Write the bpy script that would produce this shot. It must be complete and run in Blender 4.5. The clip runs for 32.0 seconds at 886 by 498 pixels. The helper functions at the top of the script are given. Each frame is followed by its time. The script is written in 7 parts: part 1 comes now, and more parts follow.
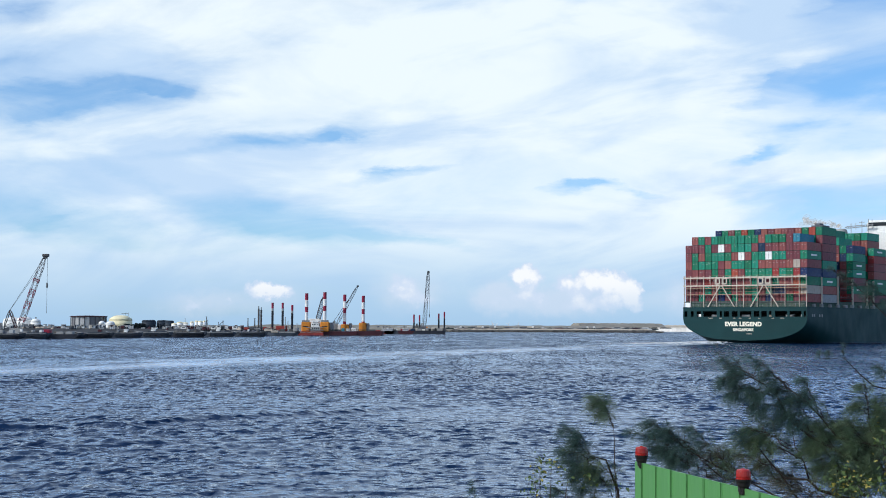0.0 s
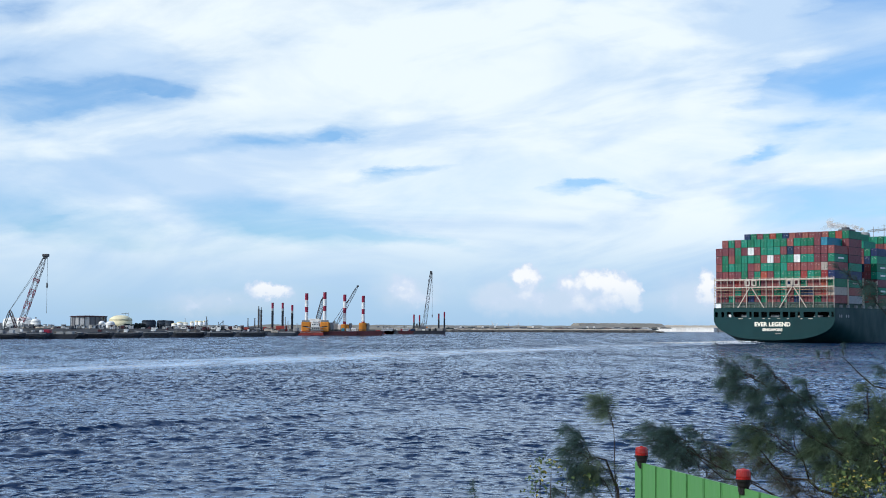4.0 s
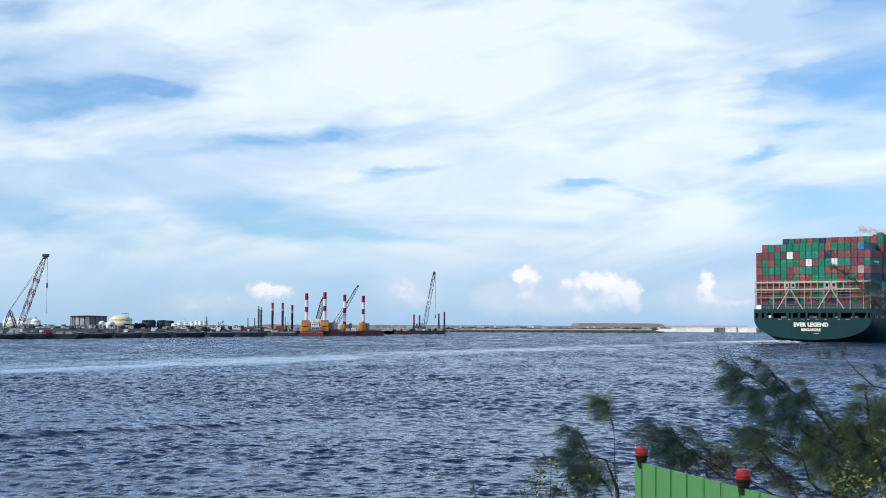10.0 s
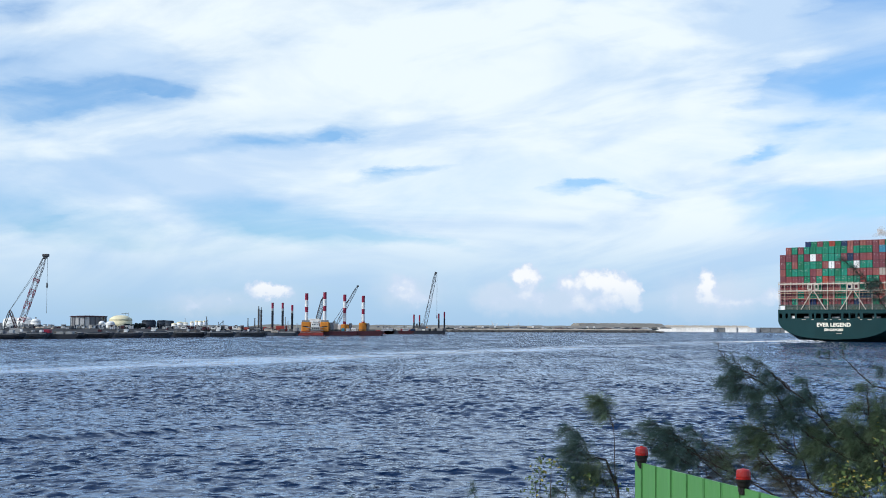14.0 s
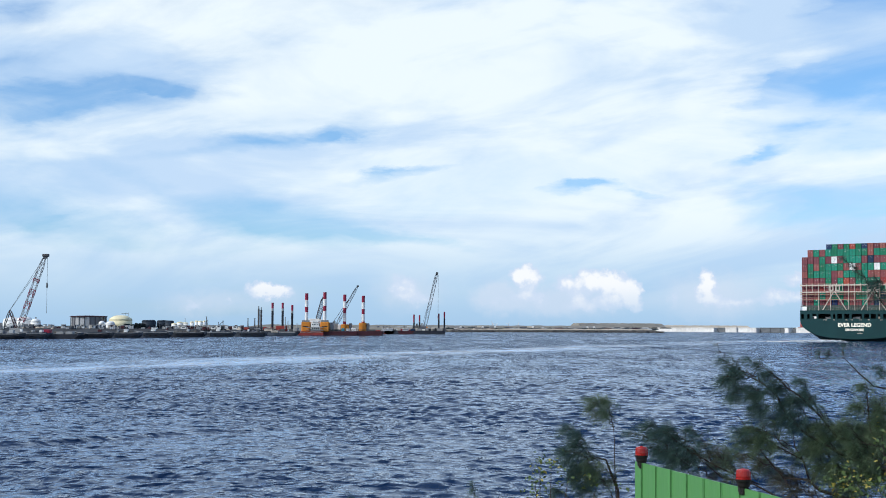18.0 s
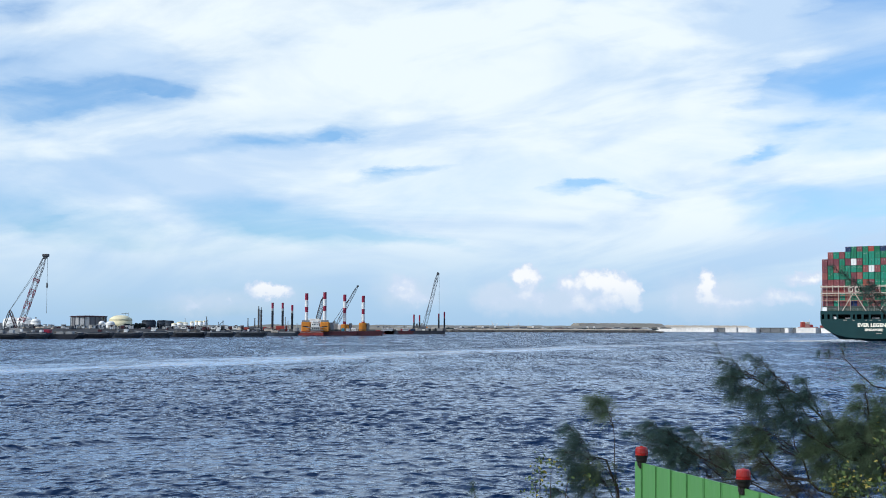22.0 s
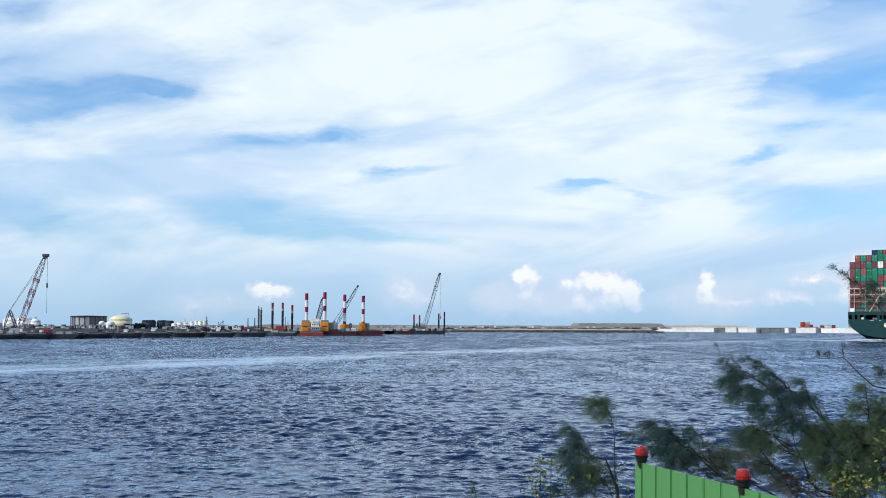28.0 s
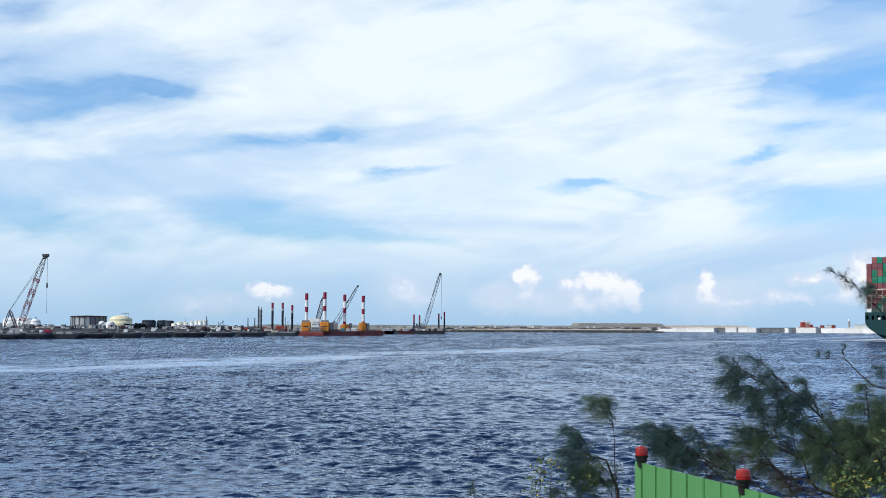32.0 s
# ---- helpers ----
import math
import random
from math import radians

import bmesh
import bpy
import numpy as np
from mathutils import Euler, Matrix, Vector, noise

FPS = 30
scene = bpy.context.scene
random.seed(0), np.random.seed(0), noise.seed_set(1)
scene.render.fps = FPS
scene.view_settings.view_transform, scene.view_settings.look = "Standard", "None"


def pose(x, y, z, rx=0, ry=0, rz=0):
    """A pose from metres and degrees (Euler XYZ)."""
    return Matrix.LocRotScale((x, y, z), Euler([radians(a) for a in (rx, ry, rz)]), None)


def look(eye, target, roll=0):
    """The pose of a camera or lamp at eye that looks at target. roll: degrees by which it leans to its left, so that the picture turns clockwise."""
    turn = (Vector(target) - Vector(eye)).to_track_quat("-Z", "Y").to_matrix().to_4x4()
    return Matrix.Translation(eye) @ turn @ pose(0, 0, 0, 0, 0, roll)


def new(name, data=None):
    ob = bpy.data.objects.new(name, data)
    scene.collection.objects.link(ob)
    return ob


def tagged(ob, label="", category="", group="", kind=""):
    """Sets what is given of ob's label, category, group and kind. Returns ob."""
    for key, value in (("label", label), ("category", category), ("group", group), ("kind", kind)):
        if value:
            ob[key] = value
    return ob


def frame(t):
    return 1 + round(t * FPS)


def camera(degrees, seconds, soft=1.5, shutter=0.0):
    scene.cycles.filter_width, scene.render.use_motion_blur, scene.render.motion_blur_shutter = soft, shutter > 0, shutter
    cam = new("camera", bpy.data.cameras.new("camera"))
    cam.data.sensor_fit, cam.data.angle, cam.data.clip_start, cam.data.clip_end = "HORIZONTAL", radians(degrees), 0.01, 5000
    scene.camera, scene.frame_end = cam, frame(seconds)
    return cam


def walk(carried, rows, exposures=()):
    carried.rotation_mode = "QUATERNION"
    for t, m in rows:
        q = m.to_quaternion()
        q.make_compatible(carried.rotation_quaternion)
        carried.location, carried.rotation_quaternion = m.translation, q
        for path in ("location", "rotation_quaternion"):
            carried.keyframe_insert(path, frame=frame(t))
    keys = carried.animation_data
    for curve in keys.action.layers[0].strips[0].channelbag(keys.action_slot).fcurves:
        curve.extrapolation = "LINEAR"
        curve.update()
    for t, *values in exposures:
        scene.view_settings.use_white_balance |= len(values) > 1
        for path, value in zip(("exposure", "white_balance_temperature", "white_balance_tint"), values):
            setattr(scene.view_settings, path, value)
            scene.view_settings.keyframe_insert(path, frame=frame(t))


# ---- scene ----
cam = camera(34.81, 32.0, soft=0.95)
EYE = 5.4
CAM_POSE = look((0, 0, EYE), (0, 100, EYE + 5.44), 0.246)
walk(cam, [(0.0, CAM_POSE), (32.0, CAM_POSE)], exposures=((0.0, 0.0, 6250, 9), (32.0, 0.0, 6250, 9)))


# Lateral offset and height at distance d for a bearing of k steps and a rise of e steps (one step is 0.4 mrad).
def side(k, d):
    return k * d / 2500.0


def rise(e, k, d):
    return EYE + (e + 0.0043 * k) * d / 2500.0


def spot(k, e, d):
    return Vector((side(k, d), d, rise(e, k, d)))


# ---- world, sun ----
SUN_TO = Vector((-0.88, -0.40, 0.62)).normalized()
world = bpy.data.worlds.new("sky")
scene.world = world
world.use_nodes = True
wt = world.node_tree
wt.nodes.clear()


def wnode(kind, **values):
    n = wt.nodes.new(kind)
    for key, value in values.items():
        n.inputs[key.replace("_", " ")].default_value = value
    return n


def wmath(op, a, b=None, clamp=False):
    n = wt.nodes.new("ShaderNodeMath")
    n.operation, n.use_clamp = op, clamp
    for i, v in enumerate((a, b)):
        if v is None:
            continue
        if isinstance(v, (int, float)):
            n.inputs[i].default_value = v
        else:
            wt.links.new(v, n.inputs[i])
    return n.outputs[0]


def wmap(value, a, b, c=0.0, d=1.0):
    n = wt.nodes.new("ShaderNodeMapRange")
    n.interpolation_type = "SMOOTHSTEP"
    wt.links.new(value, n.inputs[0])
    for i, v in enumerate((a, b, c, d)):
        n.inputs[i + 1].default_value = v
    return n.outputs[0]


def wmix(fac, a, b):
    n = wt.nodes.new("ShaderNodeMix")
    n.data_type = "RGBA"
    for socket, v in ((n.inputs[0], fac), (n.inputs[6], a), (n.inputs[7], b)):
        if isinstance(v, tuple):
            socket.default_value = (*v, 1)
        elif isinstance(v, (int, float)):
            socket.default_value = v
        else:
            wt.links.new(v, socket)
    return n.outputs[2]


tc = wt.nodes.new("ShaderNodeTexCoord")
sep = wt.nodes.new("ShaderNodeSeparateXYZ")
wt.links.new(tc.outputs["Generated"], sep.inputs[0])
AZ = wmath("MULTIPLY", wmath("ARCTAN2", sep.outputs[0], sep.outputs[1]), 1000.0)
EL = wmath("MULTIPLY", wmath("ARCSINE", sep.outputs[2]), 1000.0)
flat = wt.nodes.new("ShaderNodeCombineXYZ")
wt.links.new(AZ, flat.inputs[0])
wt.links.new(EL, flat.inputs[1])
DIRV = flat.outputs[0]
tilted = wt.nodes.new("ShaderNodeCombineXYZ")
wt.links.new(AZ, tilted.inputs[0])
wt.links.new(wmath("SUBTRACT", EL, wmath("MULTIPLY", wmath("SINE", wmath("MULTIPLY", AZ, 0.001)), 85.0)), tilted.inputs[1])
TILT = tilted.outputs[0]


def wnoise(scale_x, scale_y, detail=6.0, rough=0.55, warp=0.0, seed=0.0, vec=None):
    m = wt.nodes.new("ShaderNodeMapping")
    m.inputs["Scale"].default_value = (scale_x, scale_y, 1)
    m.inputs["Location"].default_value = (seed, seed * 0.7, seed)
    m.inputs["Rotation"].default_value = (0, 0, 0)
    wt.links.new(vec or DIRV, m.inputs[0])
    n = wnode("ShaderNodeTexNoise", Scale=1.0, Detail=detail, Roughness=rough, Distortion=warp)
    wt.links.new(m.outputs[0], n.inputs["Vector"])
    return n


def wadd(vec, noise_node, amount):
    sub = wt.nodes.new("ShaderNodeVectorMath")
    sub.operation = "SUBTRACT"
    wt.links.new(noise_node.outputs["Color"], sub.inputs[0])
    sub.inputs[1].default_value = (0.5, 0.5, 0.5)
    mul = wt.nodes.new("ShaderNodeVectorMath")
    mul.operation = "MULTIPLY"
    wt.links.new(sub.outputs[0], mul.inputs[0])
    mul.inputs[1].default_value = (amount[0], amount[1], 0)
    add = wt.nodes.new("ShaderNodeVectorMath")
    wt.links.new(vec, add.inputs[0])
    wt.links.new(mul.outputs[0], add.inputs[1])
    return add.outputs[0]


STREAKY = wadd(DIRV, wnoise(0.016, 0.045, 7.0, 0.60), (84, 24))
LUMPY = wadd(DIRV, wnoise(0.085, 0.085, 5.0, 0.62), (17, 15))


def puff(vec, k, e, rx, ry, turn=0.0):
    """One soft ellipse on the sky at a bearing and a rise, in steps, with its half axes."""
    m = wt.nodes.new("ShaderNodeMapping")
    m.vector_type = "TEXTURE"
    m.inputs["Location"].default_value = (1000 * math.atan(k / 2500), 1000 * math.atan((e + 0.0043 * k) / math.hypot(2500, k)), 0)
    m.inputs["Rotation"].default_value = (0, 0, radians(turn))
    m.inputs["Scale"].default_value = (rx * 0.4, ry * 0.4, 1)
    wt.links.new(vec, m.inputs[0])
    g = wt.nodes.new("ShaderNodeTexGradient")
    g.gradient_type = "SPHERICAL"
    wt.links.new(m.outputs[0], g.inputs[0])
    return g.outputs["Fac"]


def total(values):
    out = values[0]
    for v in values[1:]:
        out = wmath("ADD", out, v)
    return out


# Openings in the thin cloud: bearing, rise, half axes, tilt, depth.
GAPS = ((-680, 425, 380, 120, 4, 0.28), (-650, 412, 280, 48, 5, 0.55), (-760, 384, 170, 52, 8, 0.62), (-560, 432, 130, 20, -6, 0.5), (-440, 416, 90, 22, -4, 0.5), (-300, 328, 170, 20, 6, 0.7), (-440, 304, 140, 16, 8, 0.4),
        (-155, 350, 90, 34, 14, 0.5), (-205, 326, 60, 14, 4, 0.5), (-95, 268, 130, 13, 8, 0.75), (-720, 198, 230, 52, -10, 1.15), (-280, 186, 250, 46, -8, 1.1), (-520, 245, 120, 22, -20, 0.35),
        (-60, 158, 140, 24, -8, 0.8), (255, 251, 85, 13, 3, 1.1), (345, 240, 36, 9, -6, 0.5), (755, 440, 250, 115, 14, 1.55), (640, 446, 80, 30, 24, 0.9), (560, 395, 80, 16, 6, 0.7), (565, 303, 90, 15, 12, 0.9),
        (760, 220, 250, 70, 4, 1.2), (760, 320, 150, 30, 6, 0.6), (-770, 560, 60, 30, 10, 0.5), (-760, 470, 120, 30, 4, 0.4), (600, 245, 120, 20, -6, 0.4), (760, 580, 180, 44, 10, 1.3), (440, 580, 120, 22, -12, 0.25), (300, 508, 150, 24, 8, 0.22))
gap = total([wmath("MULTIPLY", puff(STREAKY, *g[:5]), g[5] * 1.3) for g in GAPS])
wisps = wnoise(0.0035, 0.012, 8.0, 0.58, 0.6, 3.0, TILT).outputs["Fac"]
fine = wnoise(0.009, 0.030, 6.0, 0.54, 0.6, 9.0, TILT).outputs["Fac"]
cover = wmath("ADD", wmath("ADD", wmap(wisps, 0.25, 0.62, 0.62, 1.12), wmath("MULTIPLY", wmath("SUBTRACT", fine, 0.5), 0.24)), wmath("MULTIPLY", wmath("MULTIPLY", gap, wmap(fine, 0.34, 0.60, 1.25, 0.55)), -0.85), True)
# Even the openings keep thin streaks.
cover = wmath("MAXIMUM", cover, wmap(wmath("ADD", wmath("MULTIPLY", fine, 0.6), wmath("MULTIPLY", wisps, 0.4)), 0.36, 0.62, 0.02, 0.55))
# Towards the horizon the veil thins to a pale even haze.
cover = wmath("MULTIPLY", cover, wmath("MULTIPLY", wmap(EL, 12.0, 80.0, 0.90, 0.97), wmap(EL, 240.0, 700.0, 1.0, 0.40)), True)
# The veil opens more and more to the right, away from the sun.
opening = wmath("MULTIPLY", wmath("MAXIMUM", wmap(AZ, 400.0, 1000.0), wmath("MULTIPLY", wmap(AZ, -60.0, 330.0), wmap(EL, 235.0, 420.0))), wmap(AZ, 2300.0, 3100.0, 1.0, 0.0))
cover = wmath("MULTIPLY", cover, wmath("SUBTRACT", 1.0, wmath("MULTIPLY", opening, 0.7)), True)

sky = wt.nodes.new("ShaderNodeTexSky")
sky.sky_type = "NISHITA"
sky.sun_disc = False
sky.sun_elevation = math.asin(SUN_TO.z)
sky.sun_rotation = math.atan2(SUN_TO.x, SUN_TO.y)
sky.air_density, sky.dust_density, sky.ozone_density = 1.0, 0.3, 3.0
blue = wt.nodes.new("ShaderNodeVectorMath")
blue.operation = "MULTIPLY"
wt.links.new(wmix(wmap(EL, 50.0, 190.0), (0.088, 0.115, 0.152), (0.089, 0.119, 0.147)), blue.inputs[1])
wt.links.new(sky.outputs[0], blue.inputs[0])
tone = wmath("ADD", wmath("MULTIPLY", wnoise(0.005, 0.018, 6.0, 0.52, 0.7, 14.0, TILT).outputs["Fac"], 0.85), wmath("MULTIPLY", fine, 0.15))
# Where the veil is thicker and whiter, or thinner and greyer: bearing, rise, half axes, amount.
DEPTHS = ((150, 390, 460, 210, 0.11), (60, 250, 300, 90, 0.04), (-620, 240, 360, 160, -0.10), (-700, 460, 300, 130, -0.10), (720, 540, 260, 110, -0.10), (500, 240, 200, 90, -0.05), (-100, 300, 150, 40, 0.05))
tone = wmath("ADD", tone, total([wmath("MULTIPLY", puff(STREAKY, *b[:4]), b[4]) for b in DEPTHS]))
veil = wmix(wmap(tone, 0.37, 0.58), (0.585, 0.74, 0.93), (0.91, 0.98, 1.0))
veil = wmix(wmap(EL, -5.0, 85.0), (0.40, 0.60, 0.83), veil)
heaven = wmix(cover, blue.outputs[0], veil)
# Heaps of fair-weather cloud above the horizon: bearing, rise, half axes, thickness.
HEAPS = ((-316, 64, 44, 20, 1.5), (-290, 60, 40, 15, 1.2), (-440, 36, 26, 12, 0.8), (-378, 42, 24, 10, 0.5), (-70, 72, 42, 34, 0.8), (-40, 46, 56, 22, 0.65), (152, 88, 36, 24, 1.15), (134, 90, 26, 22, 0.8), (146, 58, 36, 26, 0.6), (172, 50, 30, 30, 0.45), (112, 46, 30, 24, 0.3),
         (220, 76, 32, 24, 0.9), (236, 52, 32, 32, 0.6), (258, 82, 30, 26, 1.15), (284, 80, 32, 28, 1.2), (308, 70, 32, 34, 1.05), (328, 66, 26, 36, 1.0), (340, 46, 20, 42, 0.75), (300, 44, 80, 26, 0.6), (250, 34, 80, 18, 0.4), (466, 86, 20, 24, 1.0), (464, 66, 24, 32, 0.95), (474, 50, 36, 30, 0.7), (510, 42, 80, 15, 0.75), (412, 48, 30, 32, 0.5), (86, 42, 34, 24, 0.4),
         (650, 84, 70, 18, 1.1), (586, 54, 40, 24, 0.8), (626, 50, 36, 20, 0.8), (745, 92, 60, 66, 1.0), (700, 50, 70, 24, 0.55), (-500, 30, 22, 10, 0.35))
MIST = ((200, 45, 190, 40, 0.75), (-60, 60, 90, 50, 0.6), (-430, 40, 110, 34, 0.5), (-300, 50, 110, 40, 0.35), (480, 52, 140, 60, 0.7), (95, 55, 60, 45, 0.5))
mist = total([wmath("MULTIPLY", puff(LUMPY, *h[:4]), h[4]) for h in MIST])
heaven = wmix(wmap(mist, 0.0, 0.6, 0.0, 0.55), heaven, (0.71, 0.77, 0.88))
heap = total([wmath("MULTIPLY", puff(LUMPY, *h[:4]), h[4] * 1.15) for h in HEAPS])
# Billows: rounded heads of two sizes, roughened a little.
cell = wt.nodes.new("ShaderNodeTexVoronoi")
cell.feature, cell.normalize = "SMOOTH_F1", True
cell.inputs["Scale"].default_value, cell.inputs["Detail"].default_value, cell.inputs["Roughness"].default_value, cell.inputs["Smoothness"].default_value = 0.085, 2.0, 0.55, 0.35
wt.links.new(wadd(DIRV, wnoise(0.2, 0.2, 4.0, 0.6), (6, 6)), cell.inputs["Vector"])
billow = wmath("SUBTRACT", 0.72, wmath("MULTIPLY", cell.outputs["Distance"], 1.1))
crisp = wmath("ADD", wmath("MULTIPLY", billow, 0.75), wmath("MULTIPLY", wnoise(0.16, 0.16, 6.0, 0.55, 0.0, 5.0).outputs["Fac"], 0.25))
body = wmap(wmath("ADD", heap, wmath("MULTIPLY", wmath("SUBTRACT", crisp, 0.5), 0.70)), 0.16, 0.62)
shade = wmap(wmath("ADD", heap, wmath("MULTIPLY", wmath("SUBTRACT", crisp, 0.5), 2.6)), 0.30, 1.10)
lift = wmap(EL, 4.0, 32.0)
heaven = wmix(wmath("MULTIPLY", body, wmath("ADD", wmath("MULTIPLY", lift, 0.5), 0.42)), heaven, wmix(wmath("MULTIPLY", shade, wmath("ADD", wmath("MULTIPLY", lift, 0.6), 0.4)), (0.66, 0.75, 0.90), (1.0, 0.99, 0.98)))
back = wt.nodes.new("ShaderNodeBackground")
wt.links.new(heaven, back.inputs["Color"])
back.inputs["Strength"].default_value = 1.0
wout = wt.nodes.new("ShaderNodeOutputWorld")
wt.links.new(back.outputs[0], wout.inputs["Surface"])

sun_data = bpy.data.lights.new("sun", "SUN")
sun_data.energy, sun_data.angle, sun_data.color = 3.0, radians(0.6), (1.0, 0.95, 0.87)
sun = new("sun", sun_data)
sun.matrix_world = look(SUN_TO * 300, (0, 0, 0))


# ---- materials ----
def material(name, colour, rough=0.6, metal=0.0, vary=0.12, grain=8.0, stain=0.0, stain_colour=(0.1, 0.06, 0.04), stain_scale=0.5, bump=0.0, bump_scale=40.0,
             each=0.0, island=0.0, coords="Object", streak=1.0, ior=1.45, spec=0.28):
    """A painted, stone or plant surface: colour varied by grain, stains and from piece to piece."""
    m = bpy.data.materials.new(name)
    m.use_nodes = True
    t = m.node_tree
    p = t.nodes["Principled BSDF"]
    p.inputs["Roughness"].default_value, p.inputs["Metallic"].default_value, p.inputs["IOR"].default_value = rough, metal, ior
    p.inputs["Specular IOR Level"].default_value = spec
    c = t.nodes.new("ShaderNodeTexCoord")
    mp = t.nodes.new("ShaderNodeMapping")
    mp.inputs["Scale"].default_value = (1, 1, 1 / streak)
    t.links.new(c.outputs[coords], mp.inputs[0])

    def tex(scale, detail):
        n = t.nodes.new("ShaderNodeTexNoise")
        n.inputs["Scale"].default_value, n.inputs["Detail"].default_value = scale, detail
        t.links.new(mp.outputs[0], n.inputs["Vector"])
        return n.outputs["Fac"]

    def mixed(fac, a, b, mode="MIX"):
        n = t.nodes.new("ShaderNodeMix")
        n.data_type, n.blend_type = "RGBA", mode
        for socket, v in ((n.inputs[0], fac), (n.inputs[6], a), (n.inputs[7], b)):
            if isinstance(v, tuple):
                socket.default_value = (*v, 1)
            elif isinstance(v, (int, float)):
                socket.default_value = v
            else:
                t.links.new(v, socket)
        return n.outputs[2]

    def ranged(v, a, b, lo, hi):
        n = t.nodes.new("ShaderNodeMapRange")
        t.links.new(v, n.inputs[0])
        for i, x in enumerate((a, b, lo, hi)):
            n.inputs[i + 1].default_value = x
        return n.outputs[0]

    dark = tuple(x * (1 - vary) for x in colour)
    light = tuple(min(1, x * (1 + vary)) for x in colour)
    col = mixed(ranged(tex(grain, 5), 0.3, 0.7, 0, 1), dark, light)
    if stain:
        col = mixed(ranged(tex(stain_scale, 6), 0.52, 0.72, 0, stain), col, stain_colour)
    for amount, kind, out in ((each, "ShaderNodeObjectInfo", "Random"), (island, "ShaderNodeNewGeometry", "Random Per Island")):
        if amount:
            r = t.nodes.new(kind)
            hsv = t.nodes.new("ShaderNodeHueSaturation")
            t.links.new(ranged(r.outputs[out], 0, 1, 1 - amount, 1 + amount), hsv.inputs["Value"])
            t.links.new(ranged(r.outputs[out], 0, 1, 0.5 - 0.06 * amount, 0.5 + 0.06 * amount), hsv.inputs["Hue"])
            t.links.new(col, hsv.inputs["Color"])
            col = hsv.outputs[0]
    t.links.new(col, p.inputs["Base Color"])
    t.links.new(ranged(tex(grain * 1.7, 3), 0.3, 0.7, max(0.02, rough - 0.08), min(1, rough + 0.1)), p.inputs["Roughness"])
    if bump:
        b = t.nodes.new("ShaderNodeBump")
        b.inputs["Strength"].default_value, b.inputs["Distance"].default_value = bump, 0.6 / bump_scale
        t.links.new(tex(bump_scale, 4), b.inputs["Height"])
        t.links.new(b.outputs[0], p.inputs["Normal"])
    return m


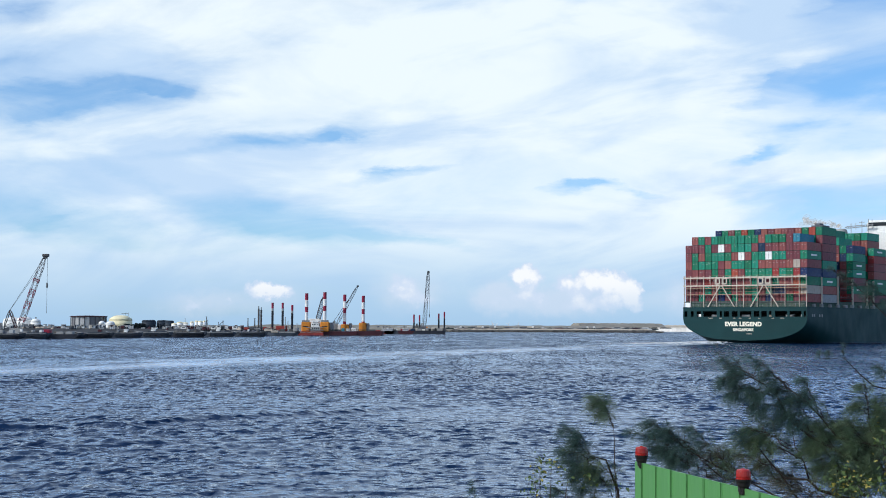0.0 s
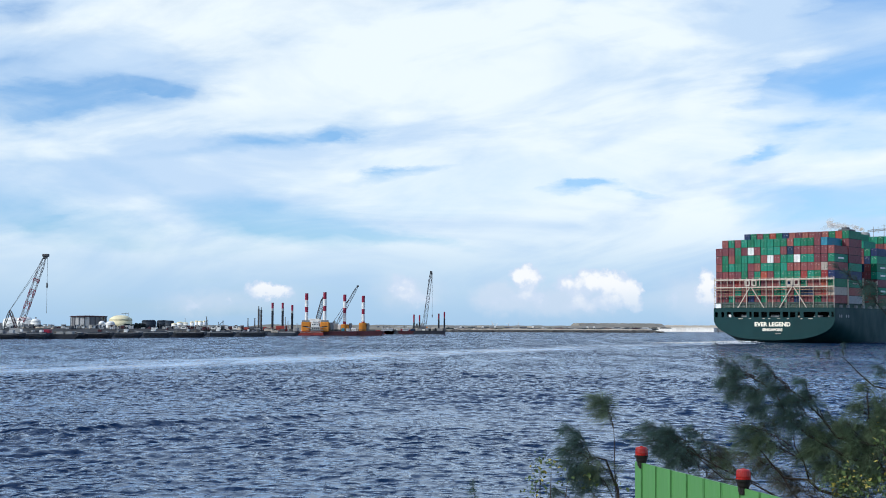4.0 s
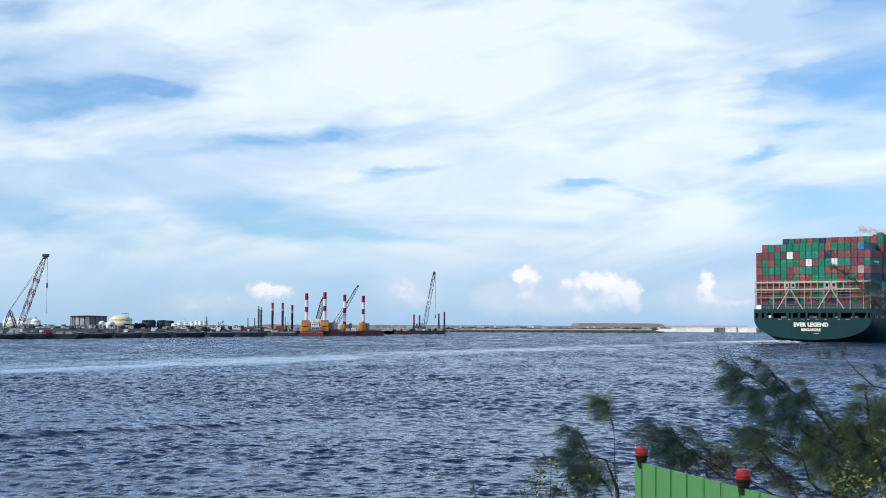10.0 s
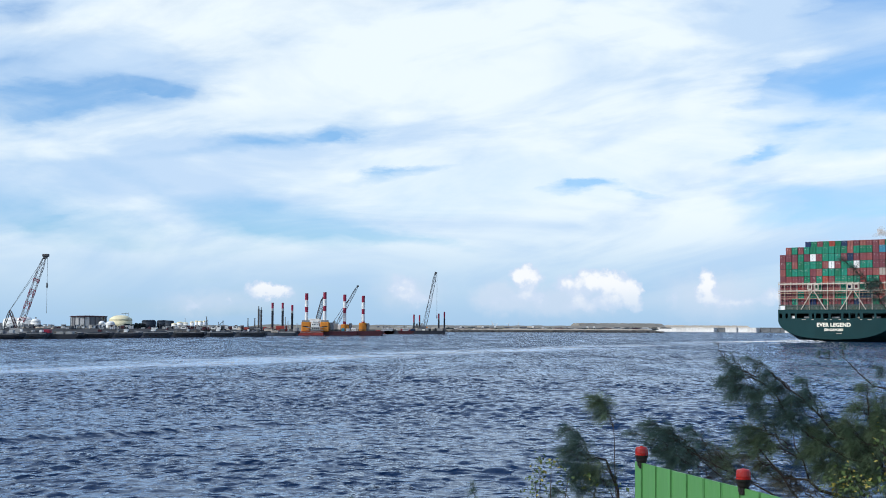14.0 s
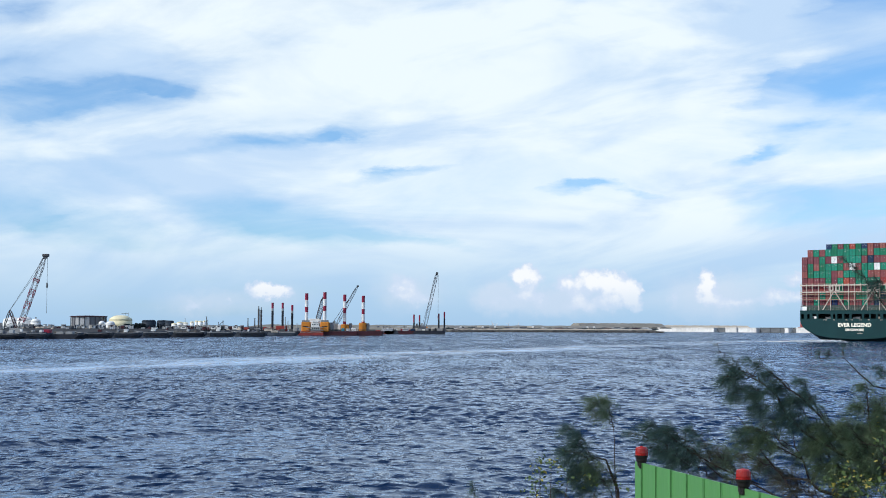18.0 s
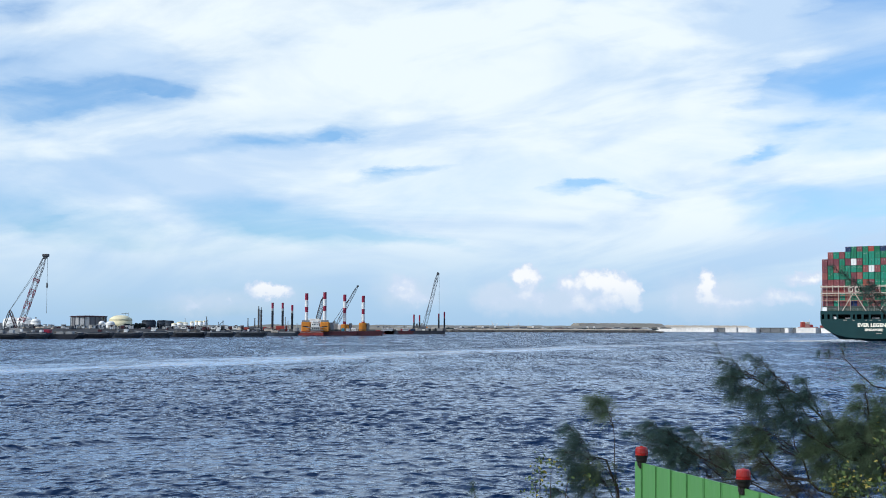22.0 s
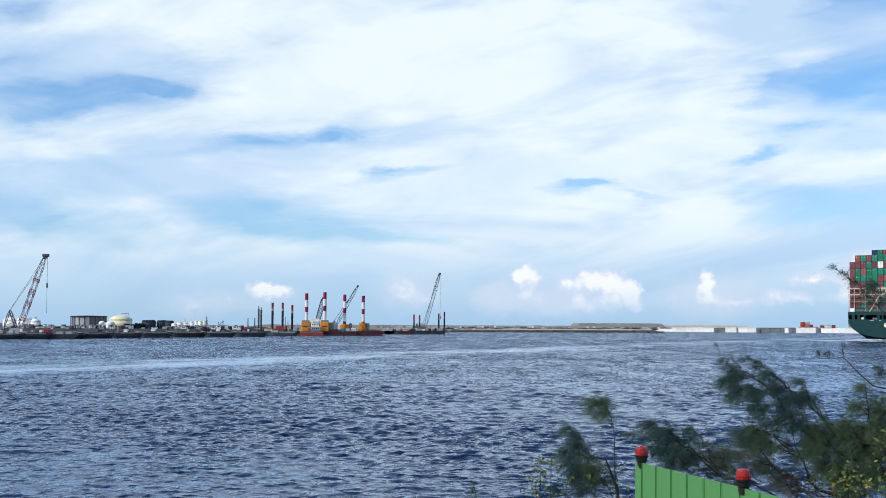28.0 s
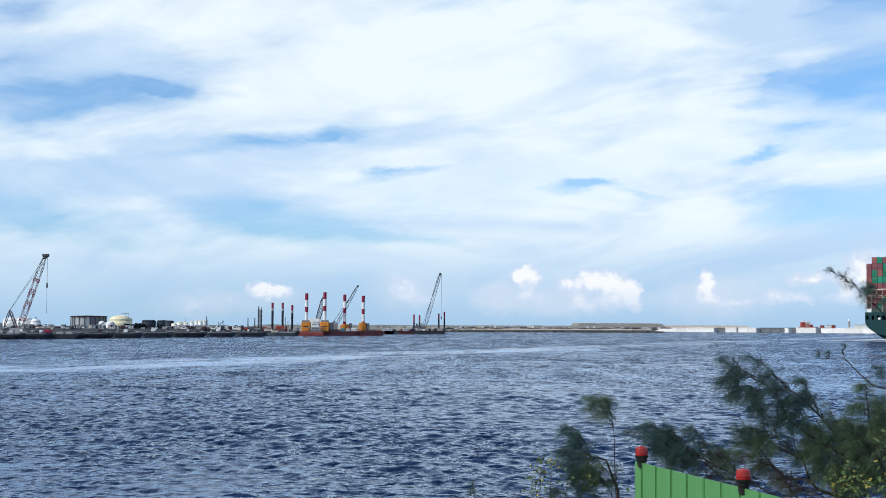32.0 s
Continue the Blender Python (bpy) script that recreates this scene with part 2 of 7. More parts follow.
RUST = (0.13, 0.06, 0.035)
M = {
    "hull_green": material("hull_green_paint", (0.005, 0.036, 0.040), 0.55, vary=0.10, grain=0.12, stain=0.3, stain_colour=(0.008, 0.030, 0.034), stain_scale=0.10, streak=1.4, spec=0.2),
    "deck": material("deck_paint", (0.05, 0.09, 0.07), 0.7, grain=0.8, stain=0.5, stain_colour=RUST),
    "dark_in": material("dark_interior_and_gap_shade", (0.03, 0.035, 0.035), 0.8, grain=1.0),
    "cream": material("cream_steel_paint", (0.52, 0.46, 0.39), 0.5, vary=0.12, grain=1.2, stain=0.5, stain_colour=(0.34, 0.24, 0.17), stain_scale=0.7),
    "rusty_rail": material("rust_stained_cream_rail", (0.33, 0.22, 0.15), 0.6, vary=0.2, grain=0.6, stain=0.6, stain_colour=(0.16, 0.07, 0.04), stain_scale=0.4),
    "white": material("white_paint", (0.78, 0.78, 0.76), 0.45, vary=0.06, grain=1.5, stain=0.25, stain_colour=(0.5, 0.46, 0.4), stain_scale=0.6),
    "letter": material("white_lettering", (0.86, 0.81, 0.68), 0.5, vary=0.04),
    "c_R": material("container_red_brown", (0.235, 0.068, 0.076), 0.55, vary=0.16, grain=0.9, stain=0.4, stain_colour=(0.07, 0.03, 0.03), stain_scale=0.5, each=0.30),
    "c_O": material("container_orange_red", (0.34, 0.055, 0.045), 0.5, vary=0.12, grain=0.9, stain=0.3, stain_colour=RUST, each=0.2),
    "c_G": material("container_green", (0.014, 0.205, 0.122), 0.5, vary=0.14, grain=0.9, stain=0.3, stain_colour=(0.02, 0.065, 0.05), stain_scale=0.5, each=0.28),
    "c_B": material("container_navy_blue", (0.012, 0.034, 0.095), 0.5, vary=0.14, grain=0.9, stain=0.3, stain_colour=(0.03, 0.03, 0.05), each=0.25),
    "c_L": material("container_light_blue", (0.04, 0.23, 0.33), 0.5, vary=0.12, grain=0.9, stain=0.3, stain_colour=(0.10, 0.16, 0.2), each=0.1),
    "c_W": material("container_white", (0.80, 0.80, 0.78), 0.5, vary=0.05, grain=0.9, stain=0.2, stain_colour=(0.5, 0.45, 0.4)),
    "c_Y": material("container_beige", (0.44, 0.38, 0.33), 0.6, vary=0.1, grain=0.9, stain=0.4, stain_colour=(0.26, 0.2, 0.16)),
    "c_S": material("container_grey", (0.30, 0.31, 0.33), 0.6, vary=0.1, grain=0.9, stain=0.3, stain_colour=RUST),
    "steel": material("dark_lattice_steel", (0.09, 0.095, 0.10), 0.6, 0.2, grain=2.0, stain=0.3, stain_colour=RUST),
    "grey_steel": material("grey_lattice_steel", (0.26, 0.27, 0.28), 0.6, 0.1, grain=2.0, stain=0.3, stain_colour=RUST),
    "red_paint": material("red_steel_paint", (0.27, 0.022, 0.052), 0.5, vary=0.12, grain=0.8, stain=0.35, stain_colour=(0.14, 0.04, 0.035)),
    "red_white": material("pale_red_lattice", (0.40, 0.22, 0.20), 0.5, vary=0.2, grain=0.5),
    "orange": material("orange_steel_paint", (0.66, 0.24, 0.035), 0.5, vary=0.12, grain=0.5, stain=0.35, stain_colour=(0.28, 0.12, 0.04), stain_scale=0.3),
    "red_hull": material("orange_red_hull", (0.30, 0.05, 0.042), 0.55, vary=0.14, grain=0.4, stain=0.5, stain_colour=(0.12, 0.05, 0.04), stain_scale=0.3),
    "black_hull": material("dark_barge_hull", (0.022, 0.026, 0.036), 0.65, vary=0.25, grain=0.4, stain=0.4, stain_colour=(0.052, 0.05, 0.056), stain_scale=0.3),
    "grey_hull": material("grey_barge_hull", (0.050, 0.062, 0.080), 0.75, vary=0.25, grain=0.35, stain=0.6, stain_colour=(0.045, 0.05, 0.06), stain_scale=0.3),
    "maroon_hull": material("dark_maroon_hull", (0.055, 0.016, 0.022), 0.6, vary=0.2, grain=0.4, stain=0.4, stain_colour=(0.05, 0.03, 0.03), stain_scale=0.3),
    "tank_pale": material("pale_tank_plate", (0.46, 0.47, 0.48), 0.6, vary=0.1, grain=0.2, stain=0.5, stain_colour=(0.3, 0.3, 0.3), stain_scale=0.2, streak=5),
    "tank_mid": material("weathered_shaded_tank_plate", (0.19, 0.195, 0.215), 0.6, vary=0.12, grain=0.2, stain=0.5, stain_colour=(0.14, 0.14, 0.15), stain_scale=0.2, streak=5),
    "concrete": material("pale_concrete", (0.74, 0.72, 0.69), 0.85, vary=0.12, grain=0.4, stain=0.5, stain_colour=(0.62, 0.59, 0.54), stain_scale=0.2, bump=0.3, bump_scale=2, each=0.12),
    "concrete_shaded": material("shaded_concrete", (0.13, 0.14, 0.15), 0.8, vary=0.2, grain=0.4, stain=0.4, stain_colour=(0.2, 0.2, 0.2), stain_scale=0.2),
    "sand": material("pale_sand_bank", (0.50, 0.43, 0.34), 0.95, vary=0.2, grain=0.05, stain=0.6, stain_colour=(0.30, 0.26, 0.20), stain_scale=0.02),
    "scrub": material("dry_scrub_bank", (0.26, 0.24, 0.205), 0.95, vary=0.3, grain=0.06, stain=0.5, stain_colour=(0.11, 0.11, 0.075), stain_scale=0.03),
    "yard": material("dark_harbour_yard", (0.052, 0.055, 0.06), 0.9, vary=0.3, grain=0.1, stain=0.6, stain_colour=(0.075, 0.08, 0.088), stain_scale=0.06),
    "stony": material("dark_stony_bank", (0.085, 0.082, 0.078), 0.95, vary=0.4, grain=0.5, stain=0.6, stain_colour=(0.17, 0.15, 0.12), stain_scale=0.15),
    "rock": material("dark_wet_rock", (0.085, 0.08, 0.075), 0.85, vary=0.3, grain=0.6, island=0.35),
    "tank_white": material("white_tank_paint", (0.86, 0.86, 0.84), 0.5, vary=0.05, grain=0.2, stain=0.3, stain_colour=(0.52, 0.48, 0.42), stain_scale=0.15, streak=4),
    "tank_cream": material("cream_tank_paint", (0.86, 0.77, 0.50), 0.5, vary=0.06, grain=0.2, stain=0.3, stain_colour=(0.58, 0.5, 0.34), stain_scale=0.15, streak=4),
    "tank_grey": material("grey_tank_shell", (0.31, 0.31, 0.31), 0.6, vary=0.1, grain=0.2, stain=0.5, stain_colour=(0.26, 0.25, 0.24), stain_scale=0.2, streak=5),
    "tank_dark": material("dark_tank_shell", (0.10, 0.105, 0.12), 0.6, vary=0.15, grain=0.2, stain=0.4, stain_colour=(0.16, 0.15, 0.15), stain_scale=0.2, streak=5),
    "tank_navy": material("dark_navy_tank", (0.022, 0.034, 0.052), 0.6, vary=0.15, grain=0.3, stain=0.4, stain_colour=(0.04, 0.05, 0.065), stain_scale=0.25, streak=4),
    "rim_maroon": material("dark_maroon_rim", (0.055, 0.026, 0.032), 0.6, vary=0.15, grain=0.3),
    "glass": material("dark_window_glass", (0.02, 0.025, 0.03), 0.08, vary=0.05, ior=1.5),
    "rope": material("steel_rope", (0.10, 0.10, 0.10), 0.6),
    "fence_green": material("green_sheet_steel", (0.086, 0.25, 0.078), 0.42, vary=0.05, grain=2.5, stain=0.35, stain_colour=(0.11, 0.26, 0.085), stain_scale=1.6, bump=0.12, bump_scale=3, streak=5),
    "fence_seam": material("green_sheet_seam", (0.05, 0.17, 0.04), 0.5, vary=0.15, grain=6),
    "black": material("black_plastic", (0.015, 0.014, 0.014), 0.45, vary=0.2, grain=30, stain=0.4, stain_colour=(0.06, 0.055, 0.05), stain_scale=12),
    "bark": material("dark_bark", (0.045, 0.036, 0.03), 0.9, vary=0.35, grain=30, bump=0.8, bump_scale=60, streak=3),
    "needle": material("casuarina_needles", (0.046, 0.089, 0.073), 0.6, vary=0.25, grain=3.0, island=0.45, stain=0.5, stain_colour=(0.066, 0.092, 0.054), stain_scale=2.2),
    "needle_olive": material("olive_needles", (0.086, 0.128, 0.070), 0.6, vary=0.25, grain=3.0, island=0.45, stain=0.5, stain_colour=(0.092, 0.106, 0.052), stain_scale=2.2),
    "needle_dry": material("browning_needles", (0.076, 0.074, 0.048), 0.7, vary=0.25, grain=5.0, island=0.4),
    "leaf": material("vine_leaf_green", (0.070, 0.105, 0.032), 0.45, vary=0.25, grain=8.0, island=0.5),
    "leaf_yellow": material("vine_leaf_yellow", (0.34, 0.29, 0.07), 0.5, vary=0.2, grain=10.0, island=0.35),
    "tree_far": material("far_dark_foliage", (0.021, 0.034, 0.040), 0.9, vary=0.3, grain=0.4, island=0.5),
    "soil": material("dry_soil", (0.16, 0.13, 0.09), 0.95, vary=0.3, grain=1.2, stain=0.5, stain_colour=(0.09, 0.10, 0.05), stain_scale=0.4, bump=0.6, bump_scale=6),
}


def lens_material():
    m = bpy.data.materials.new("red_lamp_lens")
    m.use_nodes = True
    p = m.node_tree.nodes["Principled BSDF"]
    p.inputs["Base Color"].default_value = (0.34, 0.018, 0.014, 1)
    p.inputs["Roughness"].default_value = 0.16
    p.inputs["Subsurface Weight"].default_value = 0.25
    p.inputs["Subsurface Radius"].default_value = (0.03, 0.006, 0.003)
    n = m.node_tree.nodes.new("ShaderNodeTexNoise")
    n.inputs["Scale"].default_value = 25
    r = m.node_tree.nodes.new("ShaderNodeMapRange")
    r.inputs[3].default_value, r.inputs[4].default_value = 0.08, 0.35
    m.node_tree.links.new(n.outputs["Fac"], r.inputs[0])
    m.node_tree.links.new(r.outputs[0], p.inputs["Roughness"])
    return m


M["lens"] = lens_material()


def veil_material(name, colour, density, scale):
    """Thin smoke or spray: see-through where its noise is low."""
    m = bpy.data.materials.new(name)
    m.use_nodes = True
    t = m.node_tree
    p = t.nodes["Principled BSDF"]
    p.inputs["Base Color"].default_value, p.inputs["Roughness"].default_value = (*colour, 1), 1.0
    p.inputs["Specular IOR Level"].default_value = 0.0
    c = t.nodes.new("ShaderNodeTexCoord")
    n = t.nodes.new("ShaderNodeTexNoise")
    n.inputs["Scale"].default_value, n.inputs["Detail"].default_value = scale, 6
    t.links.new(c.outputs["Object"], n.inputs["Vector"])
    r = t.nodes.new("ShaderNodeMapRange")
    r.inputs[1].default_value, r.inputs[2].default_value, r.inputs[4].default_value = 0.42, 0.68, density
    t.links.new(n.outputs["Fac"], r.inputs[0])
    t.links.new(r.outputs[0], p.inputs["Alpha"])
    return m


M["smoke"] = veil_material("brown_funnel_smoke", (0.50, 0.38, 0.28), 0.30, 0.35)
M["smoke"].node_tree.nodes["Map Range"].inputs[1].default_value = 0.30


def foam_material():
    m = veil_material("white_wake_foam", (0.86, 0.88, 0.90), 0.92, 0.5)
    m.node_tree.nodes["Map Range"].inputs[1].default_value, m.node_tree.nodes["Map Range"].inputs[2].default_value = 0.42, 0.53
    return m


M["foam"] = foam_material()


def water_material():
    m = bpy.data.materials.new("harbour_water")
    m.use_nodes = True
    t = m.node_tree
    t.nodes.remove(t.nodes["Principled BSDF"])
    deep, gloss, fresnel, both = [t.nodes.new("ShaderNode" + n) for n in ("BsdfDiffuse", "BsdfGlossy", "Fresnel", "MixShader")]
    fresnel.inputs["IOR"].default_value = 1.333
    gloss.inputs["Color"].default_value = (0.755, 0.845, 0.985, 1)
    t.links.new(fresnel.outputs[0], both.inputs[0])
    t.links.new(deep.outputs[0], both.inputs[1])
    t.links.new(gloss.outputs[0], both.inputs[2])
    t.links.new(both.outputs[0], t.nodes["Material Output"].inputs["Surface"])
    c = t.nodes.new("ShaderNodeTexCoord")

    def ripple(sx, sy, turn, detail, rough=0.55):
        mp = t.nodes.new("ShaderNodeMapping")
        mp.inputs["Scale"].default_value = (sx, sy, 1)
        mp.inputs["Rotation"].default_value = (0, 0, radians(turn))
        t.links.new(c.outputs["Object"], mp.inputs[0])
        n = t.nodes.new("ShaderNodeTexNoise")
        n.inputs["Scale"].default_value, n.inputs["Detail"].default_value, n.inputs["Roughness"].default_value = 1.0, detail, rough
        t.links.new(mp.outputs[0], n.inputs["Vector"])
        return n.outputs["Fac"]

    def maths(op, a, b):
        n = t.nodes.new("ShaderNodeMath")
        n.operation = op
        for i, v in enumerate((a, b)):
            if isinstance(v, (int, float)):
                n.inputs[i].default_value = v
            else:
                t.links.new(v, n.inputs[i])
        return n.outputs[0]

    def ranged(v, a, b, lo, hi):
        n = t.nodes.new("ShaderNodeMapRange")
        t.links.new(v, n.inputs[0])
        for i, x in enumerate((a, b, lo, hi)):
            n.inputs[i + 1].default_value = x
        return n.outputs[0]

    # Wide patches of rougher and smoother water, and slicks along the track of the ship.
    patches = ripple(0.012, 0.035, 6, 4)
    g = t.nodes.new("ShaderNodeNewGeometry")
    mp = t.nodes.new("ShaderNodeMapping")
    mp.vector_type = "TEXTURE"
    mp.inputs["Location"].default_value = (-52, 166, 0)
    mp.inputs["Rotation"].default_value = (0, 0, radians(66))
    t.links.new(g.outputs["Position"], mp.inputs[0])
    sp = t.nodes.new("ShaderNodeSeparateXYZ")
    t.links.new(mp.outputs[0], sp.inputs[0])
    # The wind ruffles the open water more than the lee under the bank.
    gp = t.nodes.new("ShaderNodeSeparateXYZ")
    t.links.new(g.outputs["Position"], gp.inputs[0])
    bend = t.nodes.new("ShaderNodeTexNoise")
    bend.inputs["Scale"].default_value, bend.inputs["Detail"].default_value = 0.02, 5
    t.links.new(g.outputs["Position"], bend.inputs["Vector"])
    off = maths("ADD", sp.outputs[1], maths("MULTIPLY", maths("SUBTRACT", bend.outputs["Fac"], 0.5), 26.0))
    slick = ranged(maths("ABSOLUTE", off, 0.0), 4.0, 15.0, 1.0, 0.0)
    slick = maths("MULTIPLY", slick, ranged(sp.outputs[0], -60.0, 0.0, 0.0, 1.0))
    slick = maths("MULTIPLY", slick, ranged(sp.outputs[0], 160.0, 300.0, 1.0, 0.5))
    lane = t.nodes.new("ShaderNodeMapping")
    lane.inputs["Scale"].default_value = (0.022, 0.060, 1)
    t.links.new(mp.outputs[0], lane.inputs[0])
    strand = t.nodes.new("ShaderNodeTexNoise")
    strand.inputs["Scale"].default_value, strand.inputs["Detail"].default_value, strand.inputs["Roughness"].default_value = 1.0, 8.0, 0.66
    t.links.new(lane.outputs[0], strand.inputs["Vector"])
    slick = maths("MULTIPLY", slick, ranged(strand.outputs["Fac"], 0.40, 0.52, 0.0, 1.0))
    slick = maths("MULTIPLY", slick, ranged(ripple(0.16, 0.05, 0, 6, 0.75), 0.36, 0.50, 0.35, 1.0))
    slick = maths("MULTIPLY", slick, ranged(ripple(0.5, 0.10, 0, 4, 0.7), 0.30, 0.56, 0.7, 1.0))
    high = maths("ADD", maths("MULTIPLY", ripple(1.5, 1.3, 20, 1, 0.4), 0.36), maths("MULTIPLY", ripple(3.2, 2.7, -16, 1, 0.4), 0.11))
    high = maths("ADD", high, maths("MULTIPLY", ripple(0.42, 0.50, 24, 2), 0.62))
    # Cat's paws: small patches, drawn out along the wind, where the ripples stand steeper or lie down.
    paws = maths("ADD", maths("MULTIPLY", maths("ADD", maths("MULTIPLY", ripple(0.22, 0.034, 0, 6, 0.75), 0.7), maths("MULTIPLY", ripple(0.05, 0.010, 0, 5, 0.75), 0.3)), 0.5), maths("MULTIPLY", ripple(2.4, 0.46, 14, 5, 0.7), 0.5))
    paws = ranged(paws, 0.43, 0.57, 0.03, 2.2)
    # A calmer stretch off the bank.
    far = maths("ADD", maths("POWER", maths("DIVIDE", maths("SUBTRACT", gp.outputs[0], 7.0), 15.0), 2.0), maths("POWER", maths("DIVIDE", maths("SUBTRACT", gp.outputs[1], 104.0), 32.0), 2.0))
    paws = maths("MULTIPLY", paws, ranged(far, 0.0, 1.4, 0.5, 1.0))
    b = t.nodes.new("ShaderNodeBump")
    b.inputs["Distance"].default_value = 1.0
    t.links.new(maths("MULTIPLY", ranged(patches, 0.35, 0.65, 0.55, 1.0), maths("MULTIPLY", ranged(slick, 0.0, 1.0, 1.0, 0.14), maths("MULTIPLY", paws, ranged(gp.outputs[1], 110.0, 420.0, 0.8, 1.7)))), b.inputs["Strength"])
    t.links.new(high, b.inputs["Height"])
    for node in (deep, gloss, fresnel):
        t.links.new(b.outputs[0], node.inputs["Normal"])
    mix = t.nodes.new("ShaderNodeMix")
    mix.data_type = "RGBA"
    mix.inputs[6].default_value, mix.inputs[7].default_value = (0.002, 0.013, 0.045, 1), (0.003, 0.020, 0.064, 1)
    t.links.new(patches, mix.inputs[0])
    # Foam residue and the slick's bright sky reflection are painted in as pale colour.
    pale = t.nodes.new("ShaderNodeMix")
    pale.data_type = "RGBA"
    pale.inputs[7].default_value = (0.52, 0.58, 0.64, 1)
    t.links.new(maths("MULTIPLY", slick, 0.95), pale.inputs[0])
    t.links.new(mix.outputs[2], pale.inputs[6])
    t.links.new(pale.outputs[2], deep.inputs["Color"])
    t.links.new(ranged(slick, 0.0, 1.0, 0.12, 0.06), gloss.inputs["Roughness"])
    return m


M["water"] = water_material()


def lee_material():
    """Calmer water in the shelter of the hull, mirroring it; it thins out to nothing at its edges."""
    m = bpy.data.materials.new("sheltered_water")
    m.use_nodes = True
    t = m.node_tree
    t.nodes.remove(t.nodes["Principled BSDF"])
    deep, gloss, fresnel, both, clear, thin = [t.nodes.new("ShaderNode" + n) for n in ("BsdfDiffuse", "BsdfGlossy", "Fresnel", "MixShader", "BsdfTransparent", "MixShader")]
    deep.inputs["Color"].default_value = (0.006, 0.020, 0.045, 1)
    gloss.inputs["Color"].default_value, gloss.inputs["Roughness"].default_value = (0.77, 0.855, 1.0, 1), 0.16
    fresnel.inputs["IOR"].default_value = 1.333
    c = t.nodes.new("ShaderNodeTexCoord")
    mp = t.nodes.new("ShaderNodeMapping")
    mp.inputs["Scale"].default_value = (0.22, 0.30, 1)
    t.links.new(c.outputs["Object"], mp.inputs[0])
    n = t.nodes.new("ShaderNodeTexNoise")
    n.inputs["Scale"].default_value, n.inputs["Detail"].default_value = 1.0, 5.0
    t.links.new(mp.outputs[0], n.inputs["Vector"])
    b = t.nodes.new("ShaderNodeBump")
    b.inputs["Strength"].default_value, b.inputs["Distance"].default_value = 0.5, 0.2
    t.links.new(n.outputs["Fac"], b.inputs["Height"])
    for node in (deep, gloss, fresnel):
        t.links.new(b.outputs[0], node.inputs["Normal"])
    sp = t.nodes.new("ShaderNodeSeparateXYZ")
    t.links.new(c.outputs["Object"], sp.inputs[0])
    fac = n.outputs["Fac"]
    for k, (axis, a, z, lo, hi) in enumerate(((0, 46.0, 150.0, 1.0, 0.0), (0, 14.0, 30.0, 0.0, 1.0), (1, -14.0, 14.0, 0.0, 1.0), (1, 200.0, 300.0, 1.0, 0.0), (None, 0.25, 0.5, 0.5, 0.92))):
        r = t.nodes.new("ShaderNodeMapRange")
        r.interpolation_type = "SMOOTHSTEP"
        t.links.new(sp.outputs[axis] if axis is not None else n.outputs["Fac"], r.inputs[0])
        for i, v in enumerate((a, z, lo, hi)):
            r.inputs[i + 1].default_value = v
        if k:
            mul = t.nodes.new("ShaderNodeMath")
            mul.operation = "MULTIPLY"
            t.links.new(fac, mul.inputs[0])
            t.links.new(r.outputs[0], mul.inputs[1])
            fac = mul.outputs[0]
        else:
            fac = r.outputs[0]
    t.links.new(fresnel.outputs[0], both.inputs[0])
    t.links.new(deep.outputs[0], both.inputs[1])
    t.links.new(gloss.outputs[0], both.inputs[2])
    t.links.new(fac, thin.inputs[0])
    t.links.new(clear.outputs[0], thin.inputs[1])
    t.links.new(both.outputs[0], thin.inputs[2])
    t.links.new(thin.outputs[0], t.nodes["Material Output"].inputs["Surface"])
    return m


M["lee"] = lee_material()


# ---- shape helpers ----
def part(name, bm, mat, parent=None, label="", smooth=False):
    me = bpy.data.meshes.new(name)
    bm.to_mesh(me)
    bm.free()
    for poly in me.polygons:
        poly.use_smooth = smooth
    me.materials.append(M[mat] if isinstance(mat, str) else mat)
    ob = new(name, me)
    if parent:
        ob.parent = parent
    if label:
        ob["label"] = label
    return ob


def share(ob_name, me, parent, loc, rz=0.0, label=""):
    ob = new(ob_name, me)
    ob.parent = parent
    ob.location = loc
    ob.rotation_euler = (0, 0, rz)
    if label:
        ob["label"] = label
    return ob


def thing(name, loc, label, category, group="", rz=0.0):
    ob = new(name)
    ob.location = loc
    ob.rotation_euler = (0, 0, rz)
    ob.empty_display_size = 0.5
    return tagged(ob, label, category, group)


def box(bm, x0, x1, y0, y1, z0, z1, bevel=0.0):
    vs = bmesh.ops.create_cube(bm, size=1)["verts"]
    for v in vs:
        v.co = Vector((x0 + (v.co.x + 0.5) * (x1 - x0), y0 + (v.co.y + 0.5) * (y1 - y0), z0 + (v.co.z + 0.5) * (z1 - z0)))
    if bevel:
        es = list({e for v in vs for e in v.link_edges})
        bmesh.ops.bevel(bm, geom=es, offset=bevel, segments=1, affect="EDGES", profile=0.5)
    return bm


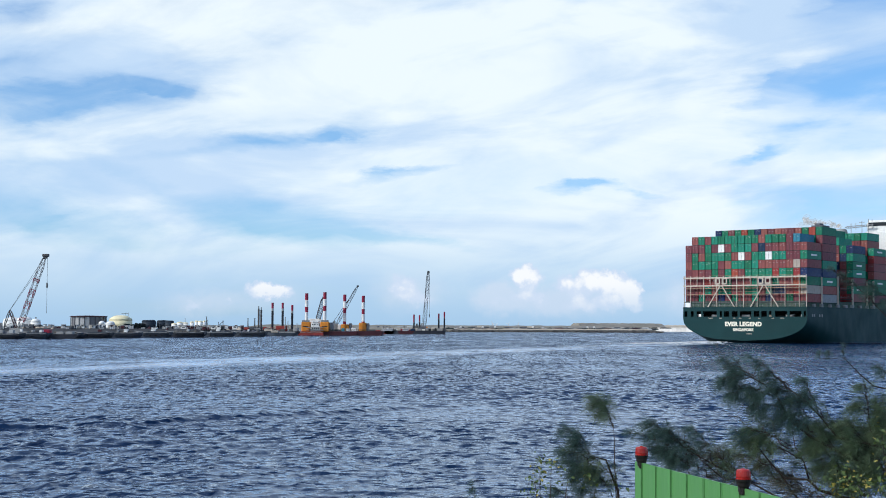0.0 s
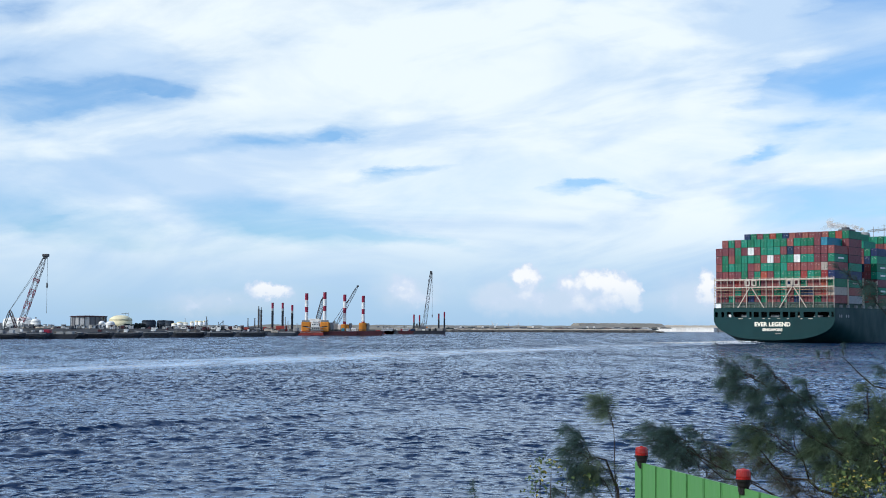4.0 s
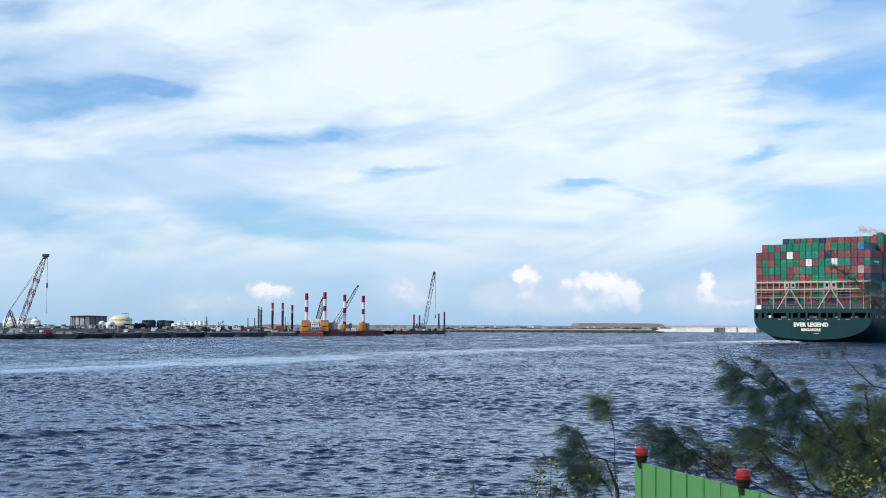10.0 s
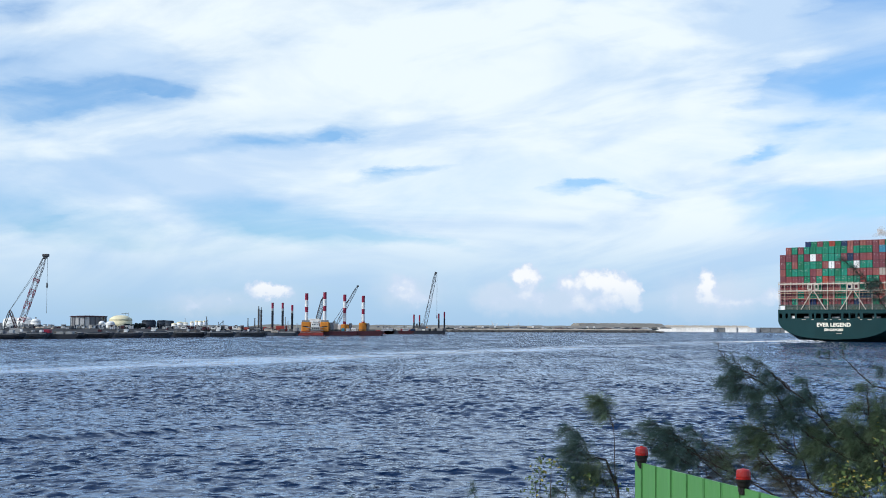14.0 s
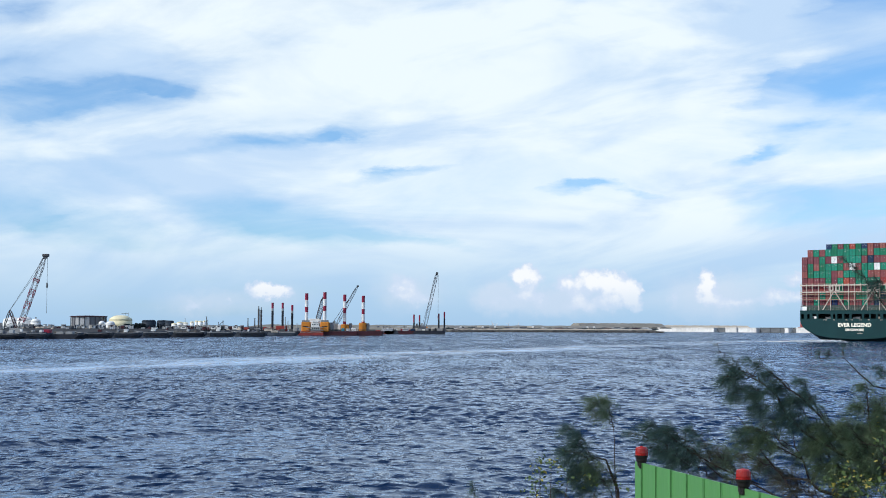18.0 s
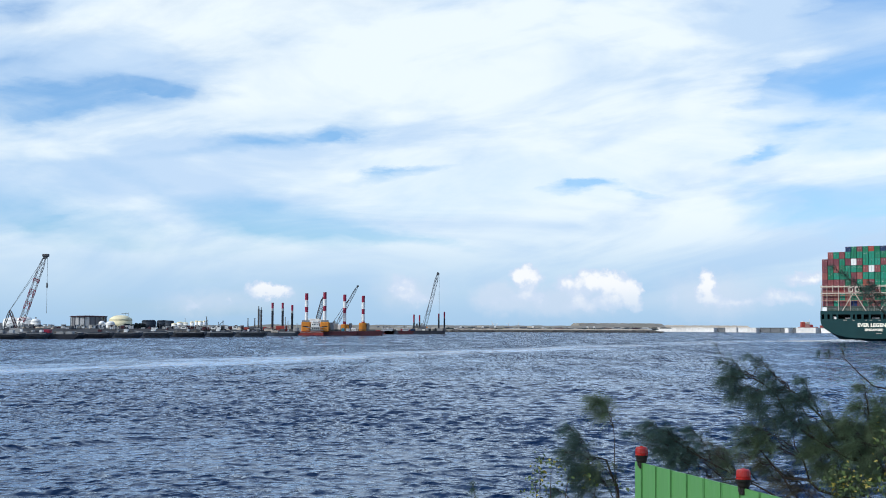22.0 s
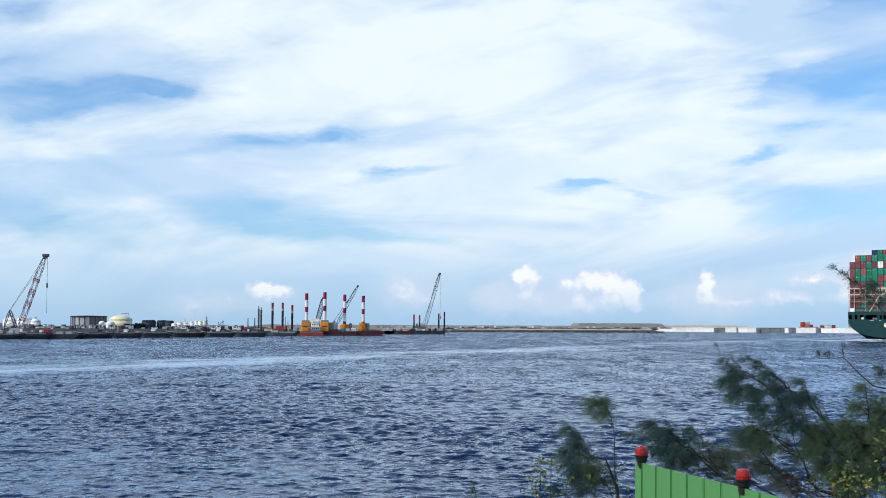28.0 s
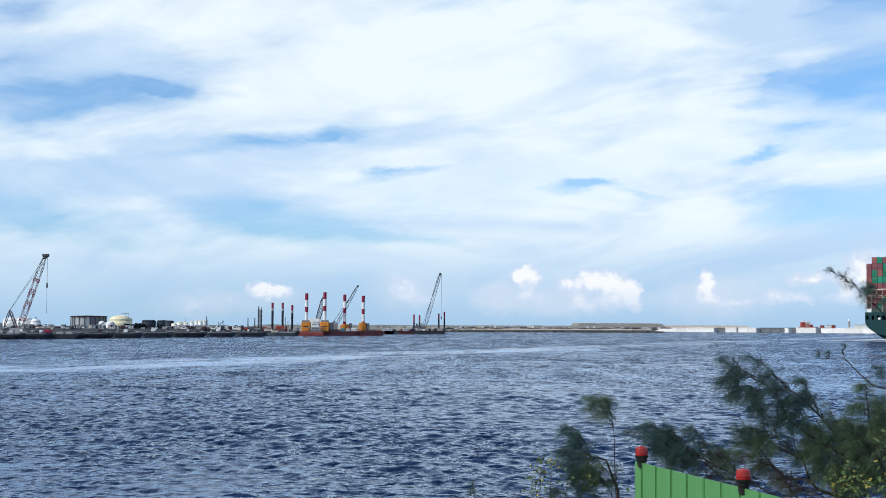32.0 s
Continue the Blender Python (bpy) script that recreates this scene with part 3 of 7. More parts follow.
def bar(bm, a, b, w, h=None):
    """A straight square bar from a to b."""
    a, b = Vector(a), Vector(b)
    h = h or w
    d = (b - a).normalized()
    s = d.cross(Vector((0, 0, 1)))
    s = s.normalized() if s.length > 1e-4 else Vector((1, 0, 0))
    u = s.cross(d).normalized()
    ring = []
    for p in (a, b):
        ring.append([bm.verts.new(p + s * (i * w / 2) + u * (j * h / 2)) for i, j in ((-1, -1), (1, -1), (1, 1), (-1, 1))])
    for i in range(4):
        bm.faces.new((ring[0][i], ring[0][(i + 1) % 4], ring[1][(i + 1) % 4], ring[1][i]))
    bm.faces.new(ring[0][::-1])
    bm.faces.new(ring[1])
    return bm


def tube(bm, points, radii, n=8):
    """A tapered round tube through points."""
    rings = []
    pts = [Vector(p) for p in points]
    for i, p in enumerate(pts):
        d = (pts[min(i + 1, len(pts) - 1)] - pts[max(i - 1, 0)]).normalized()
        s = d.cross(Vector((0.31, 0.95, 0.1))).normalized()
        u = s.cross(d)
        rings.append([bm.verts.new(p + (s * math.cos(a) + u * math.sin(a)) * radii[i]) for a in (2 * math.pi * j / n for j in range(n))])
    for r, q in zip(rings, rings[1:]):
        for j in range(n):
            bm.faces.new((r[j], r[(j + 1) % n], q[(j + 1) % n], q[j]))
    bm.faces.new(rings[0][::-1])
    bm.faces.new(rings[-1])
    return bm


def turned(bm, profile, n=24, loc=(0, 0, 0)):
    """A body of revolution about z from (radius, height) pairs."""
    rings = []
    for r, z in profile:
        if r < 1e-6:
            rings.append([bm.verts.new((loc[0], loc[1], loc[2] + z))])
        else:
            rings.append([bm.verts.new((loc[0] + r * math.cos(a), loc[1] + r * math.sin(a), loc[2] + z)) for a in (2 * math.pi * j / n for j in range(n))])
    for r, q in zip(rings, rings[1:]):
        for j in range(n):
            k = (j + 1) % n
            if len(r) == 1 and len(q) > 1:
                bm.faces.new((r[0], q[k], q[j]))
            elif len(q) == 1 and len(r) > 1:
                bm.faces.new((r[j], r[k], q[0]))
            elif len(r) > 1:
                bm.faces.new((r[j], r[k], q[k], q[j]))
    if len(rings[0]) > 1:
        bm.faces.new(rings[0][::-1])
    if len(rings[-1]) > 1:
        bm.faces.new(rings[-1])
    return bm


def lattice(bm, a, b, w0, w1, chord, bays, taper=True):
    """A lattice boom: four chords and diagonal lacing from a to b, tapered at both ends."""
    a, b = Vector(a), Vector(b)
    d = (b - a).normalized()
    s = Vector((0, 1, 0))
    u = s.cross(d).normalized()

    def corner(i, t):
        w = (w0 + (w1 - w0) * t) * (min(1.0, 0.35 + 5 * t, 0.3 + 6 * (1 - t)) if taper else 1.0) / 2
        return a.lerp(b, t) + s * (w * (1 if i in (0, 3) else -1)) + u * (w * (1 if i in (0, 1) else -1))
    for k in range(bays):
        t0, t1 = k / bays, (k + 1) / bays
        for i in range(4):
            bar(bm, corner(i, t0), corner(i, t1), chord)
            j = (i + 1) % 4
            pair = (corner(i, t0), corner(j, t1)) if k % 2 else (corner(j, t0), corner(i, t1))
            bar(bm, *pair, chord * 0.6)
            bar(bm, corner(i, t1), corner(j, t1), chord * 0.55)
    return bm


def arrays(name, verts, faces, mat, parent=None, label="", smooth=False):
    me = bpy.data.meshes.new(name)
    me.from_pydata(verts, [], faces)
    me.materials.append(M[mat])
    if smooth:
        me.polygons.foreach_set("use_smooth", [True] * len(me.polygons))
    ob = new(name, me)
    if parent:
        ob.parent = parent
    if label:
        ob["label"] = label
    return ob


# ---- water and land ----
def make_water():
    rng = np.random.default_rng(4)
    xs = np.concatenate([[-3500, -1500, -700, -400, -250], np.arange(-190, -80, 1.2), np.arange(-80, -36, 0.36), np.arange(-36, 58, 0.17), np.arange(58, 100, 0.36), np.arange(100, 230, 1.2), [250, 400, 700, 1500, 3500]])
    ys = [-300.0, -60.0, 0.0, 15.0]
    y = 42.0
    while y < 4300:
        ys.append(y)
        y += max(0.18, 0.18 * (y / 95.0) ** (1.6 if y < 700 else 2.2))
    ys = np.array(ys + [4400.0])
    X, Y = np.meshgrid(xs, ys)
    Z, DX, DY = np.zeros_like(X), np.zeros_like(X), np.zeros_like(X)
    step = np.gradient(ys)[:, None]
    inside = np.clip((X + 188) / 15, 0, 1) * np.clip((228 - X) / 15, 0, 1)
    step = np.maximum(step, np.gradient(xs)[None, :])
    common = 0.95 + 0.42 * np.sin(X * 0.055 + 1.3 * np.sin(Y * 0.05)) * np.sin(Y * 0.085 + 0.8 * np.sin(X * 0.07)) + 0.26 * np.sin(X * 0.021 + Y * 0.043 + 2.0)
    for i in range(88):
        long = i >= 70
        length = 5.2 * (16.0 / 5.2) ** ((i - 70) / 17) if long else 0.5 * (5.0 / 0.5) ** (i / 69)
        spread = 0.50 if long else 0.68
        ang = radians(256) + rng.normal(0, spread)
        k = 2 * math.pi / length
        steep = 0.022 if long else 0.012 + 0.056 * math.exp(-((math.log(length / 1.05) / 0.62) ** 2))
        amp = steep / k * rng.uniform(0.5, 1.5)
        ph = rng.uniform(0, 6.28)
        fade = np.clip((length - 2.2 * step) / (1.2 * step), 0, 1) * inside
        cx, cy = math.cos(ang), math.sin(ang)
        gust = common * (0.8 + 0.4 * np.sin(X * 0.09 * (1 + 0.3 * cx) + i) * np.sin(Y * 0.07 + 2.3 * i))
        arg = k * (X * cx + Y * cy) + ph
        a = amp * fade * gust * (0.45 + 0.55 * np.clip((Y - 110) / 220, 0, 1) if long else 1.0)
        Z += a * np.cos(arg)
        DX -= 0.8 * a * cx * np.sin(arg)
        DY -= 0.8 * a * cy * np.sin(arg)
    # Two low ridges left by the ship's wash.
    for x0, y0, slope, bend, high, wide, reach in ((-12, 82, 1.0, 0.01, 0.20, 0.8, 14), (-3, 200, 2.4, 0.0, 0.20, 2.4, 17), (12, 262, 2.4, 0.0, 0.2, 3.0, 18)):
        line = y0 + slope * (X - x0) + bend * (X - x0) ** 2
        Z += high * np.exp(-((Y - line + 0.35 * np.sin(X * 0.63) + 0.2 * np.sin(X * 1.47 + 1.0)) / wide) ** 2) * np.exp(-(((X - x0) / reach) ** 4))
    X, Y = X + DX, Y + DY
    nx, ny = len(xs), len(ys)
    me = bpy.data.meshes.new("water")
    co = np.stack([X, Y, Z], -1).reshape(-1, 3).astype(np.float32)
    me.vertices.add(nx * ny)
    me.vertices.foreach_set("co", co.ravel())
    idx = np.arange(nx * ny).reshape(ny, nx)
    q = np.stack([idx[:-1, :-1], idx[:-1, 1:], idx[1:, 1:], idx[1:, :-1]], -1).reshape(-1, 4)
    me.loops.add(q.size)
    me.loops.foreach_set("vertex_index", q.ravel().astype(np.int32))
    me.polygons.add(len(q))
    me.polygons.foreach_set("loop_start", np.arange(0, q.size, 4).astype(np.int32))
    me.polygons.foreach_set("use_smooth", np.ones(len(q), dtype=bool))
    me.update()
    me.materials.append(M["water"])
    return tagged(new("water", me), "dark blue choppy harbour water with small wind waves", "water", kind="structure")


WATER = make_water()


def sheet(name, outline, mat, label, category):
    """A bank extruded along x: outline gives (y, z) from front to back, over a range of x."""
    x0, x1, prof, n = outline
    rng = random.Random(name)
    bm = bmesh.new()
    rows = []
    for i in range(n + 1):
        x = x0 + (x1 - x0) * i / n
        ends = 1.0 if name == "ground" else min(1.0, i / 6, (n - i) / 6)
        rows.append([bm.verts.new((x, y + rng.uniform(-0.6, 0.6) * w, -2.0 + (z + 2.0) * ends + rng.uniform(-0.35, 0.35) * w)) for y, z, w in prof])
    for a, b in zip(rows, rows[1:]):
        for j in range(len(prof) - 1):
            bm.faces.new((a[j], b[j], b[j + 1], a[j + 1]))
    return tagged(part(name, bm, mat), label, category, kind="structure")


sheet("ground", (-160, 160, ((-260, 4.0, 0), (2, 3.9, 0.2), (6, 2.5, 0.2), (12, 2.4, 0.4), (16.5, 2.2, 0.4), (20, 0.4, 0.5), (24, -2.5, 0)), 120), "soil", "dry sandy embankment ground above the water", "ground")


def make_far_land():
    # The low spit behind the barges, the long breakwater and the bank beyond it.
    for name, k0, k1, d, prof, mat, label in (
        ("ground_far_shore", -1250, -300, 820, ((-90, -2, 0), (-84, 1.2, 1), (-76, 3.2, 0.4), (60, 3.3, 0.3), (200, 4.2, 1), (230, -2, 0)), "yard", "low far harbour shore with scrub and yards"),
        ("ground_bank", -420, 410, 1500, ((-8, -2, 0), (0, 3.0, 1), (40, 5.4, 1), (160, 6.2, 1), (220, -2, 0)), "scrub", "low scrubby sand bank behind the breakwater"),
        ("ground_low_bank", 370, 566, 1610, ((-8, -2, 0), (0, 4.0, 1), (26, 6.9, 0.8), (90, 7.3, 0.8), (150, -2, 0)), "sand", "low pale bank behind the harbour wall"),
        ("ground_spoil_heap", 225, 412, 1600, ((-8, -2, 0), (0, 5.0, 1), (26, 8.9, 1), (90, 9.4, 1), (150, -2, 0)), "scrub", "low flat grey-brown spoil heap beyond the wall"),
    ):
        sheet(name, (side(k0, d), side(k1, d), tuple((d + y, z, w) for y, z, w in prof), 60), mat, label, "ground")
    sheet("ground_causeway", (side(0, 1290), side(392, 1290), ((1291, -2, 0), (1293, 2.1, 0.3), (1296, 3.0, 0.4), (1330, 3.4, 0.6), (1340, -2, 0)), 90), "sand", "pale sandy causeway road on the breakwater", "ground")
    sheet("ground_stony_foot", (side(0, 1288), side(392, 1288), ((1283, -2, 0), (1286, 0.5, 1.2), (1289, 1.7, 0.9), (1294, 2.3, 0.3), (1296, -2, 0)), 140), "stony", "dark stony foot of the breakwater", "ground")


make_far_land()


def rubble(name, x0, x1, y, z, n, size, label):
    rng = random.Random(name)
    bm = bmesh.new()
    for _ in range(n):
        s = size * rng.uniform(0.5, 1.2)
        c = Vector((rng.uniform(x0, x1), y + rng.uniform(-2.2, 2.2), z + rng.uniform(-0.5, 0.7)))
        vs = bmesh.ops.create_cube(bm, size=s)["verts"]
        turn = Euler((rng.uniform(0, 3), rng.uniform(0, 3), rng.uniform(0, 3))).to_matrix()
        for v in vs:
            v.co = c + turn @ (v.co * rng.uniform(0.75, 1.2))
    return tagged(part(name, bm, "rock"), label, "rocks", kind="stuff")


rubble("rock_armour", side(0, 1284), side(390, 1284), 1285, 0.1, 320, 1.6, "dark wet armour rocks along the foot of the breakwater")


def far_debris():
    """Spoil, plant and stores along the causeway and the bank, too far to tell apart."""
    for name, mats, n, label in (("dark_debris", "tank_dark", 110, "dark heaps and plant along the far breakwater"), ("rusty_debris", "maroon_hull", 45, "rusty steel stores along the far breakwater"), ("pale_debris", "tank_pale", 70, "pale blocks and sheds along the far breakwater"), ("scrub_clump", "tree_far", 120, "low dark scrub along the far bank")):
        rng = random.Random(name)
        bm = bmesh.new()
        for _ in range(n):
            top = rng.random() < 0.5 and name != "rusty_debris"
            k = rng.uniform(-120, 400) if top else rng.uniform(12, 380)
            d, z = (1500 + rng.uniform(4, 40), 4.0) if top else (1296 + rng.uniform(0, 28), 3.0)
            w, h = rng.uniform(0.8, 9.0), rng.uniform(0.15, 0.8)
            x = side(k, d)
            f = rng.uniform(0.5, 0.9)
            lo = [bm.verts.new((x + a * w, d + b * 1.2, z - 0.5)) for a, b in ((-0.5, -1), (0.5, -1), (0.5, 1), (-0.5, 1))]
            hi = [bm.verts.new((x + a * w * f + rng.uniform(-0.2, 0.2), d + b * 0.8, z + h)) for a, b in ((-0.5, -1), (0.5, -1), (0.5, 1), (-0.5, 1))]
            bm.faces.new(hi)
            for i in range(4):
                bm.faces.new((lo[i], lo[(i + 1) % 4], hi[(i + 1) % 4], hi[i]))
        tagged(part(name, bm, mats), label, "debris", kind="stuff")


far_debris()


# ---- container ship ----
HEAD = math.degrees(0.6566)
SHIP_AT = Vector((84.69, 496.1, 0))
DECK, BASE, TIER, PITCH = 12.3, 22.55, 2.89, 2.51
HATCH = BASE - 3 * 2.755 + 0.05
SHIP_WAY = ((0, 0), (3, 17.6), (6, 34.8), (10, 57.1), (14, 78.8), (19, 105.2), (25, 135.9), (28, 150.9), (32, 170.6))


def hull_breadth(v, z):
    """Half breadth of the hull at station v and height z, or None below its bottom."""
    full = 22.9
    if v > 255:
        f = (v - 255) / 80.0
        full = 22.9 * max(0.0, 1 - f ** (1.5 + 0.07 * z)) ** 0.9
    s = min(1.0, v / 75.0)
    top, bottom = 8.7 - 6.5 * s, 0.75 - 13.5 * min(1.0, v / 42.0)
    if z >= top:
        return full
    if z <= bottom:
        return 0.0
    f = (top - z) / (top - bottom)
    p = 2.3 + 1.6 * s
    return full * (1 - f ** p) ** (1 / p)


def make_hull(ship):
    stations = [0, 4, 8, 13, 18, 24, 30, 38, 46, 56, 66, 80, 110, 150, 200, 255, 270, 285, 300, 312, 322, 330, 334]
    bm = bmesh.new()
    rows = []
    for v in stations:
        s = min(1.0, v / 75.0)
        top, bottom = 8.7 - 6.5 * s, 0.75 - 13.5 * min(1.0, v / 42.0)
        zs = [DECK, 11.0, 9.0] + [top - (top - bottom) * math.sin(i / 14 * math.pi / 2) for i in range(15)]
        row = []
        for z in zs:
            h = hull_breadth(v, z)
            row.append((bm.verts.new((22.9 + h - 0.4, v, z)), bm.verts.new((22.5 - h, v, z))))
        rows.append(row)
    for a, b in zip(rows, rows[1:]):
        for i in range(len(a) - 1):
            bm.faces.new((a[i][0], a[i + 1][0], b[i + 1][0], b[i][0]))
            bm.faces.new((a[i][1], b[i][1], b[i + 1][1], a[i + 1][1]))
    bmesh.ops.remove_doubles(bm, verts=bm.verts, dist=0.002)
    bmesh.ops.recalc_face_normals(bm, faces=bm.faces)
    part("hull", bm, "hull_green", ship, "dark green painted hull side", smooth=True)
    # Transom below the mooring deck.
    bm = bmesh.new()
    rim = []
    for i in range(25):
        z = 0.75 + (8.7 - 0.75) * math.sin(i / 24 * math.pi / 2)
        rim.append((hull_breadth(0, min(z, 8.7)), z))
    right = [bm.verts.new((22.5 + h, -0.02, z)) for h, z in rim]
    left = [bm.verts.new((22.5 - h, -0.02, z)) for h, z in rim]
    for i in range(24):
        bm.faces.new((left[i], right[i], right[i + 1], left[i + 1])) if rim[i][0] > 0.01 else bm.faces.new((right[i], right[i + 1], left[i + 1]))
    part("transom", bm, "hull_green", ship, "dark green rounded transom")
    # Plating round the mooring openings.
    cuts = [(6, 20), (38, 51), (66, 88), (98, 166), (181, 193), (203, 230), (243, 273), (285, 345), (358, 388), (398, 428), (440, 453), (473, 540), (553, 620), (633, 646)]
    to_u = lambda s: -0.4 + 45.8 * (s / 652) * 1.15 / (1 + 0.15 * s / 652)
    spans = [(to_u(a), to_u(b)) for a, b in cuts]
    bm = bmesh.new()
    box(bm, -0.4, 45.4, -0.02, 0.25, 10.85, DECK)
    box(bm, -0.4, 45.4, -0.02, 0.25, 8.7, 8.95)
    u = -0.4
    for a, b in spans:
        box(bm, u, a, -0.02, 0.25, 8.95, 10.85)
        u = b
    box(bm, u, 45.4, -0.02, 0.25, 8.95, 10.85)
    part("stern_plating", bm, "hull_green", ship, "green stern plating with a row of mooring openings")
    bm = bmesh.new()
    box(bm, -0.1, 45.1, 0.25, 9, 8.2, 8.6)
    box(bm, -0.1, 45.1, 9, 9.2, 8.6, DECK - 0.4)
    part("mooring_deck", bm, "dark_in", ship)
    for a, b in ((3.6, 4.6), (5.2, 6.6)):
        part("winch_housing", box(bmesh.new(), a, b, 0.7, 2.2, 8.6, 9.9, 0.08), "white", ship)
    for a, b, mat in ((9.6, 12.0, "grey_steel"), (21, 24, "grey_steel"), (30.5, 32, "cream"), (37.0, 40, "grey_steel"), (42.4, 43.4, "white")):
        bm = bmesh.new()
        vs = bmesh.ops.create_cone(bm, cap_ends=True, segments=14, radius1=0.55, radius2=0.55, depth=b - a)["verts"]
        bmesh.ops.rotate(bm, verts=vs, matrix=Matrix.Rotation(math.pi / 2, 3, "Y"))
        bmesh.ops.translate(bm, verts=vs, vec=((a + b) / 2, 2.5, 9.3))
        part("mooring_winch", bm, mat, ship)
    part("deck", box(bmesh.new(), -0.2, 45.2, 0.26, 262, DECK - 0.4, DECK - 0.05), "deck", ship)
    # Small pale marks under the openings.
    for s in (125, 178, 250, 280, 330, 380, 455, 500):
        u = to_u(s)
        part("mooring_mark", box(bmesh.new(), u, u + (1.6 if s in (125, 500) else 0.9), -0.07, -0.02, 8.38, 8.56), "cream", ship)
    part("draught_mark", box(bmesh.new(), 23.4, 25.6, -0.07, -0.02, 3.05, 3.22), "cream", ship)
    # Fairleads seen on the shaded side of the hull.
    for v in (4.0, 5.6, 10.0, 12.0):
        part("side_fairlead", box(bmesh.new(), 45.36, 45.5, v, v + 0.9, 8.9, 9.9, 0.1), "grey_steel", ship)


def letters(text, size, u, z, ship, name):
    cu = bpy.data.curves.new(name, "FONT")
    cu.body, cu.size, cu.align_x, cu.extrude, cu.offset = text, size, "CENTER", 0.03, 0.05 * size
    cu.space_character = 1.05
    tmp = bpy.data.objects.new(name, cu)
    scene.collection.objects.link(tmp)
    bpy.context.view_layer.update()
    me = bpy.data.meshes.new_from_object(tmp.evaluated_get(bpy.context.evaluated_depsgraph_get()))
    bpy.data.objects.remove(tmp)
    me.materials.clear()
    me.materials.append(M["letter"])
    ob = new(name, me)
    ob.parent = ship
    ob.matrix_basis = Matrix.Translation((u, -0.06, z)) @ Matrix.Rotation(math.pi / 2, 4, "X") @ Matrix.Diagonal((1.06, 1, 1, 1))
    ob["label"] = "white painted capital letters " + text
    return ob


BOX_MESHES = {}


def container_mesh(code, marked):
    """A forty-foot container: corner posts, recessed corrugated sides, door leaves with lock bars. Origin at the aft lower port corner."""
    key = (code, marked)
    if key in BOX_MESHES:
        return BOX_MESHES[key]
    w, l, h = 2.30, 12.19, TIER - 0.17
    bm = bmesh.new()
    box(bm, 0.07, w - 0.07, 0.13, l - 0.07, 0.08, h - 0.05)
    for x in (0, w - 0.14):
        for y in (0, l - 0.14):
            box(bm, x, x + 0.14, y, y + 0.14, 0, h)
        for z in (0, h - 0.13):
            box(bm, x, x + 0.12, 0.14, l - 0.14, z, z + 0.13)
        for i in range(12):
            y = 0.5 + i * 0.98
            box(bm, x + 0.045, x + 0.095, y, y + 0.5, 0.14, h - 0.14)
    for y in (0, l - 0.12):
        for z in (0, h - 0.13):
            box(bm, 0.14, w - 0.14, y, y + 0.12, z, z + 0.13)
    for a in (0.17, w / 2 + 0.03):
        box(bm, a, a + w / 2 - 0.2, 0.095, 0.14, 0.16, h - 0.16)
        for f in (0.22, 0.72):
            x = a + (w / 2 - 0.2) * f
            box(bm, x, x + 0.06, 0.03, 0.09, 0.1, h - 0.1)
    me = bpy.data.meshes.new("container")
    bm.faces.ensure_lookup_table()
    n_body = len(bm.faces)
    if marked:
        # Pale unreadable marks on the doors, and a pale bar along the sides of some green boxes.
        rng = random.Random(marked * 7 + ord(code))
        for n in range(3):
            x, z = (0.3, w / 2 + 0.2, rng.uniform(0.3, w - 0.8))[n] + rng.uniform(0, 0.3), h * (0.66, 0.66, 0.85)[n] + rng.uniform(-0.08, 0.08)
            box(bm, x, x + rng.uniform(0.16, 0.40), 0.075, 0.095, z, z + rng.uniform(0.06, 0.13))
        if marked >= 5:
            for x in (0.02, w - 0.05):
                box(bm, x, x + 0.03, 3.6, 8.6, h * 0.40, h * 0.62)
    bm.faces.ensure_lookup_table()
    for f in bm.faces[n_body:]:
        f.material_index = 1
    n_mark = len(bm.faces)
    # A dark slab stands in for shade between tiers; then the door seam.
    box(bm, 0.06, w - 0.06, 0.06, l - 0.06, -0.165, -0.005)
    box(bm, w / 2 - 0.035, w / 2 + 0.035, 0.08, 0.13, 0.14, h - 0.14)
    bm.faces.ensure_lookup_table()
    for f in bm.faces[n_mark:]:
        f.material_index = 2
    bm.to_mesh(me)
    bm.free()
    me.materials.append(M["c_" + code])
    me.materials.append(M["white"])
    me.materials.append(M["dark_in"])
    BOX_MESHES[key] = me
    return me


def put_box(ship, code, col, v, tier, rng, lift=0.0):
    kind = 5 + rng.randrange(3) if code == "G" and rng.random() < 0.55 else (rng.randrange(1, 5) if rng.random() < 0.85 and code not in "WYS" else 0)
    ob = share("container", container_mesh(code, kind), ship, (col * PITCH - 0.1, v, BASE + tier * TIER + lift))
    words = {"R": "red-brown", "O": "orange-red", "G": "green", "B": "navy blue", "L": "light blue", "W": "white", "Y": "beige", "S": "grey"}
    ob["label"] = words[code] + " steel shipping container"


# Colours of the after stack, from the lowest tier to the highest.
STACK = ("RRGRRBRGRRGRBRRGRR", "RRRGRGGRRGGRGBBROY", "RRRORRGRRRGBRGRROG",
         "RRRRGRGORGGGGOGGOB", "RGGGGRRGGGGRRRRRYR", "RGRGGGGRWRGGWGGRRG", "RRRGRWRGGGRBRRRRRR", "-RGRGGGGGGGRGGGRL-")
SECOND_TOP = "--BGRGOGBRRRRRRGOG"
SECOND_SIDE = "SRGBGRRR"


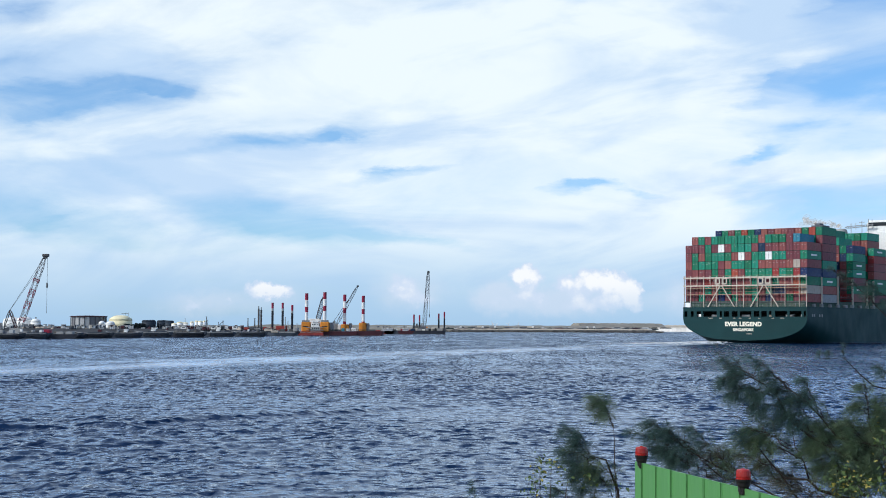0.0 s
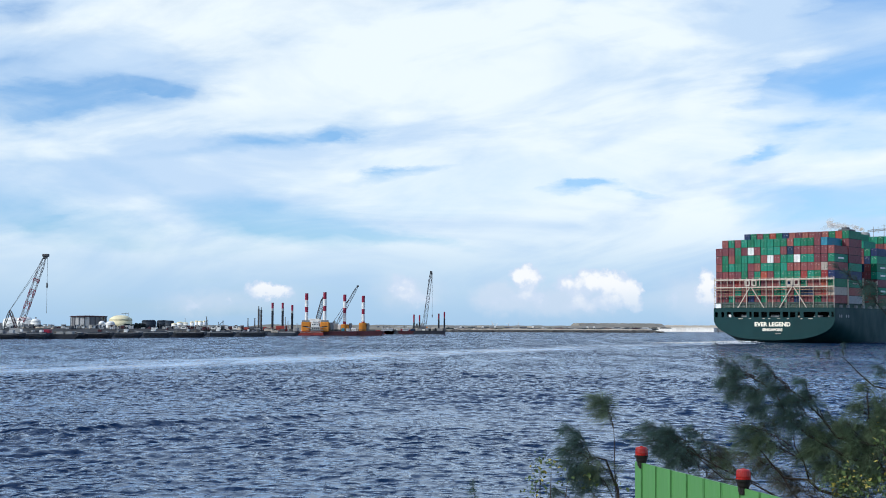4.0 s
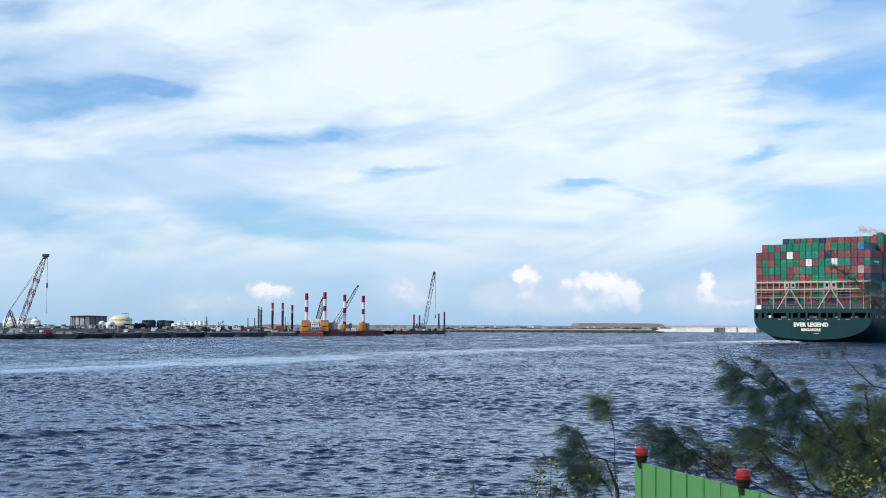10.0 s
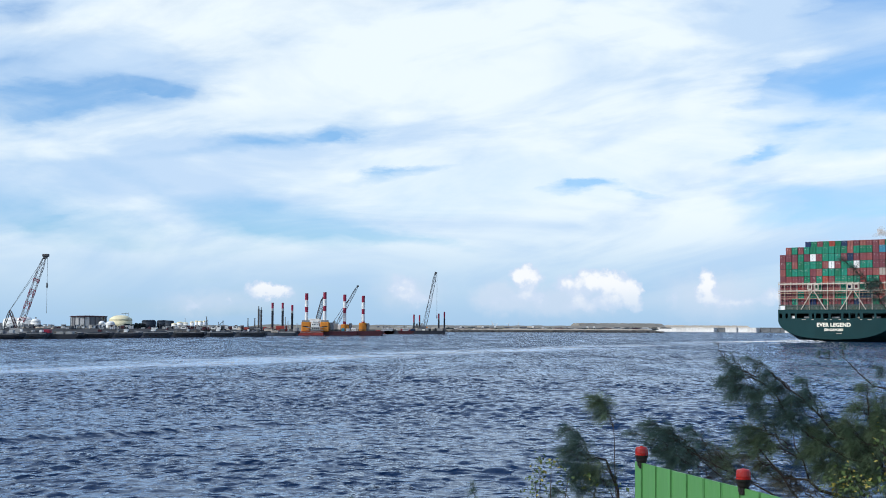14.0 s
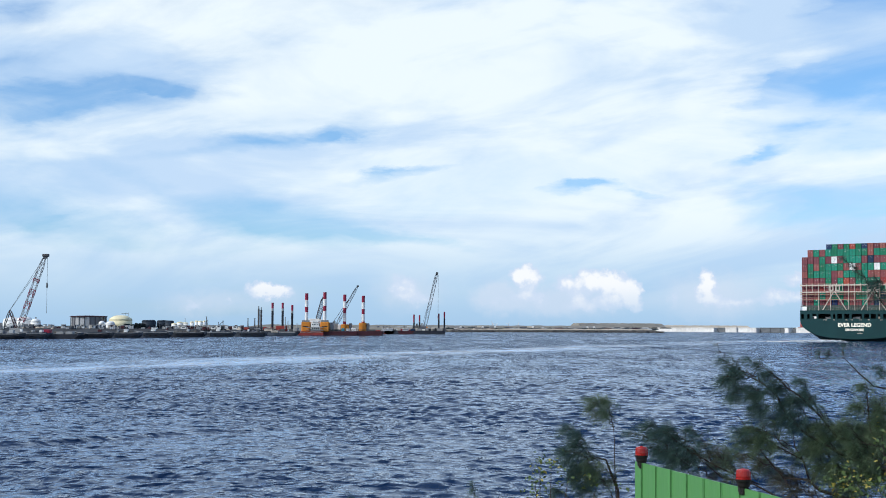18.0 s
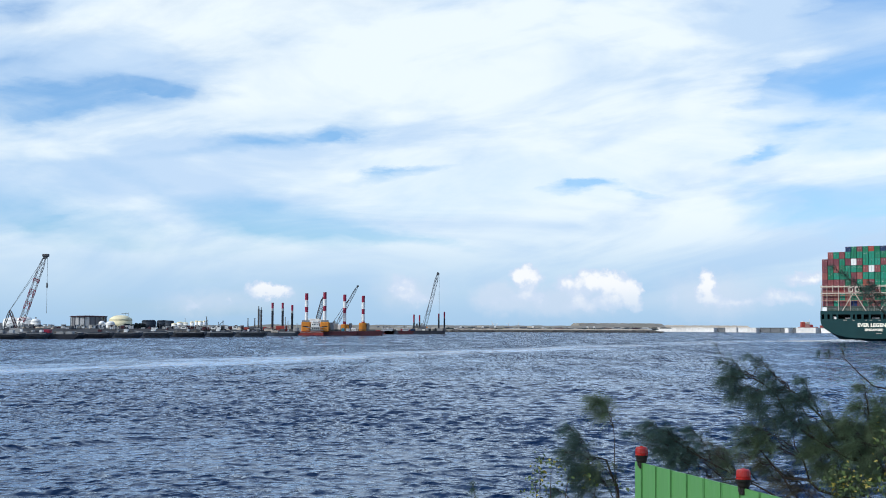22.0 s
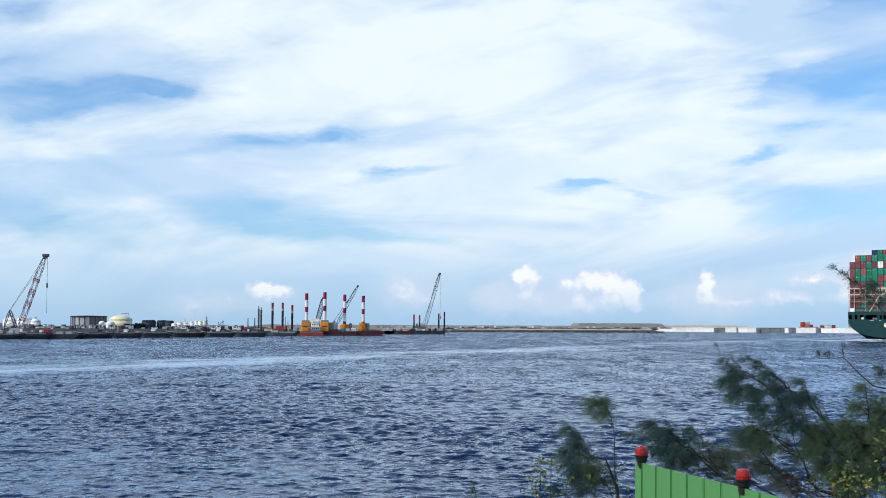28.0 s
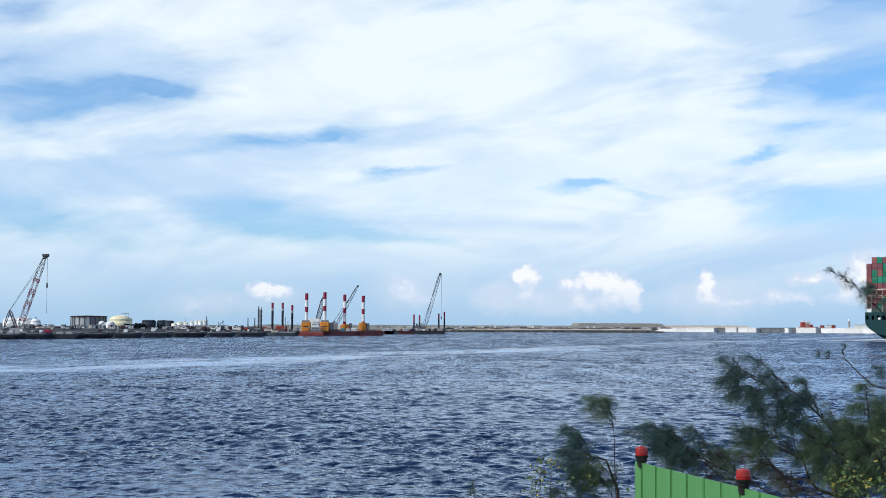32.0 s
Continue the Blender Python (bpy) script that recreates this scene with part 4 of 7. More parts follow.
def make_stacks(ship):
    rng = random.Random(12)
    # First bay: the after faces and the whole outside.
    for tier, row in enumerate(STACK):
        for col, code in enumerate(row):
            if code != "-":
                if tier < 3 and col == 17:
                    code = "RYG"[tier]
                put_box(ship, code, col, 1.5, tier - 3, rng)
    # Second bay: its starboard column, its top tiers and port column.
    for tier in range(9):
        for col in range(18):
            if tier == 8:
                code = SECOND_TOP[col]
                if code == "-":
                    continue
            elif col == 17:
                code = SECOND_SIDE[tier]
            elif col == 0 or tier == 7:
                code = rng.choice("RRGGRB")
            else:
                continue
            put_box(ship, code, col, 14.6, tier - 3, rng)
    # Fourth bay, behind an empty one: its after face shows beside the second.
    for tier in range(9):
        for col in range(8, 18):
            height = 9 if col < 15 else (8 if col == 15 else 7)
            if tier >= height:
                continue
            if col == 17:
                code = "RGRGGGB"[tier]
            else:
                code = rng.choice("RRGGRBGRO")
            put_box(ship, code, col, 41.6, tier - 3, rng, lift=0.7)
    for tier in range(9):
        for col in range(9, 18):
            height = 9 if col < 17 else 7
            if tier < height and (tier >= 5 or col > 14):
                code = ("G" if tier == 8 else rng.choice("RRGOGRRG")) if col < 17 else "RGGRROG"[tier]
                put_box(ship, code, col, 62.0, tier - 3, rng, lift=0.6)


def make_lashing_bridge(ship):
    z1, z2 = BASE - 0.35, BASE - 3.05
    y = 0.05
    for z, t in ((z1, 0.46), (z2, 0.38)):
        part("bridge_beam", box(bmesh.new(), -0.3, 45.3, y, y + 0.42, z, z + t), "cream", ship, "cream painted cross beam")
    for z in (HATCH + 2.2, HATCH + 4.3, z2 - 0.1, z1 - 0.1):
        part("walkway", box(bmesh.new(), -0.2, 45.2, y + 0.1, 0.8, z, z + 0.14), "steel", ship)
        part("walkway_edge", box(bmesh.new(), -0.2, 45.2, y + 0.03, y + 0.1, z - 0.03, z + 0.20), "rusty_rail", ship, "rust-stained walkway edge")
        part("hand_rail", box(bmesh.new(), -0.2, 45.2, y + 0.05, y + 0.1, z + 0.98, z + 1.05), "rusty_rail", ship)
    part("walkway", box(bmesh.new(), -0.2, 45.2, 0.1, 0.5, DECK + 1.5, DECK + 1.75), "steel", ship)
    for i in range(19):
        u = i * PITCH
        low = DECK - 0.05 if i in (0, 1, 3, 5, 8, 9, 11, 13, 15, 17, 18) else z2 + 0.6
        part("bridge_post", box(bmesh.new(), u - 0.08, u + 0.08, y - 0.05, y + 0.25, low, z1 + 0.85), "cream", ship)
    for i in range(18):
        u = i * PITCH + 1.25
        part("lashing_rod", box(bmesh.new(), u - 0.05, u + 0.05, 0.2, 0.3, DECK - 0.05, z2), "steel", ship)
    for c in (14.2, 30.2):
        for s in (-1, 1):
            bm = bmesh.new()
            bar(bm, (c + s * 0.2, 0.0, z2 + 0.3), (c + s * 5.0, 0.0, DECK + 0.05), 0.30)
            part("diagonal_brace", bm, "cream", ship)
            a, b = sorted((c + s * 0.35, c + s * 2.3))
            bm = bmesh.new()
            for u0, u1, q0, q1 in ((a, b, z2 + 0.55, z2 + 1.0), (a, b, z1 - 0.35, z1 + 0.05), (a, a + 0.38, z2 + 0.6, z1), (b - 0.38, b, z2 + 0.6, z1)):
                box(bm, u0, u1, -0.16, 0.04, q0, q1)
            part("bridge_frame", bm, "cream", ship)
    part("deck_locker", box(bmesh.new(), 0.6, 2.5, -0.1, 1.4, DECK - 0.05, DECK + 1.55, 0.08), "white", ship, "white deck locker at the stern")
    # The starboard ends of the bridges between the bays, and their pedestals.
    for v, top in ((13.1, BASE), (27.4, BASE + 0.6), (40.6, BASE), (54.6, BASE - 0.5), (60.8, BASE)):
        bm = bmesh.new()
        box(bm, 44.7, 45.25, v, v + 0.4, DECK - 0.05, top)
        part("side_post", bm, "cream", ship)
        part("pedestal", box(bmesh.new(), 43.9, 45.3, v - 0.6, v + 1.0, DECK - 0.05, DECK + 1.1, 0.15), "grey_steel", ship)
    for v in (6.7, 20.5, 33.8, 48.0, 34.6):
        part("pedestal", box(bmesh.new(), 44.0, 45.3, v - 0.5, v + 0.9, DECK - 0.05, DECK + 1.0, 0.15), "grey_steel", ship)
    # Open frames of the empty bay.
    for z in (DECK + 3, DECK + 6.2, DECK + 9.2):
        bm = bmesh.new()
        box(bm, 38, 45.1, 40.5, 40.9, z, z + 0.25)
        box(bm, 44.7, 45.0, 27.6, 40.5, z + 0.5, z + 0.65) if z < DECK + 8 else None
        part("lashing_rail", bm, "steel", ship)
    part("hatch_cover", box(bmesh.new(), 0.5, 44.4, 0.5, 54.4, DECK - 0.05, HATCH - 0.02), "deck", ship)
    part("hatch_cover", box(bmesh.new(), 0.5, 44.4, 61.6, 75, DECK - 0.05, HATCH - 0.02), "deck", ship)
    # Guard rail along the stern edge.
    bm = bmesh.new()
    for i in range(24):
        box(bm, i * 1.98 - 0.25, i * 1.98 - 0.2, -0.02, 0.03, DECK, DECK + 1.05)
    for z in (DECK + 0.5, DECK + 1.0):
        box(bm, -0.3, 45.3, -0.01, 0.02, z, z + 0.04)
    part("guard_rail", bm, "grey_steel", ship)


def make_upperworks(ship):
    top = 47.1
    part("accommodation_block", box(bmesh.new(), 34.2, 43, 82, 92, DECK - 0.05, top - 5, 0.2), "white", ship, "white accommodation block")
    part("bridge_wing", box(bmesh.new(), 34.4, 45.6, 83, 90, top - 5, top - 1.4, 0.2), "white", ship)
    part("bridge_roof", box(bmesh.new(), 34.6, 45.3, 83.5, 90, top - 1.4, top - 0.6, 0.2), "white", ship)
    part("bridge_window", box(bmesh.new(), 34.9, 45, 82.93, 82.99, top - 2.9, top - 1.5), "glass", ship)
    part("funnel_casing", box(bmesh.new(), 16, 30, 70, 79, DECK - 0.05, 37.8, 0.3), "white", ship)
    part("funnel", turned(bmesh.new(), [(2.3, 0), (2.3, 4.0), (2.0, 4.9), (1.5, 5.2), (1.5, 4.7), (0, 4.7)], 20, (27.4, 75, 37.8)), "tank_grey", ship, "dark funnel top")
    bm = bmesh.new()
    lattice(bm, (26.5, 81, 43.9), (37.6, 81, 44.5), 0.8, 0.5, 0.13, 9)
    for u, z0, z1 in ((28.9, 41, 45.5), (33.2, 41, 46.3), (35.8, 41, 46.9), (30.8, 43, 45.5), (37.2, 43, 46.6)):
        bar(bm, (u, 81, z0), (u, 81, z1), 0.16)
    bar(bm, (32.2, 81, 45.7), (34.2, 81, 45.7), 0.16)
    part("radar_mast", bm, "grey_steel", ship, "pale lattice mast arm")
    # A flat rack on the top tier.
    z = BASE + 6 * TIER - 0.15
    part("flat_rack", box(bmesh.new(), 40.8, 44.9, 15, 21, z, z + 0.55, 0.08), "tank_dark", ship, "dark flat-rack load on the top tier")
    part("flat_rack", box(bmesh.new(), 42.0, 44.0, 15.3, 18, z + 0.55, z + 1.25, 0.12), "tank_dark", ship, "dark flat-rack load on the top tier")
    # Exhaust: small thin wisps drifting to port of the funnel.
    rng = random.Random(31)
    verts, faces = [], []
    for i in range(34):
        f = (i / 33) ** 1.2
        c = Vector((27.0 - 15 * f + rng.gauss(0, 0.4 + 1.0 * f), 75 + rng.gauss(0, 1.0 + f), 43.5 + 3.6 * f ** 0.7 + rng.gauss(0, 0.3 + 0.9 * f)))
        r = rng.uniform(0.8, 1.2) + 1.2 * f
        ax, ay = Vector((rng.uniform(0.7, 1), rng.uniform(-0.4, 0.4), rng.uniform(-0.3, 0.3))), Vector((rng.uniform(-0.3, 0.3), rng.uniform(-0.4, 0.4), rng.uniform(0.7, 1)))
        n = len(verts)
        for j in range(11):
            w = 2 * math.pi * j / 11
            q = r * rng.uniform(0.7, 1.1)
            verts.append(c + ax * (q * math.cos(w)) + ay * (q * 0.75 * math.sin(w)))
        faces.append(tuple(range(n, n + 11)))
    tagged(arrays("smoke", verts, faces, "smoke", ship), "thin brown exhaust smoke", kind="stuff")


def make_ship():
    ship = thing("container_ship", (0, 0, 0), "dark green container ship stacked with red and green containers under way", "ship")
    make_hull(ship)
    letters("EVER LEGEND", 1.98, 22.4, 5.8, ship, "ship_name")
    letters("SINGAPORE", 1.28, 22.4, 4.1, ship, "port_name")
    make_lashing_bridge(ship)
    make_stacks(ship)
    make_upperworks(ship)
    return ship


def ship_pose(s):
    a = radians(HEAD)
    return pose(SHIP_AT.x + s * math.sin(a), SHIP_AT.y + s * math.cos(a), 0, 0, 0, -HEAD)


SHIP = make_ship()


def make_wake():
    rng = random.Random(8)
    wake = thing("wake_foam", (0, 0, 0), "white broken foam trailing behind the ship's stern", "foam")
    for n, (u0, u1, v0, v1, z, h) in enumerate(((5, 19, -20, 0.5, 0.18, 0.45), (4, 20, -60, -10, 0.16, 0.30), (3, 9, -80, -30, 0.10, 0.16), (28, 36, -90, -35, 0.10, 0.14))):
        bm = bmesh.new()
        cols, rows = 30, 44
        grid = []
        for j in range(rows + 1):
            f = j / rows
            v = v0 + (v1 - v0) * f
            wob = 2.0 * noise.noise(Vector((v * 0.08, n * 9, 0)))
            grid.append([bm.verts.new((u0 + wob + (u1 - u0) * i / cols + 3.5 * noise.noise(Vector((i * 0.5, v * 0.15, n))) * (1 if i in (0, cols) else 0.4), v,
                                       z + h * (0.5 + noise.noise(Vector((i * 0.7, v * 0.7, n * 5))))
                                       - 0.5 * (abs(i / cols - 0.5) * 2) ** 3 - 0.4 * (1 - f) ** 3)) for i in range(cols + 1)])
        for a, b in zip(grid, grid[1:]):
            for i in range(cols):
                bm.faces.new((a[i], a[i + 1], b[i + 1], b[i]))
        part("foam_patch", bm, "foam", wake, smooth=True)
    # Smoother water on the hull's sheltered side.
    bm = bmesh.new()
    grid = [[bm.verts.new((14 + 140 * i / 20, -14 + 320 * j / 32, 0.42 - 0.3 * max(0.0, i / 20 - 0.6))) for i in range(21)] for j in range(33)]
    for a, b in zip(grid, grid[1:]):
        for i in range(20):
            bm.faces.new((a[i], a[i + 1], b[i + 1], b[i]))
    part("sheltered_water", bm, "lee", wake, "smooth dark water sheltered by the hull", smooth=True)
    return wake


WAKE = make_wake()


# ---- far harbour: barges, rigs and cranes ----
def barge_hull(bm, x0, x1, y0, y1, depth, rake=3.0):
    """A box barge with raked ends."""
    pts = [(x0, depth), (x1, depth), (x1 - rake * 0.2, depth * 0.55), (x1 - rake, -0.8), (x0 + rake, -0.8), (x0 + rake * 0.2, depth * 0.55)]
    f = [bm.verts.new((x, y0, z)) for x, z in pts]
    b = [bm.verts.new((x, y1, z)) for x, z in pts]
    bm.faces.new(f[::-1])
    bm.faces.new(b)
    for i in range(6):
        j = (i + 1) % 6
        bm.faces.new((f[i], f[j], b[j], b[i]))
    bmesh.ops.recalc_face_normals(bm, faces=bm.faces)
    return bm


def sheer(f, depth):
    """Height of a lighter's deck edge, from its bow (f = 0) to its stern (f = 1)."""
    return depth * (0.93 + 0.26 * max(0.0, 1 - f / 0.45) ** 2 + 0.10 * max(0.0, (f - 0.7) / 0.3) ** 2)


def bow_hull(bm, x0, x1, y0, y1, depth):
    """A lighter with a flared, raked bow towards -x, a curved sheer and a square raked stern."""
    ym, yh = (y0 + y1) / 2, (y1 - y0) / 2
    rows = []
    for i in range(13):
        f = i / 12
        x = x0 + (x1 - x0) * f
        w = min(1.0, 0.22 + 2.6 * f) ** 0.8
        t = sheer(f, depth)
        lo = max(-0.8, t * 0.62 - 9.0 * f, t * 0.5 - 14.0 * (1.0 - f))
        rows.append([bm.verts.new((x, ym + yh * a * b, z)) for a, b, z in ((-1, w, t), (-1, w * 0.95, t - (t - lo) * 0.45), (-1, w * 0.8, lo), (1, w * 0.8, lo), (1, w * 0.95, t - (t - lo) * 0.45), (1, w, t))])
    for a, b in zip(rows, rows[1:]):
        for i in range(6):
            j = (i + 1) % 6
            bm.faces.new((a[i], a[j], b[j], b[i]))
    bm.faces.new(rows[0])
    bm.faces.new(rows[-1][::-1])
    bmesh.ops.recalc_face_normals(bm, faces=bm.faces)
    return bm


def sheer_strip(bm, x0, x1, y0, y1, depth, drop, high, proud):
    """A rail or strake that follows the near deck edge of a lighter."""
    ym, yh = (y0 + y1) / 2, (y1 - y0) / 2
    last = None
    for i in range(13):
        f = i / 12
        w = min(1.0, 0.22 + 2.6 * f) ** 0.8
        p = (x0 + (x1 - x0) * f, ym - yh * w - proud, sheer(f, depth) - drop)
        if last:
            bar(bm, last, p, 0.22, high)
        last = p
    return bm


def striped_leg(rig, x, y, r, z0, bands, label=""):
    """A jack-up leg: one pipe a colour band, from the bottom upwards."""
    z = z0
    for top, mat in bands:
        bm = bmesh.new()
        turned(bm, [(r, 0), (r, top - z)], 16, (x, y, z))
        part("leg_section", bm, mat, rig, smooth=False)
        z = top


def make_moored_barges():
    rng = random.Random(21)
    k, i = -800, 0
    while k < -330:
        wide = rng.uniform(46, 62)
        e = -(23.2 - (k + 800) / 470 * 4.6)
        d = 5.4 * 2500 / (-(e + 0.0043 * k))
        x0, x1 = side(k, d), side(k + wide, d)
        b = thing("moored_barge", (x0, d, 0), "long dark grey steel barge moored in a row along the shore", "barge", "moored barges")
        w = x1 - x0 + 0.6
        h = rise(e + rng.uniform(8.8, 10.4), k, d)
        part("hull", bow_hull(bmesh.new(), -1.5, w, 0, 9, h), "grey_hull" if i % 3 else "black_hull", b)
        part("gunwale", sheer_strip(bmesh.new(), -1.5, w, 0, 9, h, 0.10, 0.20, 0.05), "grey_steel", b)
        part("rubbing_strake", sheer_strip(bmesh.new(), -1.5, w, 0, 9, h, 0.75, 0.24, 0.03), "black_hull", b)
        for j in range(4):
            x = w * (0.25 + 0.18 * j) + rng.uniform(-0.4, 0.4)
            part("tyre_fender", turned(bmesh.new(), [(0.18, -0.16), (0.42, -0.16), (0.42, 0.16), (0.18, 0.16)], 10, (x, -0.3, sheer(0.5, h) - 1.3)), "black", b)
        if i % 2 == 0:
            bm = bmesh.new()
            for q in range(5):
                x = 3 + (w - 7) * q / 4
                vs = bmesh.ops.create_cone(bm, cap_ends=True, segments=10, radius1=rng.uniform(1.2, 2.2), radius2=0.2, depth=rng.uniform(0.8, 1.5))["verts"]
                bmesh.ops.translate(bm, verts=vs, vec=(x, 4.5, h + 0.2))
            part("cargo_heap", bm, rng.choice(("tank_dark", "rock", "sand")), b)
        else:
            part("hatch_coaming", box(bmesh.new(), w * 0.3, w * 0.85, 2.2, 7.0, h * 0.85, h + 0.3, 0.08), "grey_hull", b)
        for j in range(rng.randint(1, 3)):
            x = rng.uniform(1.5, w - 2.5)
            part("deck_gear", box(bmesh.new(), x, x + rng.uniform(0.7, 2.0), 3, 5, h, h + rng.uniform(0.5, 1.3), 0.08), rng.choice(("tank_pale", "white", "maroon_hull", "tank_grey", "steel", "grey_steel")), b)
        k += wide
        i += 1


make_moored_barges()


def crawler_crane(name, k, e, d, boom_tip, mast, label, boom_mat, cab_mat, hook_drop, boom_w, group=""):
    """A lattice-boom crane at its pivot: tracks, house, boom, mast, stays and hook. boom_tip and mast are offsets (x, z)."""
    c = thing(name, spot(k, e, d), label, "crane", group)
    s = d / 600.0
    hs = s
    if cab_mat == "tank_dark":
        s = 0.62 * s
    part("undercarriage", box(bmesh.new(), -2.6 * s, 2.6 * s, -2 * s, 2 * s, -2.2 * s, -1.0 * s, 0.2), "steel", c)
    part("crane_house", box(bmesh.new(), -3.4 * s, 1.2 * s, -1.6 * s, 1.6 * s, -1.0 * s, 1.6 * s, 0.15), cab_mat, c)
    part("cab", box(bmesh.new(), 1.2 * s, 2.3 * s, -1.6 * s, -0.2 * s, -0.9 * s, 1.3 * s, 0.1), "orange" if cab_mat == "tank_dark" else "white", c)
    s = hs
    boom = part("boom", lattice(bmesh.new(), (0, 0, 0), (boom_tip[0], 0, boom_tip[1]), boom_w, boom_w, boom_w * (0.10 if boom_mat == "red_white" else 0.13), 13), "grey_steel" if boom_mat == "red_white" else "tank_dark", c, "lattice boom")
    if boom_mat == "red_white":
        for n, (t0, t1) in enumerate(((0.14, 0.19), (0.30, 0.40), (0.46, 0.56), (0.66, 0.70))):
            a, b = Vector((boom_tip[0], 0, boom_tip[1])) * t0, Vector((boom_tip[0], 0, boom_tip[1])) * t1
            part("boom_band", lattice(bmesh.new(), a, b, boom_w * 1.04, boom_w * 1.04, boom_w * 0.12, 1, False), "red_paint", boom, "red painted boom section")
        part("boom_head", box(bmesh.new(), boom_tip[0] - boom_w * 0.5, boom_tip[0] + boom_w * 0.9, -boom_w * 0.5, boom_w * 0.5, boom_tip[1] - boom_w * 0.1, boom_tip[1] + boom_w * 0.55, 0.2), "steel", boom)
    part("boom_head", box(bmesh.new(), boom_tip[0] - boom_w * 0.35, boom_tip[0] + boom_w * 0.45, -boom_w * 0.4, boom_w * 0.4, boom_tip[1] - boom_w * 0.5, boom_tip[1] + boom_w * 0.25, 0.1), "steel", boom)
    if mast:
        apex, heel = Vector((mast[0], 0, mast[1])), Vector((mast[0] * 1.55 - 0.2 * s, 0, mast[1] * 0.28))
        main = "maroon_hull" if boom_mat == "red_white" else boom_mat
        part("gantry_leg", lattice(bmesh.new(), (0, 0, 0), apex, 0.95 * s, 0.95 * s, 0.15 * s, 7), main, c, "lattice gantry leg")
        part("gantry_leg", lattice(bmesh.new(), heel, apex, 0.7 * s, 0.7 * s, 0.14 * s, 4), "steel", c)
        bm = bmesh.new()
        bar(bm, heel, (mast[0] * 0.45, 0, mast[1] * 0.45), 0.16 * s)
        bar(bm, heel, (-0.3 * s, 0, 0.1 * s), 0.3 * s)
        bar(bm, heel, (heel.x, 0, 0), 0.3 * s)
        part("gantry_tie", bm, "steel", c)
        bm = bmesh.new()
        bar(bm, (mast[0], 0, mast[1]), (boom_tip[0], 0, boom_tip[1]), 0.12 * s)
        bar(bm, (mast[0], 0.6 * s, mast[1]), (boom_tip[0] * 0.92, 0.6 * s, boom_tip[1] * 0.92), 0.1 * s)
        part("stay", bm, "rope", c if not hook_drop or boom_mat == "red_white" else boom)
    hook = None
    if hook_drop:
        bm = bmesh.new()
        bar(bm, (0, 0, 0), (0, 0, -hook_drop), 0.10 * s)
        hook = part("hoist_rope", bm, "rope", c)
        hook.location = (boom_tip[0] + boom_w * 0.6, 0, boom_tip[1])
        hb = bmesh.new()
        q = s if boom_mat == "red_white" else 0.55 * s
        turned(hb, [(0, 0), (0.3 * q, 0.4 * q), (0.42 * q, 1.2 * q), (0.3 * q, 2.4 * q), (0, 2.8 * q)], 10, (0, 0, -hook_drop * (0.57 if boom_mat == "red_white" else 1.0)))
        part("hook_block", hb, "steel", hook)
    return c, boom, hook


# Crane on the barge at the shore's near end.
D1 = 530
U = D1 / 2500
CRANE_A = crawler_crane("crawler_crane", -750, -11, D1, (45 * U, 134 * U), (-15 * U, 39 * U), "red and white lattice-boom crane on a barge, hook hanging", "red_white", "tank_grey", 100 * U, 1.7)[0]


def make_crane_barge():
    b = thing("crane_barge", (side(-800, D1 - 3), D1 - 3, 0), "dark low barge carrying a lattice-boom crane", "barge")
    w = side(-640, D1) - side(-800, D1)
    part("hull", barge_hull(bmesh.new(), -8, w, -2, 12, rise(-14.5, -750, D1), 3.5), "black_hull", b)
    for x, h, mat in ((2.5, 4.2, "cream"), (16, 1.2, "steel"), (21, 1.8, "red_paint"), (26, 1.0, "tank_grey"), (29.5, 1.0, "tank_grey"), (12.5, 1.0, "grey_steel")):
        z = rise(-14.5, -750, D1)
        part("deck_gear", box(bmesh.new(), x - 1.2, x + 1.4, 0, 3, z, z + h, 0.12), mat, b)


make_crane_barge()


